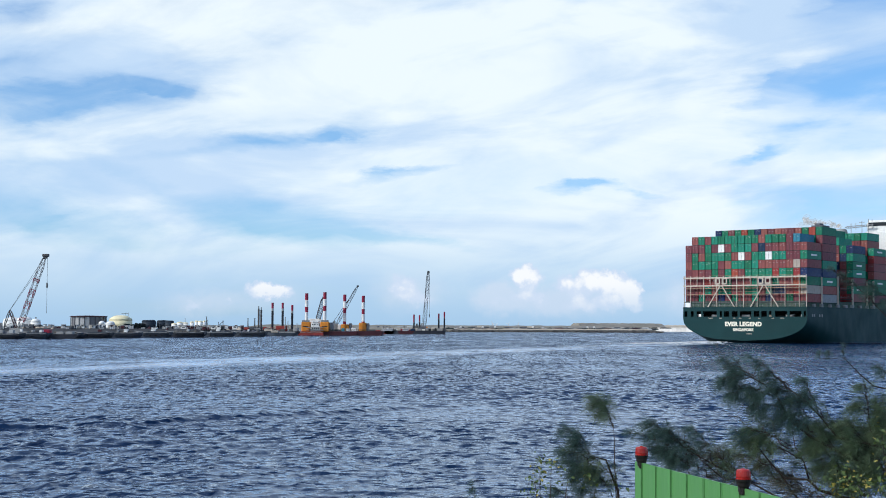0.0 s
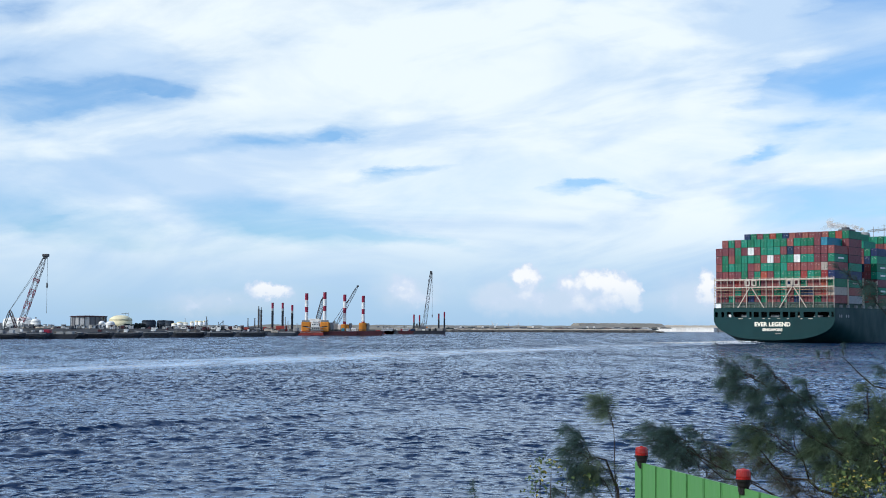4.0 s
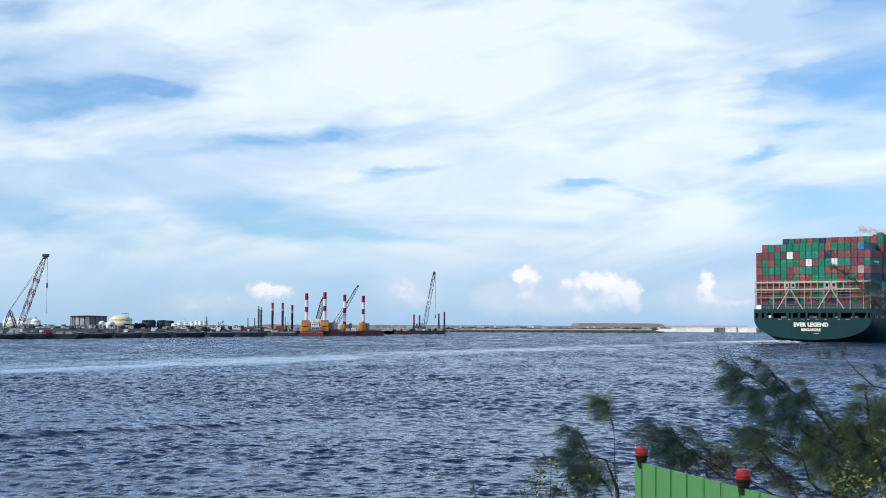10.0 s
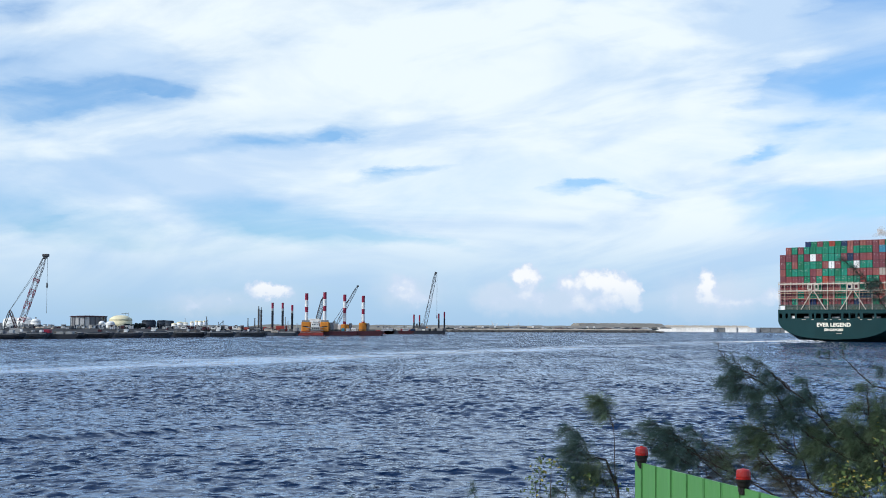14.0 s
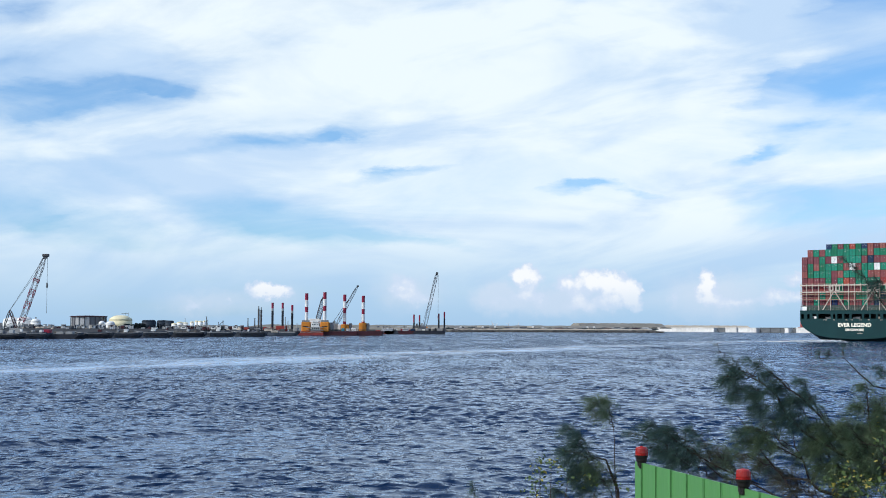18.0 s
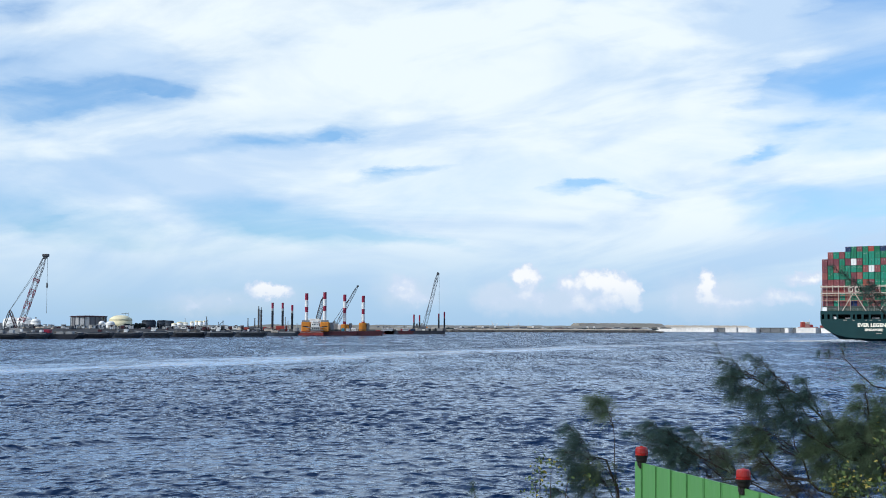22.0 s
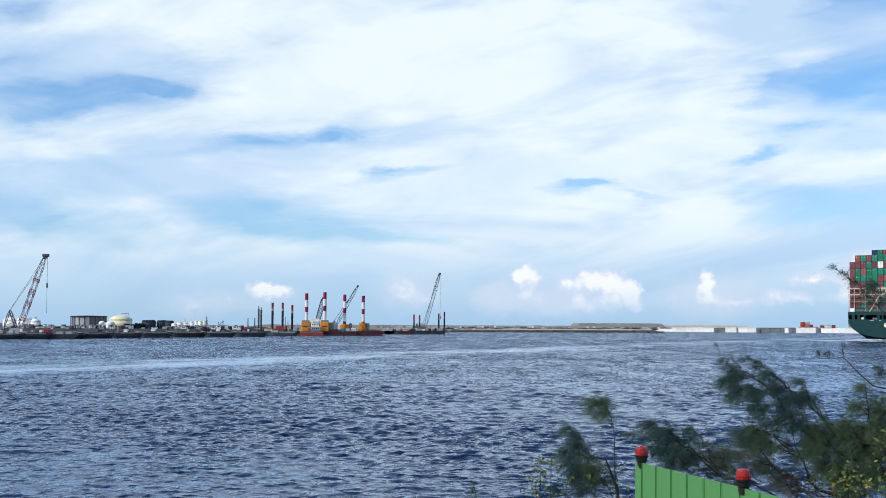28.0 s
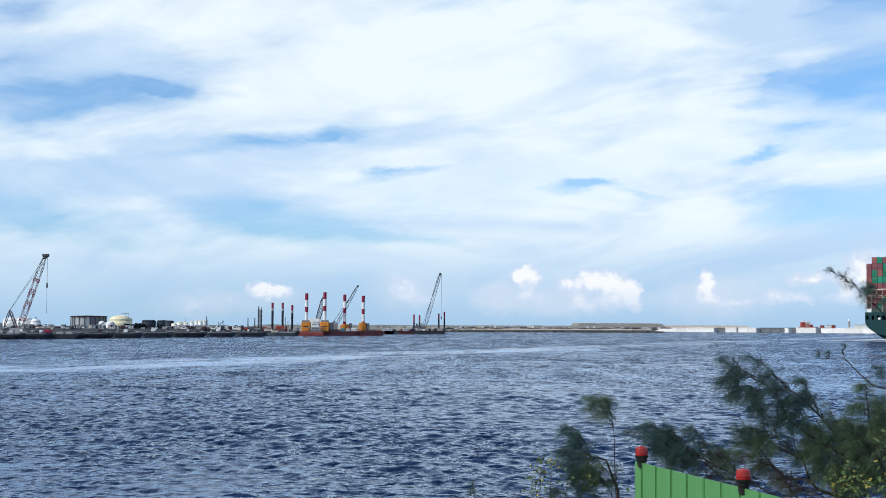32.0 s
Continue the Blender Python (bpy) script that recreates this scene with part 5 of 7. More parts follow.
def make_tanks():
    d = 800.0
    u = d / 2500
    base = 3.0
    # Three white domed tanks.
    for k, w, top in ((-770, 34, 16), (-747, 30, 17), (-724, 18, 13)):
        t = thing("storage_tank", (side(k, d), d + w * u, base), "white painted domed storage tank ashore", "tank", "white tanks")
        h = rise(top, k, d) - base
        r = w * u / 2
        part("shell", turned(bmesh.new(), [(r, 0), (r, h * 0.62)], 28), "tank_white", t, smooth=True)
        part("dome", turned(bmesh.new(), [(r * 1.01, h * 0.62), (r * 0.85, h * 0.82), (r * 0.5, h * 0.95), (0, h)], 28), "tank_white", t, smooth=True)
        part("roof_vent", turned(bmesh.new(), [(0.4, 0), (0.4, 0.8), (0, 1.0)], 10, (0, 0, h)), "steel", t)
    # The large unfinished tank with stiffened shell and wind girder.
    k0, k1 = -668, -605
    t = thing("tank_under_construction", (side((k0 + k1) / 2, d), d + 14, base), "large grey open-topped steel tank with a dark roof rim", "tank")
    r = (k1 - k0) / 2 * u
    h = rise(17.5, -636, d) - base
    for i in range(20):
        bm = bmesh.new()
        ring = [(math.cos(2 * math.pi * (i + f) / 20) * r * 0.97, math.sin(2 * math.pi * (i + f) / 20) * r * 0.97) for f in (0, 0.5, 1)]
        low, high = [[bm.verts.new((x, y, q)) for x, y in ring] for q in (0, h * 0.93)]
        for j in range(2):
            bm.faces.new((low[j], low[j + 1], high[j + 1], high[j]))
        # Right-hand plates get a darker grey that paints in the shell's shaded side.
        part("shell_plate", bm, "tank_mid" if i in (12, 16, 17, 18, 19, 0, 1) else "tank_pale", t, "weathered grey tank plate, darker grey on the shaded side")
    part("rim", turned(bmesh.new(), [(r * 1.0, h * 0.93), (r * 1.05, h * 0.95), (r * 1.05, h), (r * 0.5, h + 0.3), (0, h + 0.4)], 40), "rim_maroon", t, "dark maroon roof rim")
    for i in range(20):
        a = 2 * math.pi * i / 20
        x, y = math.cos(a) * r * 0.985, math.sin(a) * r * 0.985
        part("stiffener", box(bmesh.new(), x - 0.2, x + 0.2, y - 0.2, y + 0.2, 0, h * 0.93), "tank_dark", t)
    # Cream domed tank with a stair tower.
    k = -576
    t = thing("domed_tank", (side(k, d), d + 10, base), "cream domed gas tank with a small roof platform", "tank")
    r = 20.5 * u
    h = rise(19, k, d) - base
    part("shell", turned(bmesh.new(), [(r, 0), (r, h * 0.62)], 36), "tank_cream", t, smooth=True)
    part("dome", turned(bmesh.new(), [(r * 1.01, h * 0.62), (r * 0.93, h * 0.76), (r * 0.7, h * 0.9), (r * 0.4, h * 0.98), (0, h)], 36), "tank_cream", t, smooth=True)
    bm = bmesh.new()
    for x in (1.4, 3.0, 4.6):
        box(bm, x, x + 0.12, -1, -0.9, h * 0.94, h + 1.4)
    box(bm, 0.8, 4.8, -1.1, -0.8, h + 0.9, h + 1.1)
    part("roof_platform", bm, "steel", t)
    for k, r, top in ((-587, 8.0, 8.5), (-602, 6.0, 9.0), (-597, 4, 6)):
        t = thing("storage_tank", (side(k, d - 20), d - 20, base), "small white rounded storage tank", "tank", "white tanks")
        rr, h = r * u, rise(top, k, d) - base
        part("shell", turned(bmesh.new(), [(rr, 0), (rr, h * 0.55)], 24), "tank_white", t, smooth=True)
        part("dome", turned(bmesh.new(), [(rr, h * 0.55), (rr * 0.85, h * 0.8), (rr * 0.5, h * 0.95), (0, h)], 24), "tank_white", t, smooth=True)
    # Dark tanks with rounded shoulders.
    for k, w, top, back in ((-519, 25, 10.5, 0), (-499, 20, 10, 6), (-484, 16, 9.5, 2)):
        t = thing("dark_tank", (side(k, d), d + back, base), "dark blue-black rounded storage tank ashore", "tank", "dark tanks")
        rr, h = w * u / 2, rise(top, k, d) - base
        part("shell", turned(bmesh.new(), [(rr, 0), (rr, h * 0.80)], 32), "tank_navy", t, smooth=True)
        part("roof", turned(bmesh.new(), [(rr, h * 0.80), (rr * 0.97, h * 0.89), (rr * 0.88, h * 0.96), (rr * 0.7, h), (0, h * 1.01)], 32), "tank_navy", t, smooth=True)
        part("ring", turned(bmesh.new(), [(rr * 1.015, h * 0.42), (rr * 1.015, h * 0.46)], 32), "tank_dark", t)
    # White silos in a cluster.
    for k, w, top in ((-474, 10, 4), (-464, 11, 6.5), (-454, 9, 5.5), (-443, 7, 7), (-435, 6, 8.5), (-428, 8, 8), (-421, 5, 8.5), (-426, 6, 2.5)):
        t = thing("silo", (side(k, d - 30), d - 30, base), "white cylindrical silo in a cluster ashore", "silo", "white silos")
        rr, h = w * u / 2, rise(top, k, d) - base
        part("shell", turned(bmesh.new(), [(rr, 0), (rr, h - 0.4)], 18), "tank_white", t, smooth=True)
        part("cap", turned(bmesh.new(), [(rr * 1.04, h - 0.4), (rr * 1.04, h - 0.1), (rr * 0.4, h + 0.2), (0, h + 0.3)], 18), "tank_cream", t)
    # Long low sheds.
    for k0, k1, top, mat in ((-724, -668, -0.5, "tank_dark"), (-606, -560, -5.5, "tank_dark"), (-430, -385, -8, "tank_dark"), (-395, -345, -6.5, "tank_dark"), (-385, -350, -3.5, "tank_grey")):
        x0, x1 = side(k0, d - 35), side(k1, d - 35)
        h = rise(top, k0, d) - base
        s = thing("shed", ((x0 + x1) / 2, d - 35, base), "long low flat-roofed harbour shed", "shed", "harbour sheds")
        w = (x1 - x0) / 2
        part("wall", box(bmesh.new(), -w, w, 0, 8, 0, h - 0.3), mat, s)
        part("roof", box(bmesh.new(), -w - 0.4, w + 0.4, -0.4, 8.4, h - 0.3, h), "tank_dark", s)
    # Thin masts and lamp posts.
    for k, top, w in ((-417, 15, 0.35), (-415, 9, 0.2), (-388, 8, 0.35), (-396, 6, 0.2), (-344, 12, 0.4), (-332, 12, 0.45), (-500, 6, 0.2), (-455, 12, 0.15)):
        m = thing("mast", (side(k, d - 25), d - 25, base), "thin dark steel mast", "mast", "shore masts")
        h = rise(top, k, d) - base
        part("pole", tube(bmesh.new(), [(0, 0, 0), (0, 0, h)], [w, w * 0.6], 8), "steel", m)
        part("pole_cap", box(bmesh.new(), -w * 0.9, w * 0.9, -w * 0.9, w * 0.9, h, h + 0.3), "steel", m)
    jib = thing("mast", (side(-402, d - 25), d - 25, base), "thin slanting steel jib", "mast", "shore masts")
    part("pole", tube(bmesh.new(), [(0, 0, 0), (4, 0, rise(7, -398, d) - base)], [0.25, 0.15], 8), "steel", jib)


make_tanks()


def make_yard_clutter():
    rng = random.Random(77)
    d = 775.0
    for i in range(200):
        k = rng.uniform(-725, -345)
        if -540 < k < -468:
            k += 80
        w, h = rng.uniform(0.6, 2.3), rng.uniform(0.6, 2.2)
        name, label, mat = rng.choice((("stacked_crate", "pale stacked crate in the harbour yard", "cream"), ("site_cabin", "small white site cabin in the harbour yard", "white"), ("parked_truck", "parked yard truck seen far off", "tank_grey"),
                                       ("stacked_crate", "dark stacked crate in the harbour yard", "tank_dark"), ("steel_stack", "dark stack of steel in the harbour yard", "steel"), ("site_cabin", "small white site cabin in the harbour yard", "white"), ("steel_stack", "rusty stack of steel in the harbour yard", "maroon_hull"), ("site_cabin", "grey site cabin in the harbour yard", "tank_grey")))
        c = thing(name, (side(k, d), d - 28 + rng.uniform(0, 14), 3.0), label, name.split("_")[1], "yard clutter")
        part("body", box(bmesh.new(), -w / 2, w / 2, 0, 2.4, 0.25, h, 0.12), mat, c)
        part("lid", box(bmesh.new(), -w / 2 - 0.1, w / 2 + 0.1, -0.1, 2.5, h, h + 0.22), "tank_grey", c)
        part("skid", box(bmesh.new(), -w / 2 + 0.2, w / 2 - 0.2, 0.3, 2.1, -0.3, 0.25), "steel", c)


make_yard_clutter()


def make_quay_stores():
    """Loose stores, drums, fences and parked plant along the shore's edge behind the barges."""
    rng = random.Random(52)
    d = 742.0
    kinds = (("drum_stack", "stack of dark oil drums at the shore's edge", "tank_navy"), ("pipe_stack", "stack of pale pipes at the shore's edge", "tank_pale"), ("sand_heap", "low heap of pale sand at the shore's edge", "sand"),
             ("scrap_heap", "low rusty heap of scrap at the shore's edge", "maroon_hull"), ("site_cabin", "white site cabin at the shore's edge", "white"), ("sheet_fence", "length of grey sheet fence at the shore's edge", "grey_steel"), ("dark_heap", "low dark heap of spoil at the shore's edge", "rock"))
    k = -790.0
    while k < -345:
        name, label, mat = rng.choice(kinds)
        wide = rng.uniform(4, 13)
        w, h = wide * d / 2500, rng.uniform(0.6, 2.0)
        c = thing(name, (side(k + wide / 2, d), d + rng.uniform(0, 10), 3.2), label, name.split("_")[-1], "quay stores")
        if name in ("drum_stack", "pipe_stack"):
            for i in range(max(2, int(w / 0.9))):
                x = -w / 2 + 0.9 * i + 0.45
                part(name.split("_")[0], turned(bmesh.new(), [(0.4, -0.3), (0.4, h * rng.uniform(0.6, 1.0))], 10, (x, 0, 0)), mat, c)
        elif name.endswith("heap"):
            bm = bmesh.new()
            n = 9
            rows = [[bm.verts.new((-w / 2 + w * i / n, y, -0.4 + h * f * (math.sin(math.pi * i / n) ** 0.6 if 0 < i < n else 0) * rng.uniform(0.7, 1.0))) for i in range(n + 1)] for y, f in ((-1.6, 0.05), (-0.6, 0.8), (0.4, 1.0), (1.8, 0.05))]
            for a, b in zip(rows, rows[1:]):
                for i in range(n):
                    bm.faces.new((a[i], a[i + 1], b[i + 1], b[i]))
            part("heap", bm, mat, c)
        elif name == "sheet_fence":
            for i in range(max(2, int(w / 1.2))):
                part("sheet", box(bmesh.new(), -w / 2 + 1.2 * i, -w / 2 + 1.2 * i + 1.12, -0.03, 0.03, -0.3, h * 0.8), mat, c)
        else:
            part("cabin_body", box(bmesh.new(), -w / 2, w / 2, 0, 2.4, -0.2, h, 0.08), mat, c)
            part("cabin_roof", box(bmesh.new(), -w / 2 - 0.15, w / 2 + 0.15, -0.15, 2.55, h, h + 0.15), "tank_grey", c)
            part("cabin_window", box(bmesh.new(), -w / 4, w / 4, -0.05, 0.0, h * 0.5, h * 0.8), "glass", c)
        k += wide + rng.uniform(0, 4)


make_quay_stores()


def make_far_trees():
    d = 780.0
    for k, w, top in ((-536, 15, 5), (-545, 12, 2.5), (-557, 12, 3.5), (-530, 10, 4)):
        rng = random.Random(k)
        h = rise(top, k, d) - 3
        t = thing("tree", (side(k, d), d, 3.0), "dark green dense shoreline tree", "tree", "shoreline trees")
        part("trunk", tube(bmesh.new(), [(0, 0, 0), (0.1, 0, h * 0.35), (0.2, 0.1, h * 0.7)], [0.35, 0.28, 0.1], 7), "bark", t)
        for s in (-1, 1):
            part("limb", tube(bmesh.new(), [(0.1, 0, h * 0.35), (s * 1.2, 0.2, h * 0.6), (s * 1.8, 0.3, h * 0.75)], [0.18, 0.12, 0.05], 6), "bark", t)
        verts, faces = [], []
        r = w * d / 5000
        for _ in range(1700):
            a, b = rng.uniform(0, 6.28), math.acos(rng.uniform(-1, 1))
            q = rng.uniform(0.75, 1.0) * (1 + 0.08 * math.sin(3 * a + k) + 0.05 * math.sin(5 * b + k))
            wide = math.sin(b) ** 0.6 * r * q * 1.08
            c = Vector((math.cos(a) * wide, math.sin(a) * wide, h * 0.43 + math.copysign(abs(math.cos(b)) ** 0.7, math.cos(b)) * h * 0.5 * q))
            n = len(verts)
            for _ in range(4):
                verts.append(c + Vector((rng.uniform(-0.5, 0.5), rng.uniform(-0.5, 0.5), rng.uniform(-0.4, 0.4))))
            faces += [(n, n + 1, n + 2), (n, n + 2, n + 3), (n, n + 1, n + 3)]
        arrays("crown", verts, faces, "tree_far", t)


make_far_trees()


def make_rig_small():
    """The jack-up barge with three thin legs, and the paired piles beside it."""
    d = 745.0
    u = d / 2500
    rig = thing("jackup_barge", (side(-285, d), d, 0), "dark jack-up barge with three red-topped thin legs", "jackup barge", "jack-up rigs")
    x = lambda k: side(k + 285, d)
    z = lambda e: rise(e, -285, d)
    part("hull", barge_hull(bmesh.new(), x(-320), x(-255), -4, 12, z(-9.5), 2.5), "black_hull", rig)
    for k, top in ((-302, 41), (-284, 41), (-267, 37)):
        striped_leg(rig, x(k), 3, 0.60, -0.5, ((z(top - 14.5), "black_hull"), (z(top - 10), "tank_grey"), (z(top), "red_paint")))
        part("leg_guide", box(bmesh.new(), x(k) - 1.5, x(k) + 1.5, 1.6, 4.4, z(-9.5), z(-5.5), 0.15), "steel", rig)
    part("cabin", box(bmesh.new(), x(-314), x(-300), -3, 3, z(-9.5), z(-4), 0.15), "cream", rig, "pale deck cabin")
    part("cabin_roof", box(bmesh.new(), x(-316), x(-298), -3.4, 3.4, z(-4), z(-3.2), 0.05), "red_hull", rig)
    part("deck_house", box(bmesh.new(), x(-296), x(-276), 2, 7, z(-9.5), z(0), 0.2), "red_hull", rig, "faded red machinery house")
    part("deck_house", box(bmesh.new(), x(-264), x(-256), 0, 6, z(-9.5), z(-3), 0.2), "tank_grey", rig)
    for k, h in ((-279, 16), (-274, 9), (-258, 5)):
        part("vent_pipe", tube(bmesh.new(), [(x(k), 2, z(-6)), (x(k), 2, z(h))], [0.28, 0.2], 8), "grey_steel", rig)
    b = thing("work_boat", (side(-280, d - 22), d - 22, 0), "small dark work boat with a pale wheelhouse", "boat")
    part("hull", bow_hull(bmesh.new(), side(-32, d), side(22, d), -2, 4, z(-11.5)), "grey_hull", b)
    part("wheelhouse", box(bmesh.new(), side(-22, d), side(-10, d), -1, 2, z(-11.5), z(-7), 0.15), "cream", b)
    part("wheelhouse_window", box(bmesh.new(), side(-21, d), side(-11, d), -1.04, -0.98, z(-9), z(-8)), "glass", b)
    part("rail", box(bmesh.new(), side(-8, d), side(20, d), -1.8, -1.7, z(-11.5), z(-9.6)), "tank_grey", b)
    for k, top in ((-325.2, 35), (-320.8, 33)):
        p = thing("steel_pile", (side(k, d + 8), d + 8, -1.0), "tall dark grey steel pile standing in the water", "pile", "piles")
        h = rise(top, k, d) + 1
        part("pile_pipe", turned(bmesh.new(), [(0.50, 0), (0.50, h * 0.9), (0.28, h * 0.92), (0.22, h)], 14), "steel", p)
        part("pile_collar", turned(bmesh.new(), [(0.5, h * 0.3), (0.5, h * 0.33)], 14), "tank_dark", p)
    yard = thing("work_barge", (side(-335, d + 3), d + 3, 0), "low dark work barge with deck clutter", "barge")
    part("hull", barge_hull(bmesh.new(), side(-20, d), side(34, d), -3, 8, z(-7), 2), "black_hull", yard)
    for i, (k, w, h, mat) in enumerate(((-16, 8, 4, "red_hull"), (-6, 6, 2.5, "steel"), (3, 10, 3, "grey_steel"), (18, 5, 5, "red_hull"), (25, 6, 3, "cream"))):
        part("deck_gear", box(bmesh.new(), side(k, d), side(k + w, d), 0, 3, z(-7), z(-7 + h), 0.1), mat, yard)


make_rig_small()


def make_rig_large():
    """The large jack-up pair with banded legs, orange leg houses and a white deckhouse."""
    d = 770.0
    k0 = -200
    x = lambda k: side(k - k0, d)
    z = lambda e: rise(e, k0, d)
    rig = thing("jackup_rig", (side(k0, d), d, 0), "orange and red jack-up rig with red-and-white banded legs", "jackup rig", "jack-up rigs")
    part("hull", box(bmesh.new(), x(-253), x(-208), -9, 14, -0.8, z(-10), 0.3), "red_hull", rig, "faded orange-red bow hull")
    part("hull_side", box(bmesh.new(), x(-208.2), x(-150), -7, 16, -0.8, z(-9.6), 0.2), "maroon_hull", rig, "dark maroon hull side")
    part("hull_side", barge_hull(bmesh.new(), x(-156), x(-104), -6, 16, z(-9), 2.2), "maroon_hull", rig, "dark red-black hull side")
    part("rubbing_strake", box(bmesh.new(), x(-253) + 0.3, x(-208) - 0.3, -9.15, -8.9, z(-11.4), z(-10.8)), "cream", rig)
    for k, y, top, house in ((-239, -5, 57, (-247, -232)), (-207, -5, 59, (-214, -199))):
        t = top
        striped_leg(rig, x(k), y, 0.90, z(-8), ((z(8), "red_paint"), (z(t - 33), "white"), (z(t - 24), "red_paint"), (z(t - 12), "white"), (z(t), "red_paint")))
        part("leg_house", box(bmesh.new(), x(house[0]), x(house[1]), y - 3, y + 3, z(-10), z(7), 0.35), "orange", rig, "orange jacking house")
        part("house_window", box(bmesh.new(), x(house[0]) + 0.8, x(house[1]) - 0.8, y - 3.06, y - 2.98, z(-2), z(-0.5)), "glass", rig)
        part("house_rail", box(bmesh.new(), x(house[0]) + 0.2, x(house[1]) - 0.2, y - 2.8, y - 2.7, z(7), z(10)), "grey_steel", rig)
    # Grey block that stands for the orange house's shaded right face.
    part("leg_house", box(bmesh.new(), x(-199), x(-193), -4, 3, z(-9), z(6), 0.3), "grey_steel", rig)
    for k, y, top, house in ((-175, 8, 56, (-181, -167)), (-142, 8, 54, (-149, -136))):
        t = top
        striped_leg(rig, x(k), y, 0.88, z(-8), ((z(4), "red_paint"), (z(8), "red_paint"), (z(t - 33), "white"), (z(t - 24), "red_paint"), (z(t - 12), "white"), (z(t), "red_paint")))
        part("leg_house", box(bmesh.new(), x(house[0]), x(house[1]), y - 3, y + 3, z(-9), z(3 if k < -160 else 6), 0.3), "orange", rig, "orange jacking house")
        # Shaded right face of the house, built as a grey block.
        part("leg_house", box(bmesh.new(), x(house[1]), x(house[1] + 5), y - 2, y + 3, z(-9), z(5), 0.3), "grey_steel", rig)
    # White deckhouse with storeys and windows.
    for e0, e1, a, b in ((-10, -1, -231, -214), (-1, 4, -230, -216), (4, 8, -228, -217)):
        part("deckhouse_storey", box(bmesh.new(), x(a), x(b), -8, -1, z(e0), z(e1), 0.15), "white", rig, "white deckhouse storey")
        for i in range(4):
            w = (x(b) - x(a)) / 5
            xx = x(a) + w * (i + 0.7)
            part("deckhouse_window", box(bmesh.new(), xx, xx + w * 0.5, -8.06, -7.98, z(e0) + (z(e1) - z(e0)) * 0.45, z(e0) + (z(e1) - z(e0)) * 0.8), "glass", rig)
    for e in (-3.5, -8.0):
        part("walkway", box(bmesh.new(), x(-238), x(-208), -9.2, -8.4, z(e), z(e) + 0.35), "grey_steel", rig)
    for k, w, h, mat in ((-178, 5, 5, "c_L"), (-170, 6, 4, "white"), (-161, 8, 5, "white"), (-152, 4, 4, "cream"), (-190, 6, 3, "steel"), (-130, 12, 3, "steel"), (-118, 8, 2, "red_hull")):
        part("deck_box", box(bmesh.new(), x(k), x(k + w), -3, 1, z(-9), z(-9 + h), 0.15), mat, rig)
    bm = bmesh.new()
    for i in range(34):
        box(bm, x(-205 + 3 * i), x(-205 + 3 * i) + 0.12, -5.7, -5.6, z(-9), z(-6.2))
    box(bm, x(-205), x(-106), -5.7, -5.6, z(-6.4), z(-6.1))
    part("hull_rail", bm, "steel", rig)
    u = d / 2500
    crawler_crane("deck_crane", -222, 6, d + 2, (12 * u, 44 * u), None, "dark lattice deck crane between the rig's legs", "steel", "white", 0, 2.3, "deck cranes")
    crawler_crane("deck_crane", -190, -3, d + 12, (40 * u, 75 * u), (-2 * u, 12 * u), "grey lattice deck crane standing behind banded legs", "grey_steel", "grey_steel", 0, 1.3, "deck cranes")
    # Low boats beyond the rig.
    for k, w, h, mat in ((-118, 34, 3, "red_hull"), (-104, 26, 4, "grey_hull"), (-80, 30, 3.2, "maroon_hull")):
        dd = 900
        b = thing("work_boat", (side(k, dd), dd, 0), "small work boat moored behind the rigs", "boat", "work boats")
        zz = lambda e: rise(e, k, dd)
        part("hull", barge_hull(bmesh.new(), 0, side(w, dd), 0, 5, zz(-9), 2), mat, b)
        part("wheelhouse", box(bmesh.new(), side(w * 0.3, dd), side(w * 0.62, dd), 1, 4, zz(-9), zz(-5.4 + h * 0.3), 0.15), "tank_pale", b)
        part("wheelhouse_window", box(bmesh.new(), side(w * 0.33, dd), side(w * 0.59, dd), 0.94, 1.02, zz(-6), zz(-5)), "glass", b)
        part("boat_mast", tube(bmesh.new(), [(side(w * 0.4, dd), 2, zz(-4)), (side(w * 0.4, dd), 2, zz(2))], [0.18, 0.1], 6), "steel", b)


make_rig_large()


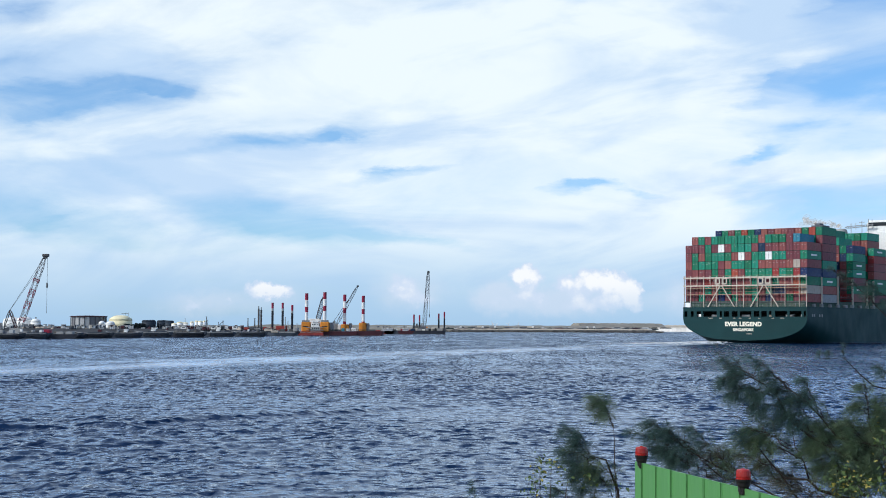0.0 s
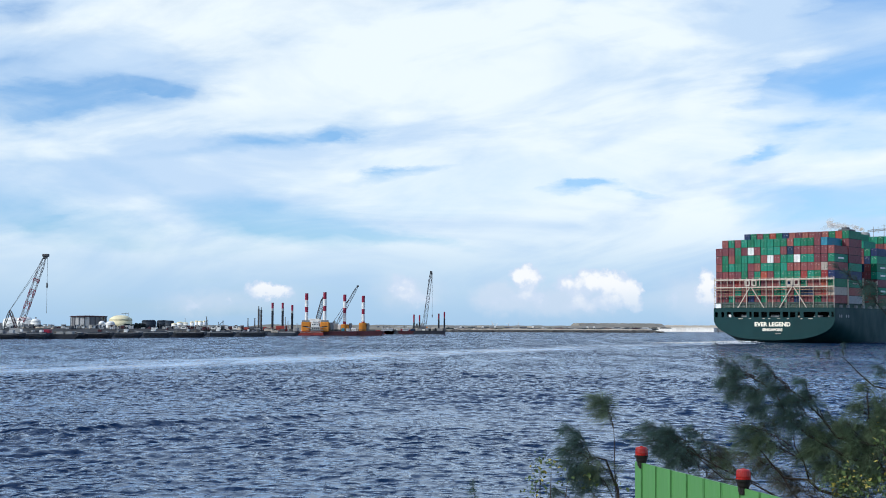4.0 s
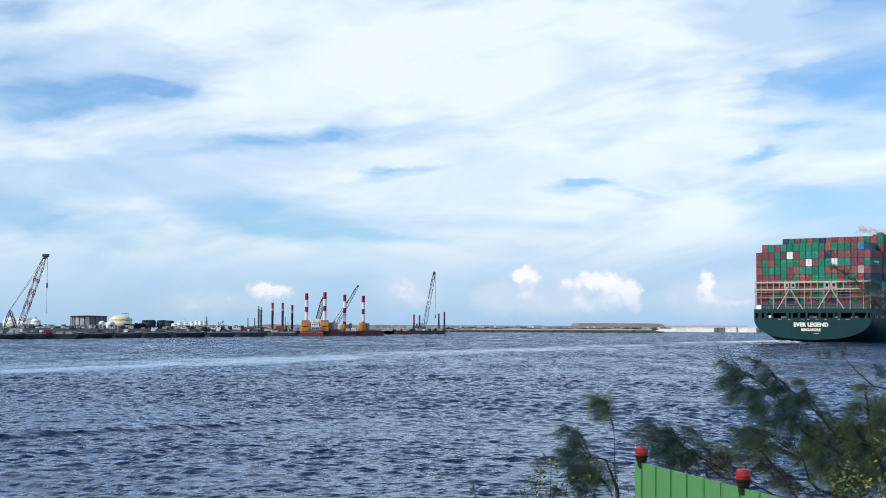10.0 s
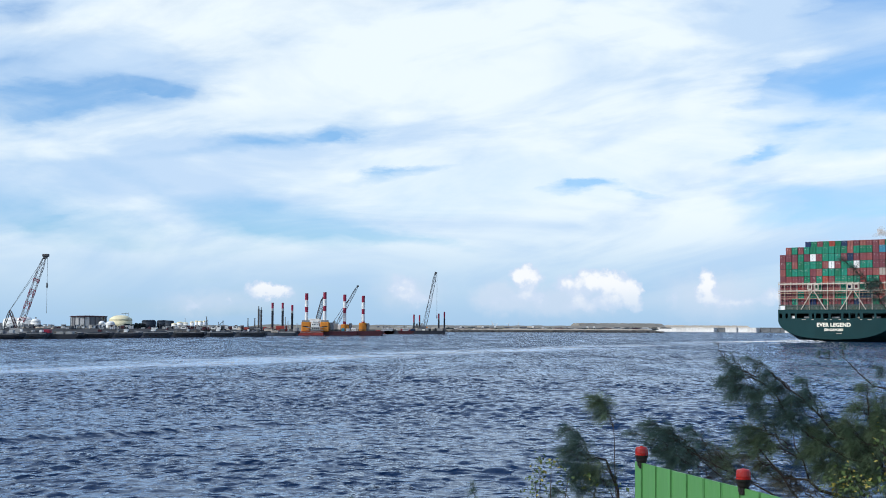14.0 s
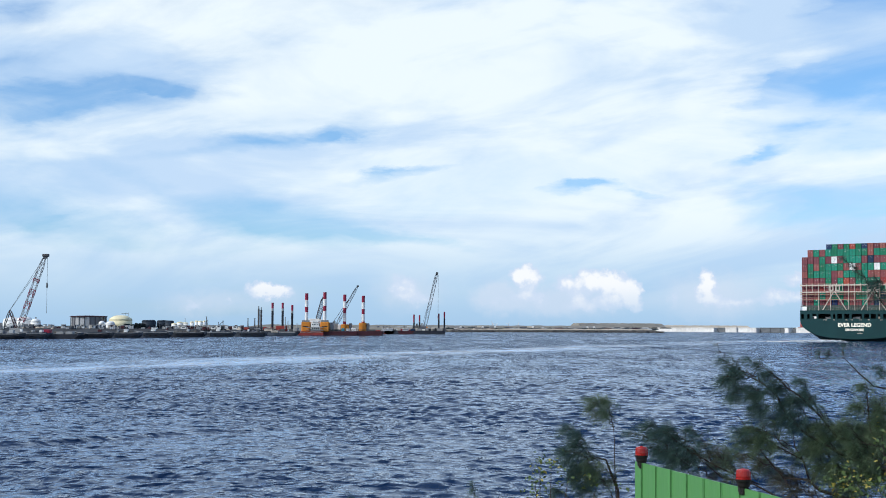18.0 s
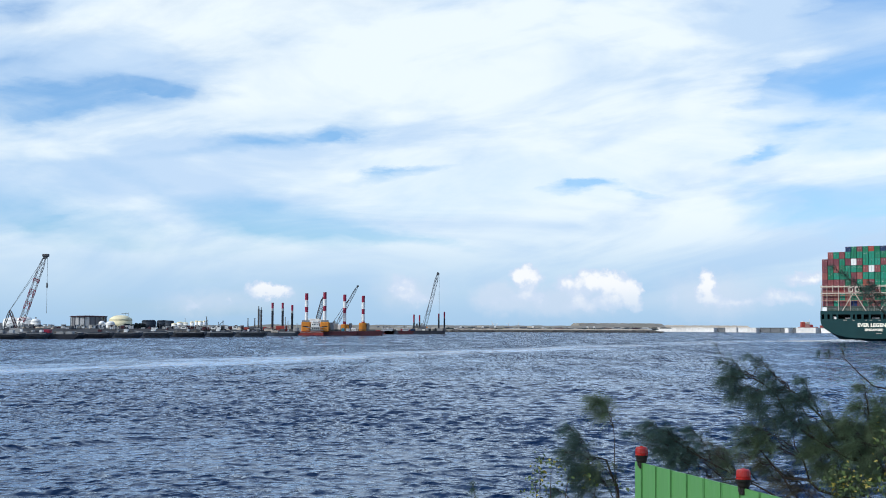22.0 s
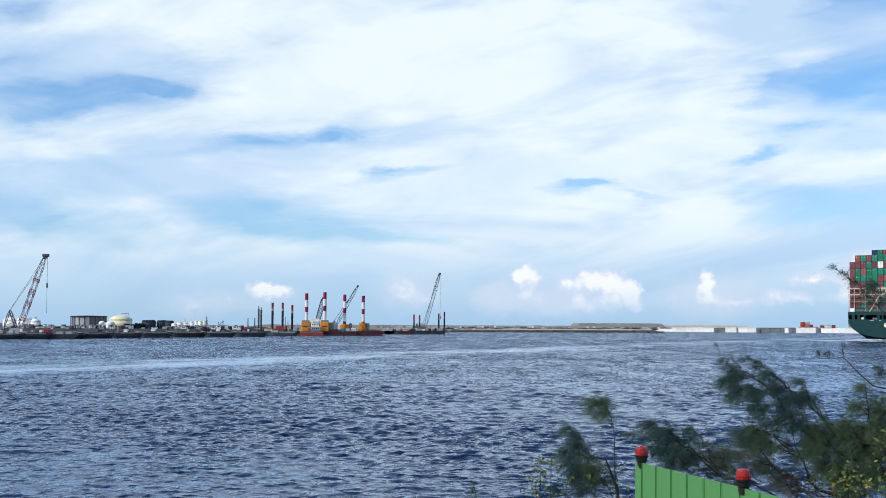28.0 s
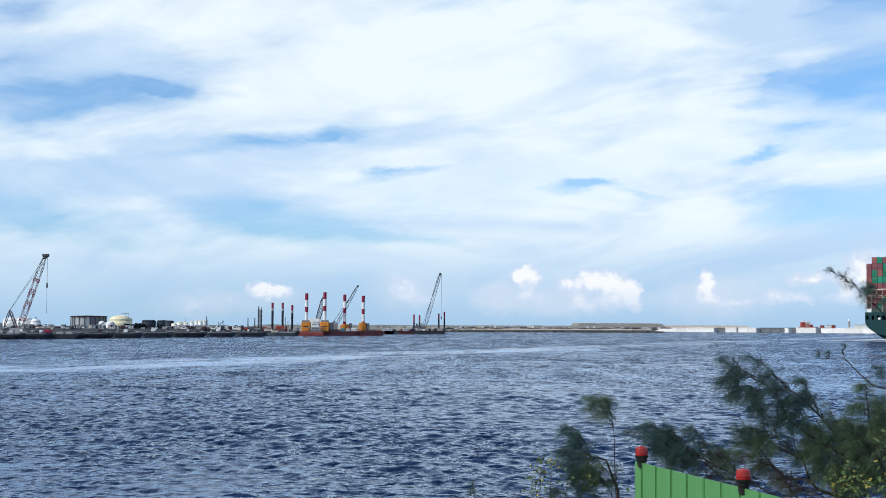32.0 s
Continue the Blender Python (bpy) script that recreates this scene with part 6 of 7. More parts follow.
def make_crane_rig():
    """The long dark crane barge with four thin red legs and the luffing crane."""
    d = 960.0
    k0 = -50
    x = lambda k: side(k - k0, d)
    z = lambda e: rise(e, k0, d)
    rig = thing("crane_rig", (side(k0, d), d, 0), "long dark jack-up crane barge with four thin red legs", "jackup barge", "jack-up rigs")
    part("hull", barge_hull(bmesh.new(), x(-106), x(6), -6, 14, z(-8.5), 2.5), "black_hull", rig)
    for k, top, low in ((-51, 20, 6), (-41, 19, 7), (-7, 22, 12), (3, 25, 14)):
        striped_leg(rig, x(k), 4, 0.56, -0.5, ((z(low), "black_hull"), (z(low + 1.2), "tank_grey"), (z(top), "red_paint")))
        part("leg_guide", box(bmesh.new(), x(k) - 1.2, x(k) + 1.2, 2.6, 5.4, z(-8.5), z(-4), 0.15), "steel", rig)
    part("pipe_stub", turned(bmesh.new(), [(0.6, 0), (0.6, z(4) - z(-8))], 10, (x(-46), 3, z(-8))), "steel", rig)
    for k, w, h, mat in ((-66, 6, 4, "white"), (-57, 9, 3, "c_B"), (-45, 8, 3.5, "tank_grey"), (-36, 5, 3, "white"), (-60, 3, 2, "red_paint"), (-26, 6, 4, "black_hull"), (-48, 3, 4.5, "cream"), (-14, 3, 5, "black_hull"), (-95, 4, 5.5, "tank_dark"), (-86, 5, 3.5, "white"), (-30, 6, 5, "tank_grey"), (-90, 8, 3, "steel"), (-100, 9, 4, "white"), (-80, 6, 5, "cream"), (-18, 8, 3, "steel"), (-10, 9, 4, "tank_grey"), (-74, 5, 3, "red_paint")):
        part("deck_box", box(bmesh.new(), x(k), x(k + w), -2, 3, z(-8.5), z(-8.5 + h), 0.15), mat, rig)
    u = d / 2500
    return crawler_crane("luffing_crane", -32, -5, d, (0.001, 101 * u), (-5 * u, 9 * u), "dark lattice-boom crane luffing slowly on a barge", "grey_steel", "tank_dark", 80 * u, 2.0)


CRANE_C, BOOM_C, HOOK_C = make_crane_rig()


def make_sea_wall():
    """Concrete caissons of the outer wall, pale ones and gaps with shade painted in."""
    d = 1420.0
    runs = ((377, 412, 1), (412, 430, 1), (430, 447, 1), (447, 463, 1), (463, 479, 1), (479, 499, 0), (499, 519, 1), (522, 538, 1), (538, 554, 1), (554, 572, 0), (572, 590, 0), (590, 603, 0), (604, 611, 2), (611, 622, 0), (624, 642, 1), (642, 659, 1),
            (659, 668, 0), (668, 690, 2), (690, 714, 2), (714, 742, 1), (742, 770, 1), (770, 800, 1))
    far_at = lambda k: 1570.0 - (k - 377) * 0.62
    for a, b, kind in runs:
        da, db = far_at(a), far_at(b)
        p, q = Vector((side(a, da), da)), Vector((side(b, db), db))
        w = (q - p).length
        turn = math.atan2(q.y - p.y, q.x - p.x)
        inward = Vector((-math.sin(turn), math.cos(turn))) * (6.0 if kind == 0 else 0.0)
        z1 = rise(-3.0 if kind != 2 else -4.0, a, da)
        c = thing("caisson", (p.x + inward.x, p.y + inward.y, 0), "pale concrete harbour wall caisson" if kind else "concrete harbour wall caisson set back, coloured dark as shade", "caisson", "sea wall caissons", rz=turn)
        # Set-back caissons take a dark concrete colour in place of shade.
        mat = "concrete" if kind else "concrete_shaded"
        part("block", box(bmesh.new(), 0.12, w - 0.12, 0, 16, -1.5, z1 - 0.7, 0.15), mat, c)
        part("cap", box(bmesh.new(), 0.05, w - 0.05, -0.3, 16.3, z1 - 0.7, z1, 0.08), mat, c)
        if kind == 1:
            for i in range(1, 3):
                part("rib", box(bmesh.new(), w * i / 3 - 0.25, w * i / 3 + 0.25, -0.15, 0.02, -1.0, z1 - 0.75), mat, c)
    sheet("ground_wall_road", (side(430, 1640), side(900, 1640), ((1637, 1.5, 0), (1637.5, 3.0, 0), (1660, 3.7, 0.4), (1700, 3.9, 0.4), (1720, -2, 0)), 50), "sand", "pale roadway on top of the harbour wall", "ground")
    # Red vessel and gear beyond the wall.
    dd = 1740.0
    v = thing("red_ship", (side(645, dd), dd, 0), "small red and white ship lying beyond the sea wall", "ship")
    z = lambda e: rise(e, 645, dd)
    part("hull", barge_hull(bmesh.new(), side(-14, dd), side(18, dd), 0, 10, z(-2.0), 3), "red_hull", v)
    for a, b, e0, e1, mat in ((-11, -4, -2, 6.5, "c_O"), (-4, 4, -2, 3.5, "red_white"), (-2, 3, 3.5, 7, "cream"), (4, 10, -2, 2.0, "c_O"), (-9, -5, 7, 8, "white"), (2, 8, 2.5, 4, "cream")):
        part("superstructure", box(bmesh.new(), side(a, dd), side(b, dd), 1, 7, z(e0), z(e1), 0.3), mat, v)
    part("ship_mast", tube(bmesh.new(), [(side(4, dd), 3, z(4)), (side(4, dd), 3, z(12.5))], [0.35, 0.2], 6), "white", v)
    for k, w, e0, e1, mat, name, label in ((668, 6, 3, 1.2, "red_hull", "site_cabin", "small red cabin on the sea wall"), (688, 6, 3, 1.6, "red_hull", "site_cabin", "small red cabin on the sea wall"),
                                           (678, 9, 2, 1.5, "white", "site_cabin", "low white cabin on the sea wall"), (728, 14, 2, 2, "white", "site_cabin", "white cabin on the sea wall"), (742, 10, 4, 3.5, "white", "site_cabin", "white cabin on the sea wall")):
        c = thing(name, (side(k, 1665), 1665, 3.6), label, "cabin", "wall cabins")
        zt = rise(e1, k, 1665) - 3.6
        part("cabin_body", box(bmesh.new(), 0, side(w, 1665), 0, 4, -0.2, zt - 0.4, 0.1), mat, c)
        part("cabin_roof", box(bmesh.new(), -0.3, side(w, 1665) + 0.3, -0.3, 4.3, zt - 0.4, zt, 0.05), "tank_grey", c)
    light = thing("light_tower", (side(718, 1665), 1665, 3.6), "slim grey and white light tower on the sea wall", "tower")
    part("tower_shaft", turned(bmesh.new(), [(1.5, 0), (1.1, rise(8.5, 718, 1665) - 3.6)], 14), "tank_grey", light)
    part("lantern", turned(bmesh.new(), [(1.3, 0), (1.3, 1.6), (0.2, 2.6), (0, 3.4)], 12, (0, 0, rise(8.5, 718, 1665) - 3.6)), "white", light)
    # Distant white turbines over the bank.
    for k, h in ((88, 4.5), (95, 3), (116, 3.5), (133, 3), (90, 2)):
        dt = 2600.0
        t = thing("wind_turbine", (side(k, dt), dt, 4), "tiny white wind turbine far beyond the bank", "turbine", "wind turbines")
        zt = rise(h, k, dt) - 4
        part("turbine_tower", turned(bmesh.new(), [(0.7, -4), (0.45, zt)], 8), "white", t)
        for i in range(3):
            a = 2.1 * i + k
            bm = bmesh.new()
            bar(bm, (0, -0.8, zt), (math.cos(a) * 4, -0.8, zt + math.sin(a) * 4), 0.5)
            part("blade", bm, "white", t)
    # Small dark figures of plant on the causeway: parked trucks and stacks.
    rng = random.Random(5)
    for k in (22, 61, 83, 150, 246, 258):
        dc = 1310.0
        t = thing("parked_truck", (side(k, dc), dc, 3.1), "small parked truck on the causeway", "truck", "causeway trucks")
        mat = rng.choice(("white", "cream", "tank_grey"))
        part("truck_body", box(bmesh.new(), 0, 4.2, 0, 2.2, 0.7, 2.5, 0.1), mat, t)
        part("truck_cab", box(bmesh.new(), 4.3, 6.0, 0, 2.2, 0.6, 2.3, 0.15), "white", t)
        for xx in (0.8, 3.2, 5.2):
            bm = bmesh.new()
            vs = bmesh.ops.create_cone(bm, cap_ends=True, segments=12, radius1=0.5, radius2=0.5, depth=0.35)["verts"]
            bmesh.ops.rotate(bm, verts=vs, matrix=Matrix.Rotation(math.pi / 2, 3, "X"))
            bmesh.ops.translate(bm, verts=vs, vec=(xx, 0.1, 0.5))
            part("wheel", bm, "black", t)


make_sea_wall()


# ---- foreground: fence, lamps and trees ----
FENCE_TOP = 4.292
FENCE_A, FENCE_B = Vector((1.60, 11.72)), Vector((3.46, 4.3))


def make_fence():
    way = (FENCE_B - FENCE_A)
    length = way.length
    way.normalize()
    turn = math.atan2(way.y, way.x)
    f = thing("hoarding_fence", (FENCE_A.x, FENCE_A.y, 0), "bright green ribbed sheet-steel hoarding fence", "fence", rz=turn)
    low = 2.2
    step = 0.298
    x = 0.135
    part("end_strip", box(bmesh.new(), 0, x - 0.007, -0.012, 0.012, low, FENCE_TOP), "fence_green", f)
    bm = bmesh.new()
    box(bm, 0.007, step - 0.007, -0.006, 0.006, low, FENCE_TOP)
    for e in (0.007, step - 0.017):
        box(bm, e, e + 0.010, -0.011, 0.0, low, FENCE_TOP)
    me = bpy.data.meshes.new("panel")
    bm.to_mesh(me)
    bm.free()
    me.materials.append(M["fence_green"])
    bm = box(bmesh.new(), -0.007, 0.007, 0.0, 0.03, low, FENCE_TOP - 0.004)
    seam = bpy.data.meshes.new("seam")
    bm.to_mesh(seam)
    bm.free()
    seam.materials.append(M["fence_seam"])
    while x < length:
        share("seam", seam, f, (x, 0, 0))
        share("panel", me, f, (x, 0, 0))
        x += step
    for z in (2.5, 3.95):
        part("rail", box(bmesh.new(), 0.0, length, 0.032, 0.075, z, z + 0.045), "fence_seam", f)
    for i in range(5):
        part("post", box(bmesh.new(), 0.13 + 1.79 * i, 0.18 + 1.79 * i, 0.076, 0.126, low - 0.3, FENCE_TOP - 0.05), "fence_seam", f)
    return way


def make_lamps(way):
    nrm = Vector((way.y, -way.x))
    for i in range(4):
        p = FENCE_A + way * (0.115, 1.965, 3.77, 5.55)[i]
        lamp = thing("warning_lamp", (p.x, p.y, FENCE_TOP), "red barricade warning lamp with a black base clipped on the fence", "lamp", "warning lamps", rz=0.3 * i)
        z = 0.02
        part("bracket", box(bmesh.new(), -0.026, 0.026, -0.03, 0.03, -0.045, z, 0.008), "black", lamp)
        part("bracket_clip", box(bmesh.new(), -0.034, 0.034, -0.02, 0.02, -0.028, z - 0.008, 0.005), "black", lamp)
        part("clip_screw", box(bmesh.new(), 0.010, 0.022, -0.036, -0.028, -0.062, -0.02, 0.003), "black", lamp)
        part("base", turned(bmesh.new(), [(0.0, z - 0.012), (0.038, z - 0.012), (0.044, z - 0.004), (0.047, z + 0.018), (0.054, z + 0.026), (0.056, z + 0.042), (0.0, z + 0.042)], 20), "black", lamp, "black plastic base with a lip")
        part("lens_ring", turned(bmesh.new(), [(0.053, z + 0.042), (0.0535, z + 0.048), (0.051, z + 0.051), (0, z + 0.051)], 20), "lens", lamp)
        bm = bmesh.new()
        turned(bm, [(0.0505, z + 0.050), (0.0495, z + 0.066), (0.0470, z + 0.096), (0.0445, z + 0.105), (0.036, z + 0.110), (0.0, z + 0.112)], 24)
        part("lens", bm, "lens", lamp, "translucent red plastic lens", smooth=True)
        for j in range(16):
            a = 2 * math.pi * j / 16
            bm = bmesh.new()
            bar(bm, (0.0493 * math.cos(a), 0.0493 * math.sin(a), z + 0.056), (0.0468 * math.cos(a), 0.0468 * math.sin(a), z + 0.097), 0.0045)
            part("lens_rib", bm, "lens", lamp)
        part("cap_button", turned(bmesh.new(), [(0.014, z + 0.110), (0.013, z + 0.115), (0, z + 0.117)], 12), "lens", lamp)


make_lamps(make_fence())

WIND = Vector((-1.0, 0.1, -0.12)).normalized()


def curve(a, b, sag, n=10, rng=None, wobble=0.0):
    """A bent twig from a to b that bows by sag upwards at its middle."""
    pts = []
    for i in range(n + 1):
        t = i / n
        p = a.lerp(b, t) + Vector((0, 0, sag * 4 * t * (1 - t)))
        if rng and 0 < i < n:
            p += Vector((rng.gauss(0, wobble), rng.gauss(0, wobble), rng.gauss(0, wobble)))
        pts.append(p)
    return pts


def needle_tuft(verts, faces, at, way, count, length, rng, fan=0.8, width=0.0009, wind=0.25):
    """A tuft of long thin needles that start along way and are bent over by their weight and the wind."""
    pull = WIND * wind + Vector((0, 0, -0.5))
    for _ in range(count):
        d = (way + Vector((rng.gauss(0, fan), rng.gauss(0, fan), rng.gauss(0, fan)))).normalized()
        l = length * rng.uniform(0.45, 1.2)
        s = d.cross(Vector((rng.gauss(0, 1), rng.gauss(0, 1), rng.gauss(0, 1)))).normalized() * width * rng.uniform(0.6, 1.2)
        o = at + Vector((rng.gauss(0, 0.012), rng.gauss(0, 0.012), rng.gauss(0, 0.012)))
        p, q, tip = [o + d * (l * t) + pull * (l * t * t) for t in (0.35, 0.7, 1.0)]
        n = len(verts)
        verts += [o, p - s, p + s, q - s * 0.8, q + s * 0.8, tip]
        faces += [(n, n + 1, n + 2), (n + 1, n + 3, n + 4, n + 2), (n + 3, n + 5, n + 4)]


def spray(tree, base, tip, sag, reach, twigs, count, length, seed, mat="needle", fan=0.5, name="foliage_spray", wind=0.2, start=0.25, thick=0.006, label=""):
    """A branch that bears side twigs with drooping tufts of needles. It is its own mesh, with its twig under it; its origin is at its base."""
    rng = random.Random(seed)
    a, b = Vector((0, 0, 0)), tip - base
    main = curve(a, b, sag, 12, rng, min(0.012, 0.03 * b.length))
    tw = bmesh.new()
    tube(tw, main, [thick * (1 - 0.75 * i / 12) for i in range(13)], 6)
    verts, faces = [], []
    way0 = b.normalized()
    for i in range(twigs):
        t = start + (1 - start) * (i + rng.random()) / twigs
        j = min(11, int(t * 12))
        p = main[j].lerp(main[j + 1], t * 12 - j)
        way = (main[j + 1] - main[j]).normalized()
        out = (way * rng.uniform(0.5, 1.1) + Vector((rng.gauss(0, 0.5), rng.gauss(0, 0.6), rng.gauss(-0.1, 0.45))) + WIND * 0.2).normalized()
        q = p + out * reach * rng.uniform(0.35, 1.15) * (1.15 - 0.6 * t)
        side_twig = curve(p, q, rng.uniform(-0.02, 0.04), 4)
        tube(tw, side_twig, [0.0030, 0.0026, 0.0022, 0.0018, 0.0013], 4)
        for k, share_of in ((1, 0.12), (2, 0.22), (3, 0.32), (4, 0.42)):
            needle_tuft(verts, faces, side_twig[k], out, int(count * share_of), length * rng.uniform(0.7, 1.0), rng, fan, wind=wind)
    needle_tuft(verts, faces, main[-1], way0, int(count * 0.6), length, rng, 0.25, wind=wind)
    needle_tuft(verts, faces, main[-3], way0, int(count * 0.5), length, rng, 0.35, wind=wind)
    ob = arrays(name, [tuple(v) for v in verts], faces, mat, tree, label)
    ob.location = base - tree.location
    part("twig", tw, "bark", ob)
    return ob


SWAYING = []


def make_casuarina():
    d = 14.0
    root = Vector((side(1000, d), d + 0.6, 2.35))
    tree = thing("casuarina_tree", root, "dark green casuarina tree with wispy wind-blown needle sprays", "tree")
    S = lambda k, e, dd=d: spot(k, e, dd)
    trunk = [root, root + Vector((-0.1, 0, 1.2)), root + Vector((-0.05, 0.1, 2.6)), root + Vector((0.1, 0.1, 4.2)), root + Vector((0.2, 0.1, 6.0))]
    part("trunk", tube(bmesh.new(), [p - root for p in trunk], [0.14, 0.12, 0.10, 0.07, 0.03], 12), "bark", tree, smooth=True)

    def limb(points, r0, r1):
        n = len(points) - 1
        bm = bmesh.new()
        tube(bm, [p - root for p in points], [r0 + (r1 - r0) * i / n for i in range(n + 1)], 8)
        return part("limb", bm, "bark", tree, smooth=True)

    # Limbs that reach out over the bank from the trunk.
    limb([trunk[1], S(831, -270), S(713, -231), S(646, -193), S(610, -164), S(590, -124), S(565, -101), S(533, -85)], 0.02, 0.005)
    limb([trunk[1], S(812, -221), S(695, -196), S(664, -157), S(634, -127), S(609, -110), S(580, -83)], 0.017, 0.004)
    limb([trunk[0] + Vector((0, 0, 0.7)), S(771, -320), S(662, -288), S(643, -270), S(601, -267), S(574, -236), S(554, -211)], 0.02, 0.006)
    limb([S(645, -272), S(635, -236), S(608, -221), S(584, -209)], 0.01, 0.004)
    limb([S(633, -233), S(620, -211), S(618, -193)], 0.008, 0.004)
    limb([S(601, -267), S(613, -290), S(642, -320)], 0.01, 0.008)
    limb([S(586, -209), S(559, -188), S(533, -176), S(522, -160), S(504, -158)], 0.006, 0.0025)
    limb([trunk[0] + Vector((0, 0, 0.5)), S(711, -349), S(598, -305), S(534, -270), S(484, -247), S(441, -223), S(397, -193)], 0.012, 0.004)
    limb([S(544, -272), S(494, -268), S(464, -243), S(450, -231)], 0.008, 0.003)
    limb([S(558, -278), S(514, -261), S(479, -221)], 0.007, 0.003)
    limb([trunk[1], S(812, -251), S(772, -221), S(753, -182), S(748, -122)], 0.014, 0.004)
    limb([trunk[1] + Vector((0, 0, 0.5)), S(853, -127), S(789, -112), S(760, -106), S(734, -83), S(713, -61), S(705, -55)], 0.010, 0.003)
    limb([trunk[2], S(858, -70), S(799, -30), S(789, -15)], 0.04, 0.012)

    def put(base, tip, sag, reach, twigs, count, length, label="", sway=1.0, **kw):
        ob = spray(tree, base, tip, sag, reach, twigs, count, length, len(SWAYING) * 17 + 5, label=label, **kw)
        SWAYING.append((ob, sway))

    # The windward sprays over the water.
    put(S(507, -71), S(478, -28), 0.0, 0.05, 5, 14, 0.057, thick=0.0025)
    put(S(560, -100), S(497, -63), 0.03, 0.13, 17, 71, 0.115)
    put(S(567, -104), S(499, -90), 0.05, 0.16, 20, 71, 0.139)
    put(S(560, -112), S(511, -122), 0.05, 0.14, 15, 71, 0.131)
    put(S(588, -128), S(547, -122), 0.04, 0.15, 17, 83, 0.139)
    put(S(598, -144), S(552, -144), 0.03, 0.11, 12, 71, 0.107)
    put(S(609, -110), S(541, -56), 0.03, 0.1, 16, 57, 0.098)
    put(S(612, -112), S(567, -87), 0.04, 0.13, 14, 62, 0.123)
    put(S(634, -127), S(589, -112), 0.04, 0.14, 15, 71, 0.123)
    put(S(672, -162), S(628, -94), 0.02, 0.13, 15, 71, 0.107)
    put(S(669, -160), S(606, -130), 0.05, 0.18, 22, 83, 0.139)
    put(S(666, -170), S(612, -160), 0.04, 0.17, 18, 71, 0.139)
    put(S(662, -152), S(639, -122), 0.04, 0.12, 12, 71, 0.115)
    put(S(654, -187), S(598, -164), 0.04, 0.17, 17, 71, 0.139)
    # Rounded clumps lower down.
    put(S(614, -211), S(518, -184), 0.04, 0.15, 16, 62, 0.123)
    put(S(609, -216), S(544, -180), 0.04, 0.18, 22, 71, 0.139, mat="needle_olive")
    put(S(623, -233), S(556, -203), 0.03, 0.18, 20, 71, 0.139, mat="needle_olive")
    put(S(579, -226), S(516, -205), 0.03, 0.14, 14, 55, 0.123, mat="needle_olive")
    put(S(598, -261), S(532, -226), 0.02, 0.15, 12, 41, 0.115, mat="needle_dry")
    # The upright shoot near the trunk.
    put(S(749, -170), S(747, -102), 0.0, 0.13, 18, 71, 0.115, mat="needle_olive")
    put(S(753, -164), S(728, -144), 0.03, 0.13, 12, 62, 0.115, mat="needle_olive")
    put(S(758, -157), S(777, -134), 0.03, 0.12, 12, 62, 0.115, mat="needle_olive")
    # Olive mass on the far side of the fence.
    put(S(762, -270), S(682, -164), 0.03, 0.24, 28, 98, 0.139, mat="needle_olive")
    put(S(780, -261), S(715, -170), 0.03, 0.24, 28, 98, 0.139, mat="needle_olive")
    put(S(722, -261), S(658, -182), 0.03, 0.24, 28, 98, 0.139, mat="needle_olive")
    put(S(802, -221), S(765, -174), 0.03, 0.24, 28, 98, 0.139, mat="needle_olive")
    put(S(801, -280), S(725, -211), 0.03, 0.24, 28, 98, 0.139, mat="needle_olive")
    put(S(703, -251), S(649, -213), 0.03, 0.24, 28, 98, 0.139, mat="needle_olive")
    put(S(742, -300), S(669, -243), 0.03, 0.24, 28, 98, 0.139, mat="needle_olive")
    put(S(812, -201), S(775, -152), 0.03, 0.24, 28, 98, 0.139, mat="needle_olive")
    put(S(811, -300), S(757, -241), 0.03, 0.24, 28, 98, 0.139, mat="needle_olive")
    put(S(771, -320), S(702, -270), 0.03, 0.24, 28, 98, 0.139, mat="needle_olive")
    put(S(795, -307, 14.4), S(697, -248, 14.4), 0.03, 0.26, 28, 94, 0.139, fan=0.6, mat="needle_olive")
    put(S(826, -248, 14.4), S(757, -213, 14.4), 0.03, 0.26, 28, 94, 0.139, fan=0.6, mat="needle_olive")
    put(S(795, -280, 14.4), S(732, -221, 14.4), 0.03, 0.26, 28, 94, 0.139, fan=0.6, mat="needle_olive")
    put(S(816, -198, 14.4), S(757, -187, 14.4), 0.03, 0.26, 28, 94, 0.139, fan=0.6, mat="needle_olive")
    put(S(762, -251, 14.4), S(693, -196, 14.4), 0.03, 0.26, 28, 94, 0.139, fan=0.6, mat="needle_olive")
    put(S(802, -251, 14.4), S(743, -182, 14.4), 0.03, 0.26, 28, 94, 0.139, fan=0.6, mat="needle_olive")
    put(S(652, -302), S(585, -270), 0.02, 0.18, 14, 46, 0.115, mat="needle_dry")
    put(S(692, -310), S(615, -282), 0.02, 0.2, 16, 51, 0.123, mat="needle_dry")
    # Low sprays that reach left behind the hoarding.
    put(S(441, -227), S(365, -174), 0.03, 0.17, 21, 80, 0.139)
    put(S(454, -233), S(403, -186), 0.03, 0.17, 20, 80, 0.139)
    put(S(482, -249), S(441, -182), 0.03, 0.15, 17, 71, 0.131)
    put(S(509, -259), S(472, -211), 0.02, 0.15, 12, 46, 0.115, mat="needle_dry")
    put(S(436, -249), S(381, -217), 0.03, 0.17, 18, 78, 0.131)
    put(S(474, -266), S(415, -233), 0.03, 0.17, 18, 71, 0.131)
    put(S(534, -270), S(489, -236), 0.03, 0.17, 13, 46, 0.115, mat="needle_olive")
    put(S(397, -211), S(325, -190), 0.03, 0.09, 10, 41, 0.098)
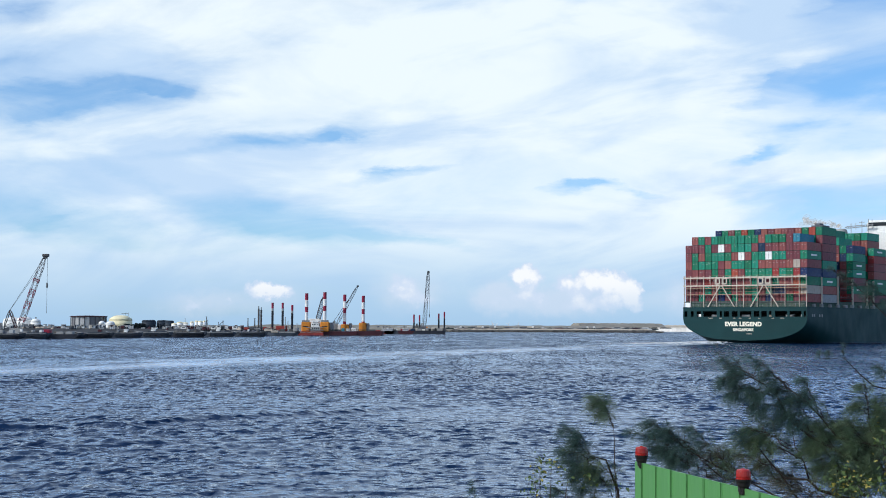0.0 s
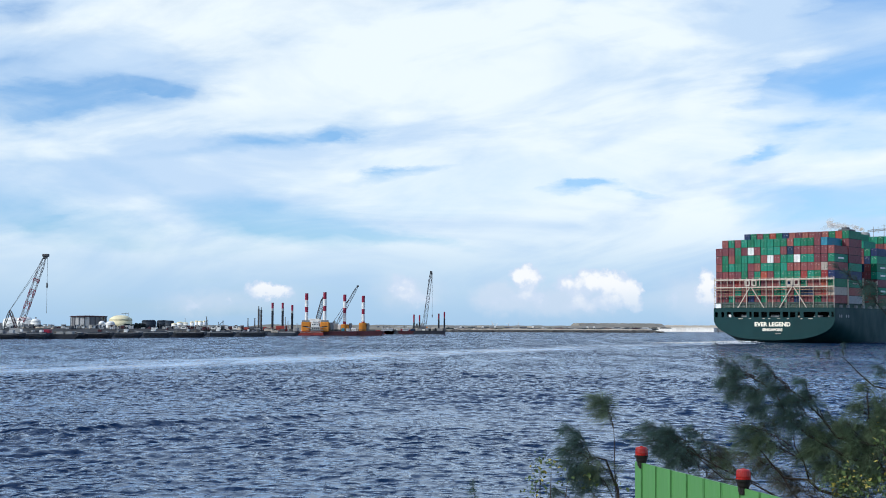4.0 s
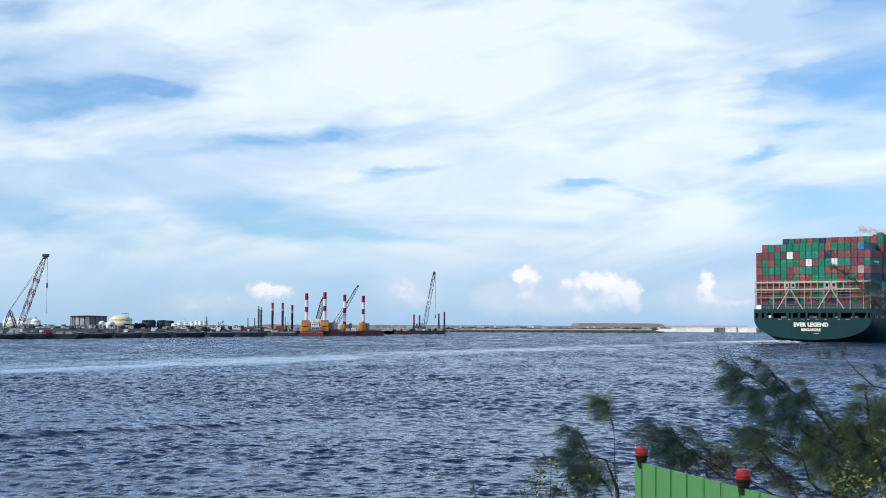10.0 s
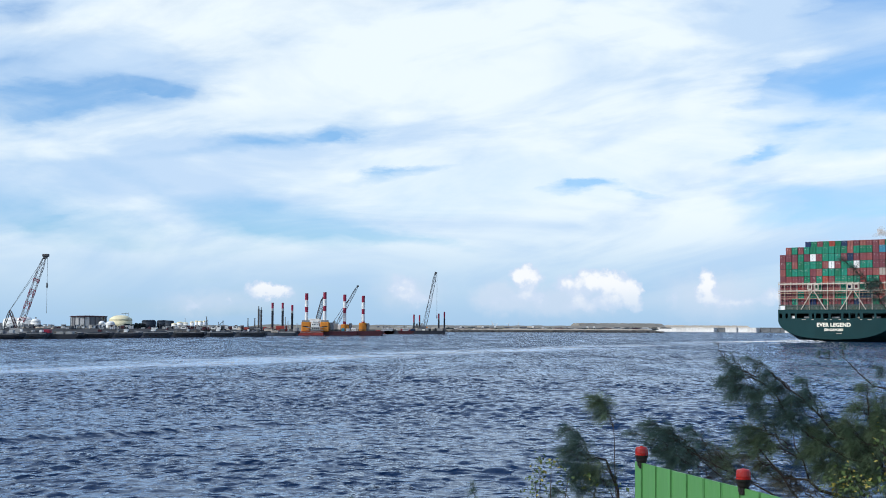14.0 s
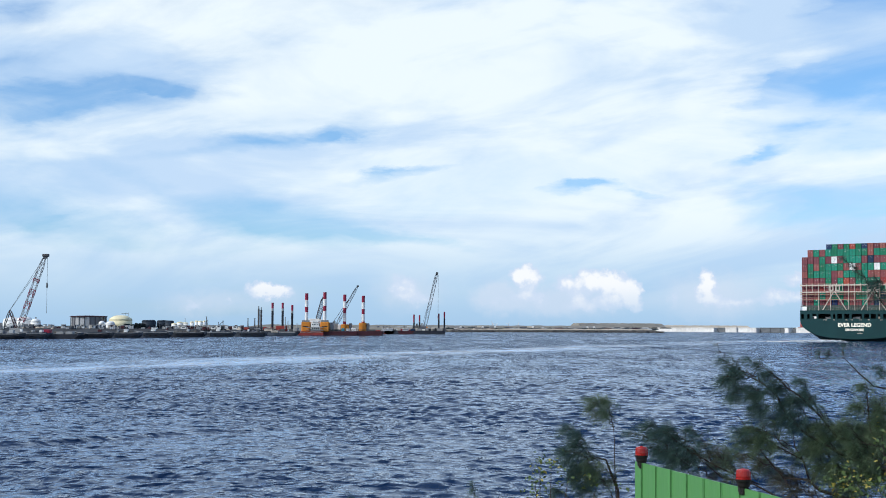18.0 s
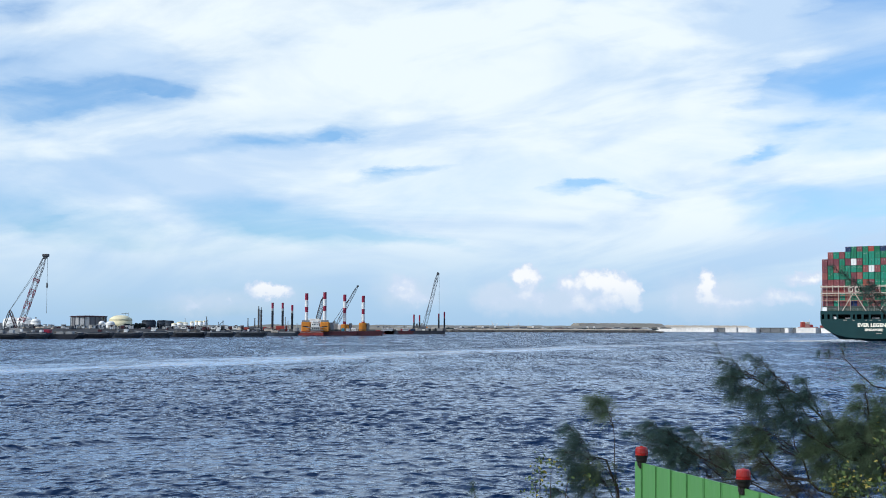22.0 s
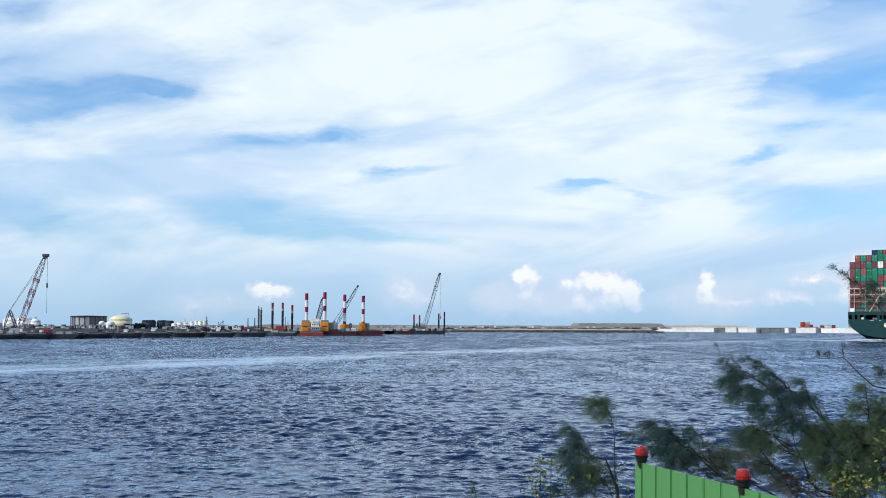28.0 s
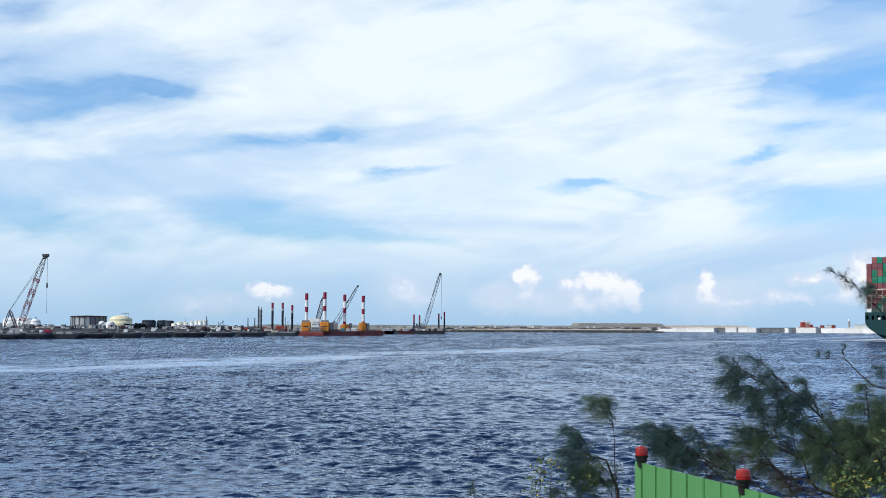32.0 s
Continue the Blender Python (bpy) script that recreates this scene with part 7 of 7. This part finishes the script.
    # Inner sprays, deeper in the crown.
    put(S(476, -267, 14.3), S(395, -211, 14.3), 0.02, 0.18, 18, 70, 0.14)
    put(S(504, -270, 14.3), S(430, -211, 14.3), 0.02, 0.18, 18, 70, 0.14)
    put(S(439, -266, 14.3), S(375, -196, 14.3), 0.02, 0.15, 16, 66, 0.14)
    put(S(543, -278, 14.3), S(476, -226, 14.3), 0.02, 0.18, 16, 60, 0.13, mat="needle_olive")
    put(S(553, -270, 14.3), S(504, -221, 14.3), 0.02, 0.16, 16, 60, 0.13, mat="needle_olive")
    put(S(593, -278, 14.3), S(544, -221, 14.3), 0.02, 0.17, 16, 62, 0.14, mat="needle_olive")
    put(S(633, -290, 14.3), S(574, -241, 14.3), 0.02, 0.18, 16, 60, 0.14, mat="needle_olive")
    put(S(653, -270, 14.3), S(606, -211, 14.3), 0.02, 0.17, 16, 60, 0.14, mat="needle_olive")
    put(S(652, -295, 14.3), S(608, -266, 14.3), 0.02, 0.16, 14, 50, 0.13, mat="needle_dry")
    put(S(543, -288, 14.3), S(482, -259, 14.3), 0.02, 0.16, 14, 46, 0.13, mat="needle_dry")
    put(S(619, -192, 14.2), S(559, -157, 14.2), 0.03, 0.15, 14, 60, 0.14)
    put(S(683, -221, 14.2), S(629, -177, 14.2), 0.03, 0.17, 16, 64, 0.14)
    # Small tufts on the bare twig.
    limb([S(706, -56), S(685, -58), S(664, -57)], 0.003, 0.0015)
    put(S(667, -62), S(664, -45), 0.0, 0.025, 6, 40, 0.05, sway=0.6, thick=0.002, fan=0.3, wind=0.1)
    put(S(684, -61), S(680, -45), 0.0, 0.025, 6, 40, 0.05, sway=0.6, thick=0.002, fan=0.3, wind=0.1)
    put(S(709, -57), S(705, -45), 0.0, 0.02, 4, 30, 0.04, sway=0.6, thick=0.002, fan=0.3, wind=0.1)
    put(S(713, -45), S(709, -31), 0.0, 0.02, 4, 30, 0.045, sway=0.6, thick=0.002, fan=0.3, wind=0.1)
    put(S(789, -90), S(768, -73), 0.0, 0.04, 7, 50, 0.08, sway=0.6, thick=0.003, wind=0.1)
    put(S(780, -94), S(770, -85), 0.0, 0.04, 5, 40, 0.06, sway=0.6, thick=0.003, wind=0.1)
    # The high branch that hangs across the stern.
    put(S(808, -20), S(694, 101), 0.10, 0.10, 24, 40, 0.085, sway="high", start=0.3)
    put(S(820, -5), S(759, 74), 0.05, 0.15, 16, 80, 0.13, sway="high")
    return tree


CASUARINA = make_casuarina()


def make_saplings():
    d = 14.5
    S = lambda k, e, dd=d: spot(k, e, dd)
    spec = (
        (307, ((305, -282), (303, -241), (303, -201), (301, -174)), 0.008, (((302, -180), (268, -130), 0.03, 0.13, 16, 0.16), ((301, -174), (288, -138), 0.02, 0.11, 12, 0.14)), "slender casuarina sapling with one wispy tuft"),
        (311, ((309, -288), (297, -259), (288, -235), (272, -231), (254, -235)), 0.018, (((260, -235), (224, -182), 0.02, 0.15, 17, 0.16), ((262, -233), (244, -197), 0.02, 0.14, 13, 0.16), ((258, -237), (216, -221), 0.03, 0.14, 14, 0.16), ((286, -235), (252, -247), 0.04, 0.16, 16, 0.15), ((301, -263), (272, -257), 0.04, 0.16, 14, 0.14), ((307, -288), (307, -251), 0.0, 0.12, 8, 0.12), ((276, -305), (248, -288), 0.02, 0.12, 9, 0.13), ((256, -261), (232, -263), 0.03, 0.12, 9, 0.12), ((290, -280), (256, -263), 0.03, 0.16, 14, 0.13), ((300, -300), (278, -270), 0.02, 0.15, 12, 0.13), ((266, -270), (228, -243), 0.03, 0.14, 12, 0.13), ((226, -305), (201, -288), 0.02, 0.1, 8, 0.11)), "bent casuarina sapling with dark drooping tufts"),
        (70, ((64, -330), (60, -310)), 0.01, (((60, -318), (54, -282), 0.0, 0.07, 6, 0.10),), "small casuarina sapling tip"),
        (-150, ((-150, -340), (-152, -318)), 0.01, (((-152, -322), (-158, -303), 0.0, 0.05, 4, 0.08),), "small casuarina sapling tip"),
    )
    for i, (k, stem, r, tufts, label) in enumerate(spec):
        root = Vector((side(k, d), d, 2.2))
        t = thing("casuarina_sapling", root, label, "tree", "casuarina saplings")
        pts = [root, root.lerp(S(*stem[0]), 0.5) + Vector((0.03, 0, 0))] + [S(*p) for p in stem]
        part("trunk", tube(bmesh.new(), [p - root for p in pts], [r * (1 - 0.7 * j / (len(pts) - 1)) for j in range(len(pts))], 8), "bark", t, smooth=True)
        for j, (a, b, sag, reach, twigs, length) in enumerate(tufts):
            ob = spray(t, S(*a), S(*b), sag, reach, twigs, 92 if i == 0 else 66, length, 400 + 10 * i + j, mat="needle_olive" if i == 0 or j in (3, 4, 5) else "needle")
            SWAYING.append((ob, 2.2 if i == 0 else 1.0))


make_saplings()


def leaf_mesh(mat, bend):
    """A broad leaf folded along its rib, one unit from stalk to middle."""
    me = bpy.data.meshes.new("leaf")
    v = [(0, -1, 0), (0.45, -0.62, 0.16), (0.64, -0.1, 0.24), (0.45, 0.5, 0.14), (0, 1.1, -0.2 * bend), (-0.45, 0.5, 0.14), (-0.64, -0.1, 0.24), (-0.45, -0.62, 0.16), (0, 0, 0.05)]
    me.from_pydata(v, [], [(0, 1, 2, 8), (8, 2, 3, 4), (0, 8, 6, 7), (8, 4, 5, 6)])
    me.materials.append(M[mat])
    return me


LEAVES = {m: [leaf_mesh(m, b) for b in (0.5, 1.0, 2.0)] for m in ("leaf", "leaf_yellow")}


def make_vine(name, label, seed, patches, yellow, d):
    """A leafy climber: thin stems and broad leaves."""
    rng = random.Random(seed)
    k0 = patches[0][0]
    root = Vector((side(k0 + 30, d), d, 2.2))
    v = thing(name, root, label, "shrub", "leafy climbers")
    for k, e, rk, re, n in patches:
        c = spot(k, e, d)
        stem = bmesh.new()
        tube(stem, [p - root for p in (root + Vector((0, 0, -0.2)), root.lerp(c, 0.5) + Vector((rng.uniform(-0.1, 0.1), 0, 0)), c)], [0.012, 0.008, 0.003], 5)
        part("stem", stem, "bark", v)
        for _ in range(n):
            p = spot(k + rng.gauss(0, rk), e + rng.gauss(0, re), d + rng.gauss(0, 0.25)) - root
            size = rng.uniform(0.011, 0.027)
            gold = rng.random() < yellow
            ob = new("leaf", rng.choice(LEAVES["leaf_yellow" if gold else "leaf"]))
            ob.parent = v
            ob.matrix_basis = Matrix.LocRotScale(p, Euler((rng.uniform(-1.2, 1.2), rng.uniform(-0.8, 0.8), rng.uniform(0, 6.28))), (size, size, size))
    return v


make_vine("leafy_climber", "broad-leaved climber with green and yellow leaves among needles", 31,
          ((750, -290, 22, 14, 110), (730, -274, 18, 10, 80), (786, -238, 14, 26, 90), (792, -290, 10, 20, 60), (690, -296, 14, 8, 30), (774, -190, 10, 16, 24), (712, -262, 22, 14, 40), (690, -278, 16, 8, 30)), 0.16, 13.2)
make_vine("leafy_climber", "low leafy sprig with yellowing leaves", 32, ((172, -250, 8, 12, 40), (163, -274, 10, 12, 40), (192, -240, 10, 7, 34), (222, -266, 26, 12, 36), (168, -296, 16, 8, 34), (270, -285, 30, 14, 34)), 0.10, 14.3)


# ---- motion ----
# How far the wind pushes the high branch, in degrees, as time goes on.
HIGH_LEAN = ((0, -1), (3, 0), (6, 1), (10, 1), (13, 5), (17, 8), (18, 8), (20, 5), (22, 0), (25, 1), (28, 1), (30, 0), (32, -2))


def sway_rows(ob, amount, seed):
    rng = random.Random(seed)
    waves = [(rng.uniform(0.10, 0.22), rng.uniform(0, 6.28), 1.0), (rng.uniform(0.35, 0.6), rng.uniform(0, 6.28), 0.6), (rng.uniform(0.9, 1.3), rng.uniform(0, 6.28), 0.3)]
    home = Matrix.Translation(ob.location)
    rows = []
    lean = 0.0
    for i in range(81):
        t = i * 0.4
        if amount == "high":
            lean = float(np.interp(t, [k for k, _ in HIGH_LEAN], [v for _, v in HIGH_LEAN]))
        s = sum(a * math.sin(2 * math.pi * f * t + p) for f, p, a in waves)
        c = sum(a * math.sin(2 * math.pi * f * 0.83 * t + p * 1.7) for f, p, a in waves)
        m = 0.7 if amount == "high" else amount
        rows.append((t, home @ pose(0, 0, 0, 0.8 * m * c, lean + 1.5 * m * s, 0.9 * m * c)))
    return rows


def motions():
    ship_rows = [(t, ship_pose(s)) for t, s in SHIP_WAY]
    walk(SHIP, ship_rows)
    walk(WAKE, ship_rows)
    # The harbour's waves drift with the wind.
    walk(WATER, [(t, pose(-0.6 * t, -1.25 * t, 0)) for t in (0.0, 8.0, 16.0, 24.0, 32.0)])
    # The crane lowers its boom; rope and hook follow the boom's head.
    reach = 101 * 960.0 / 2500
    boom_rows, hook_rows = [], []
    for t, lean in ((0, 3.4), (3, 5.6), (6, 7.6), (9, 9.1), (12, 10.2), (14, 11.0), (17, 12.0), (20, 12.8), (23, 13.6), (25, 14.2), (28, 15.0), (32, 15.6)):
        a = radians(lean)
        boom_rows.append((t, pose(0, 0, 0, 0, lean, 0)))
        hook_rows.append((t, pose(reach * math.sin(a) + 0.9, 0, reach * math.cos(a) - 0.4)))
    walk(BOOM_C, boom_rows)
    walk(HOOK_C, hook_rows)
    for i, (ob, amount) in enumerate(SWAYING):
        walk(ob, sway_rows(ob, amount, 900 + i))


motions()
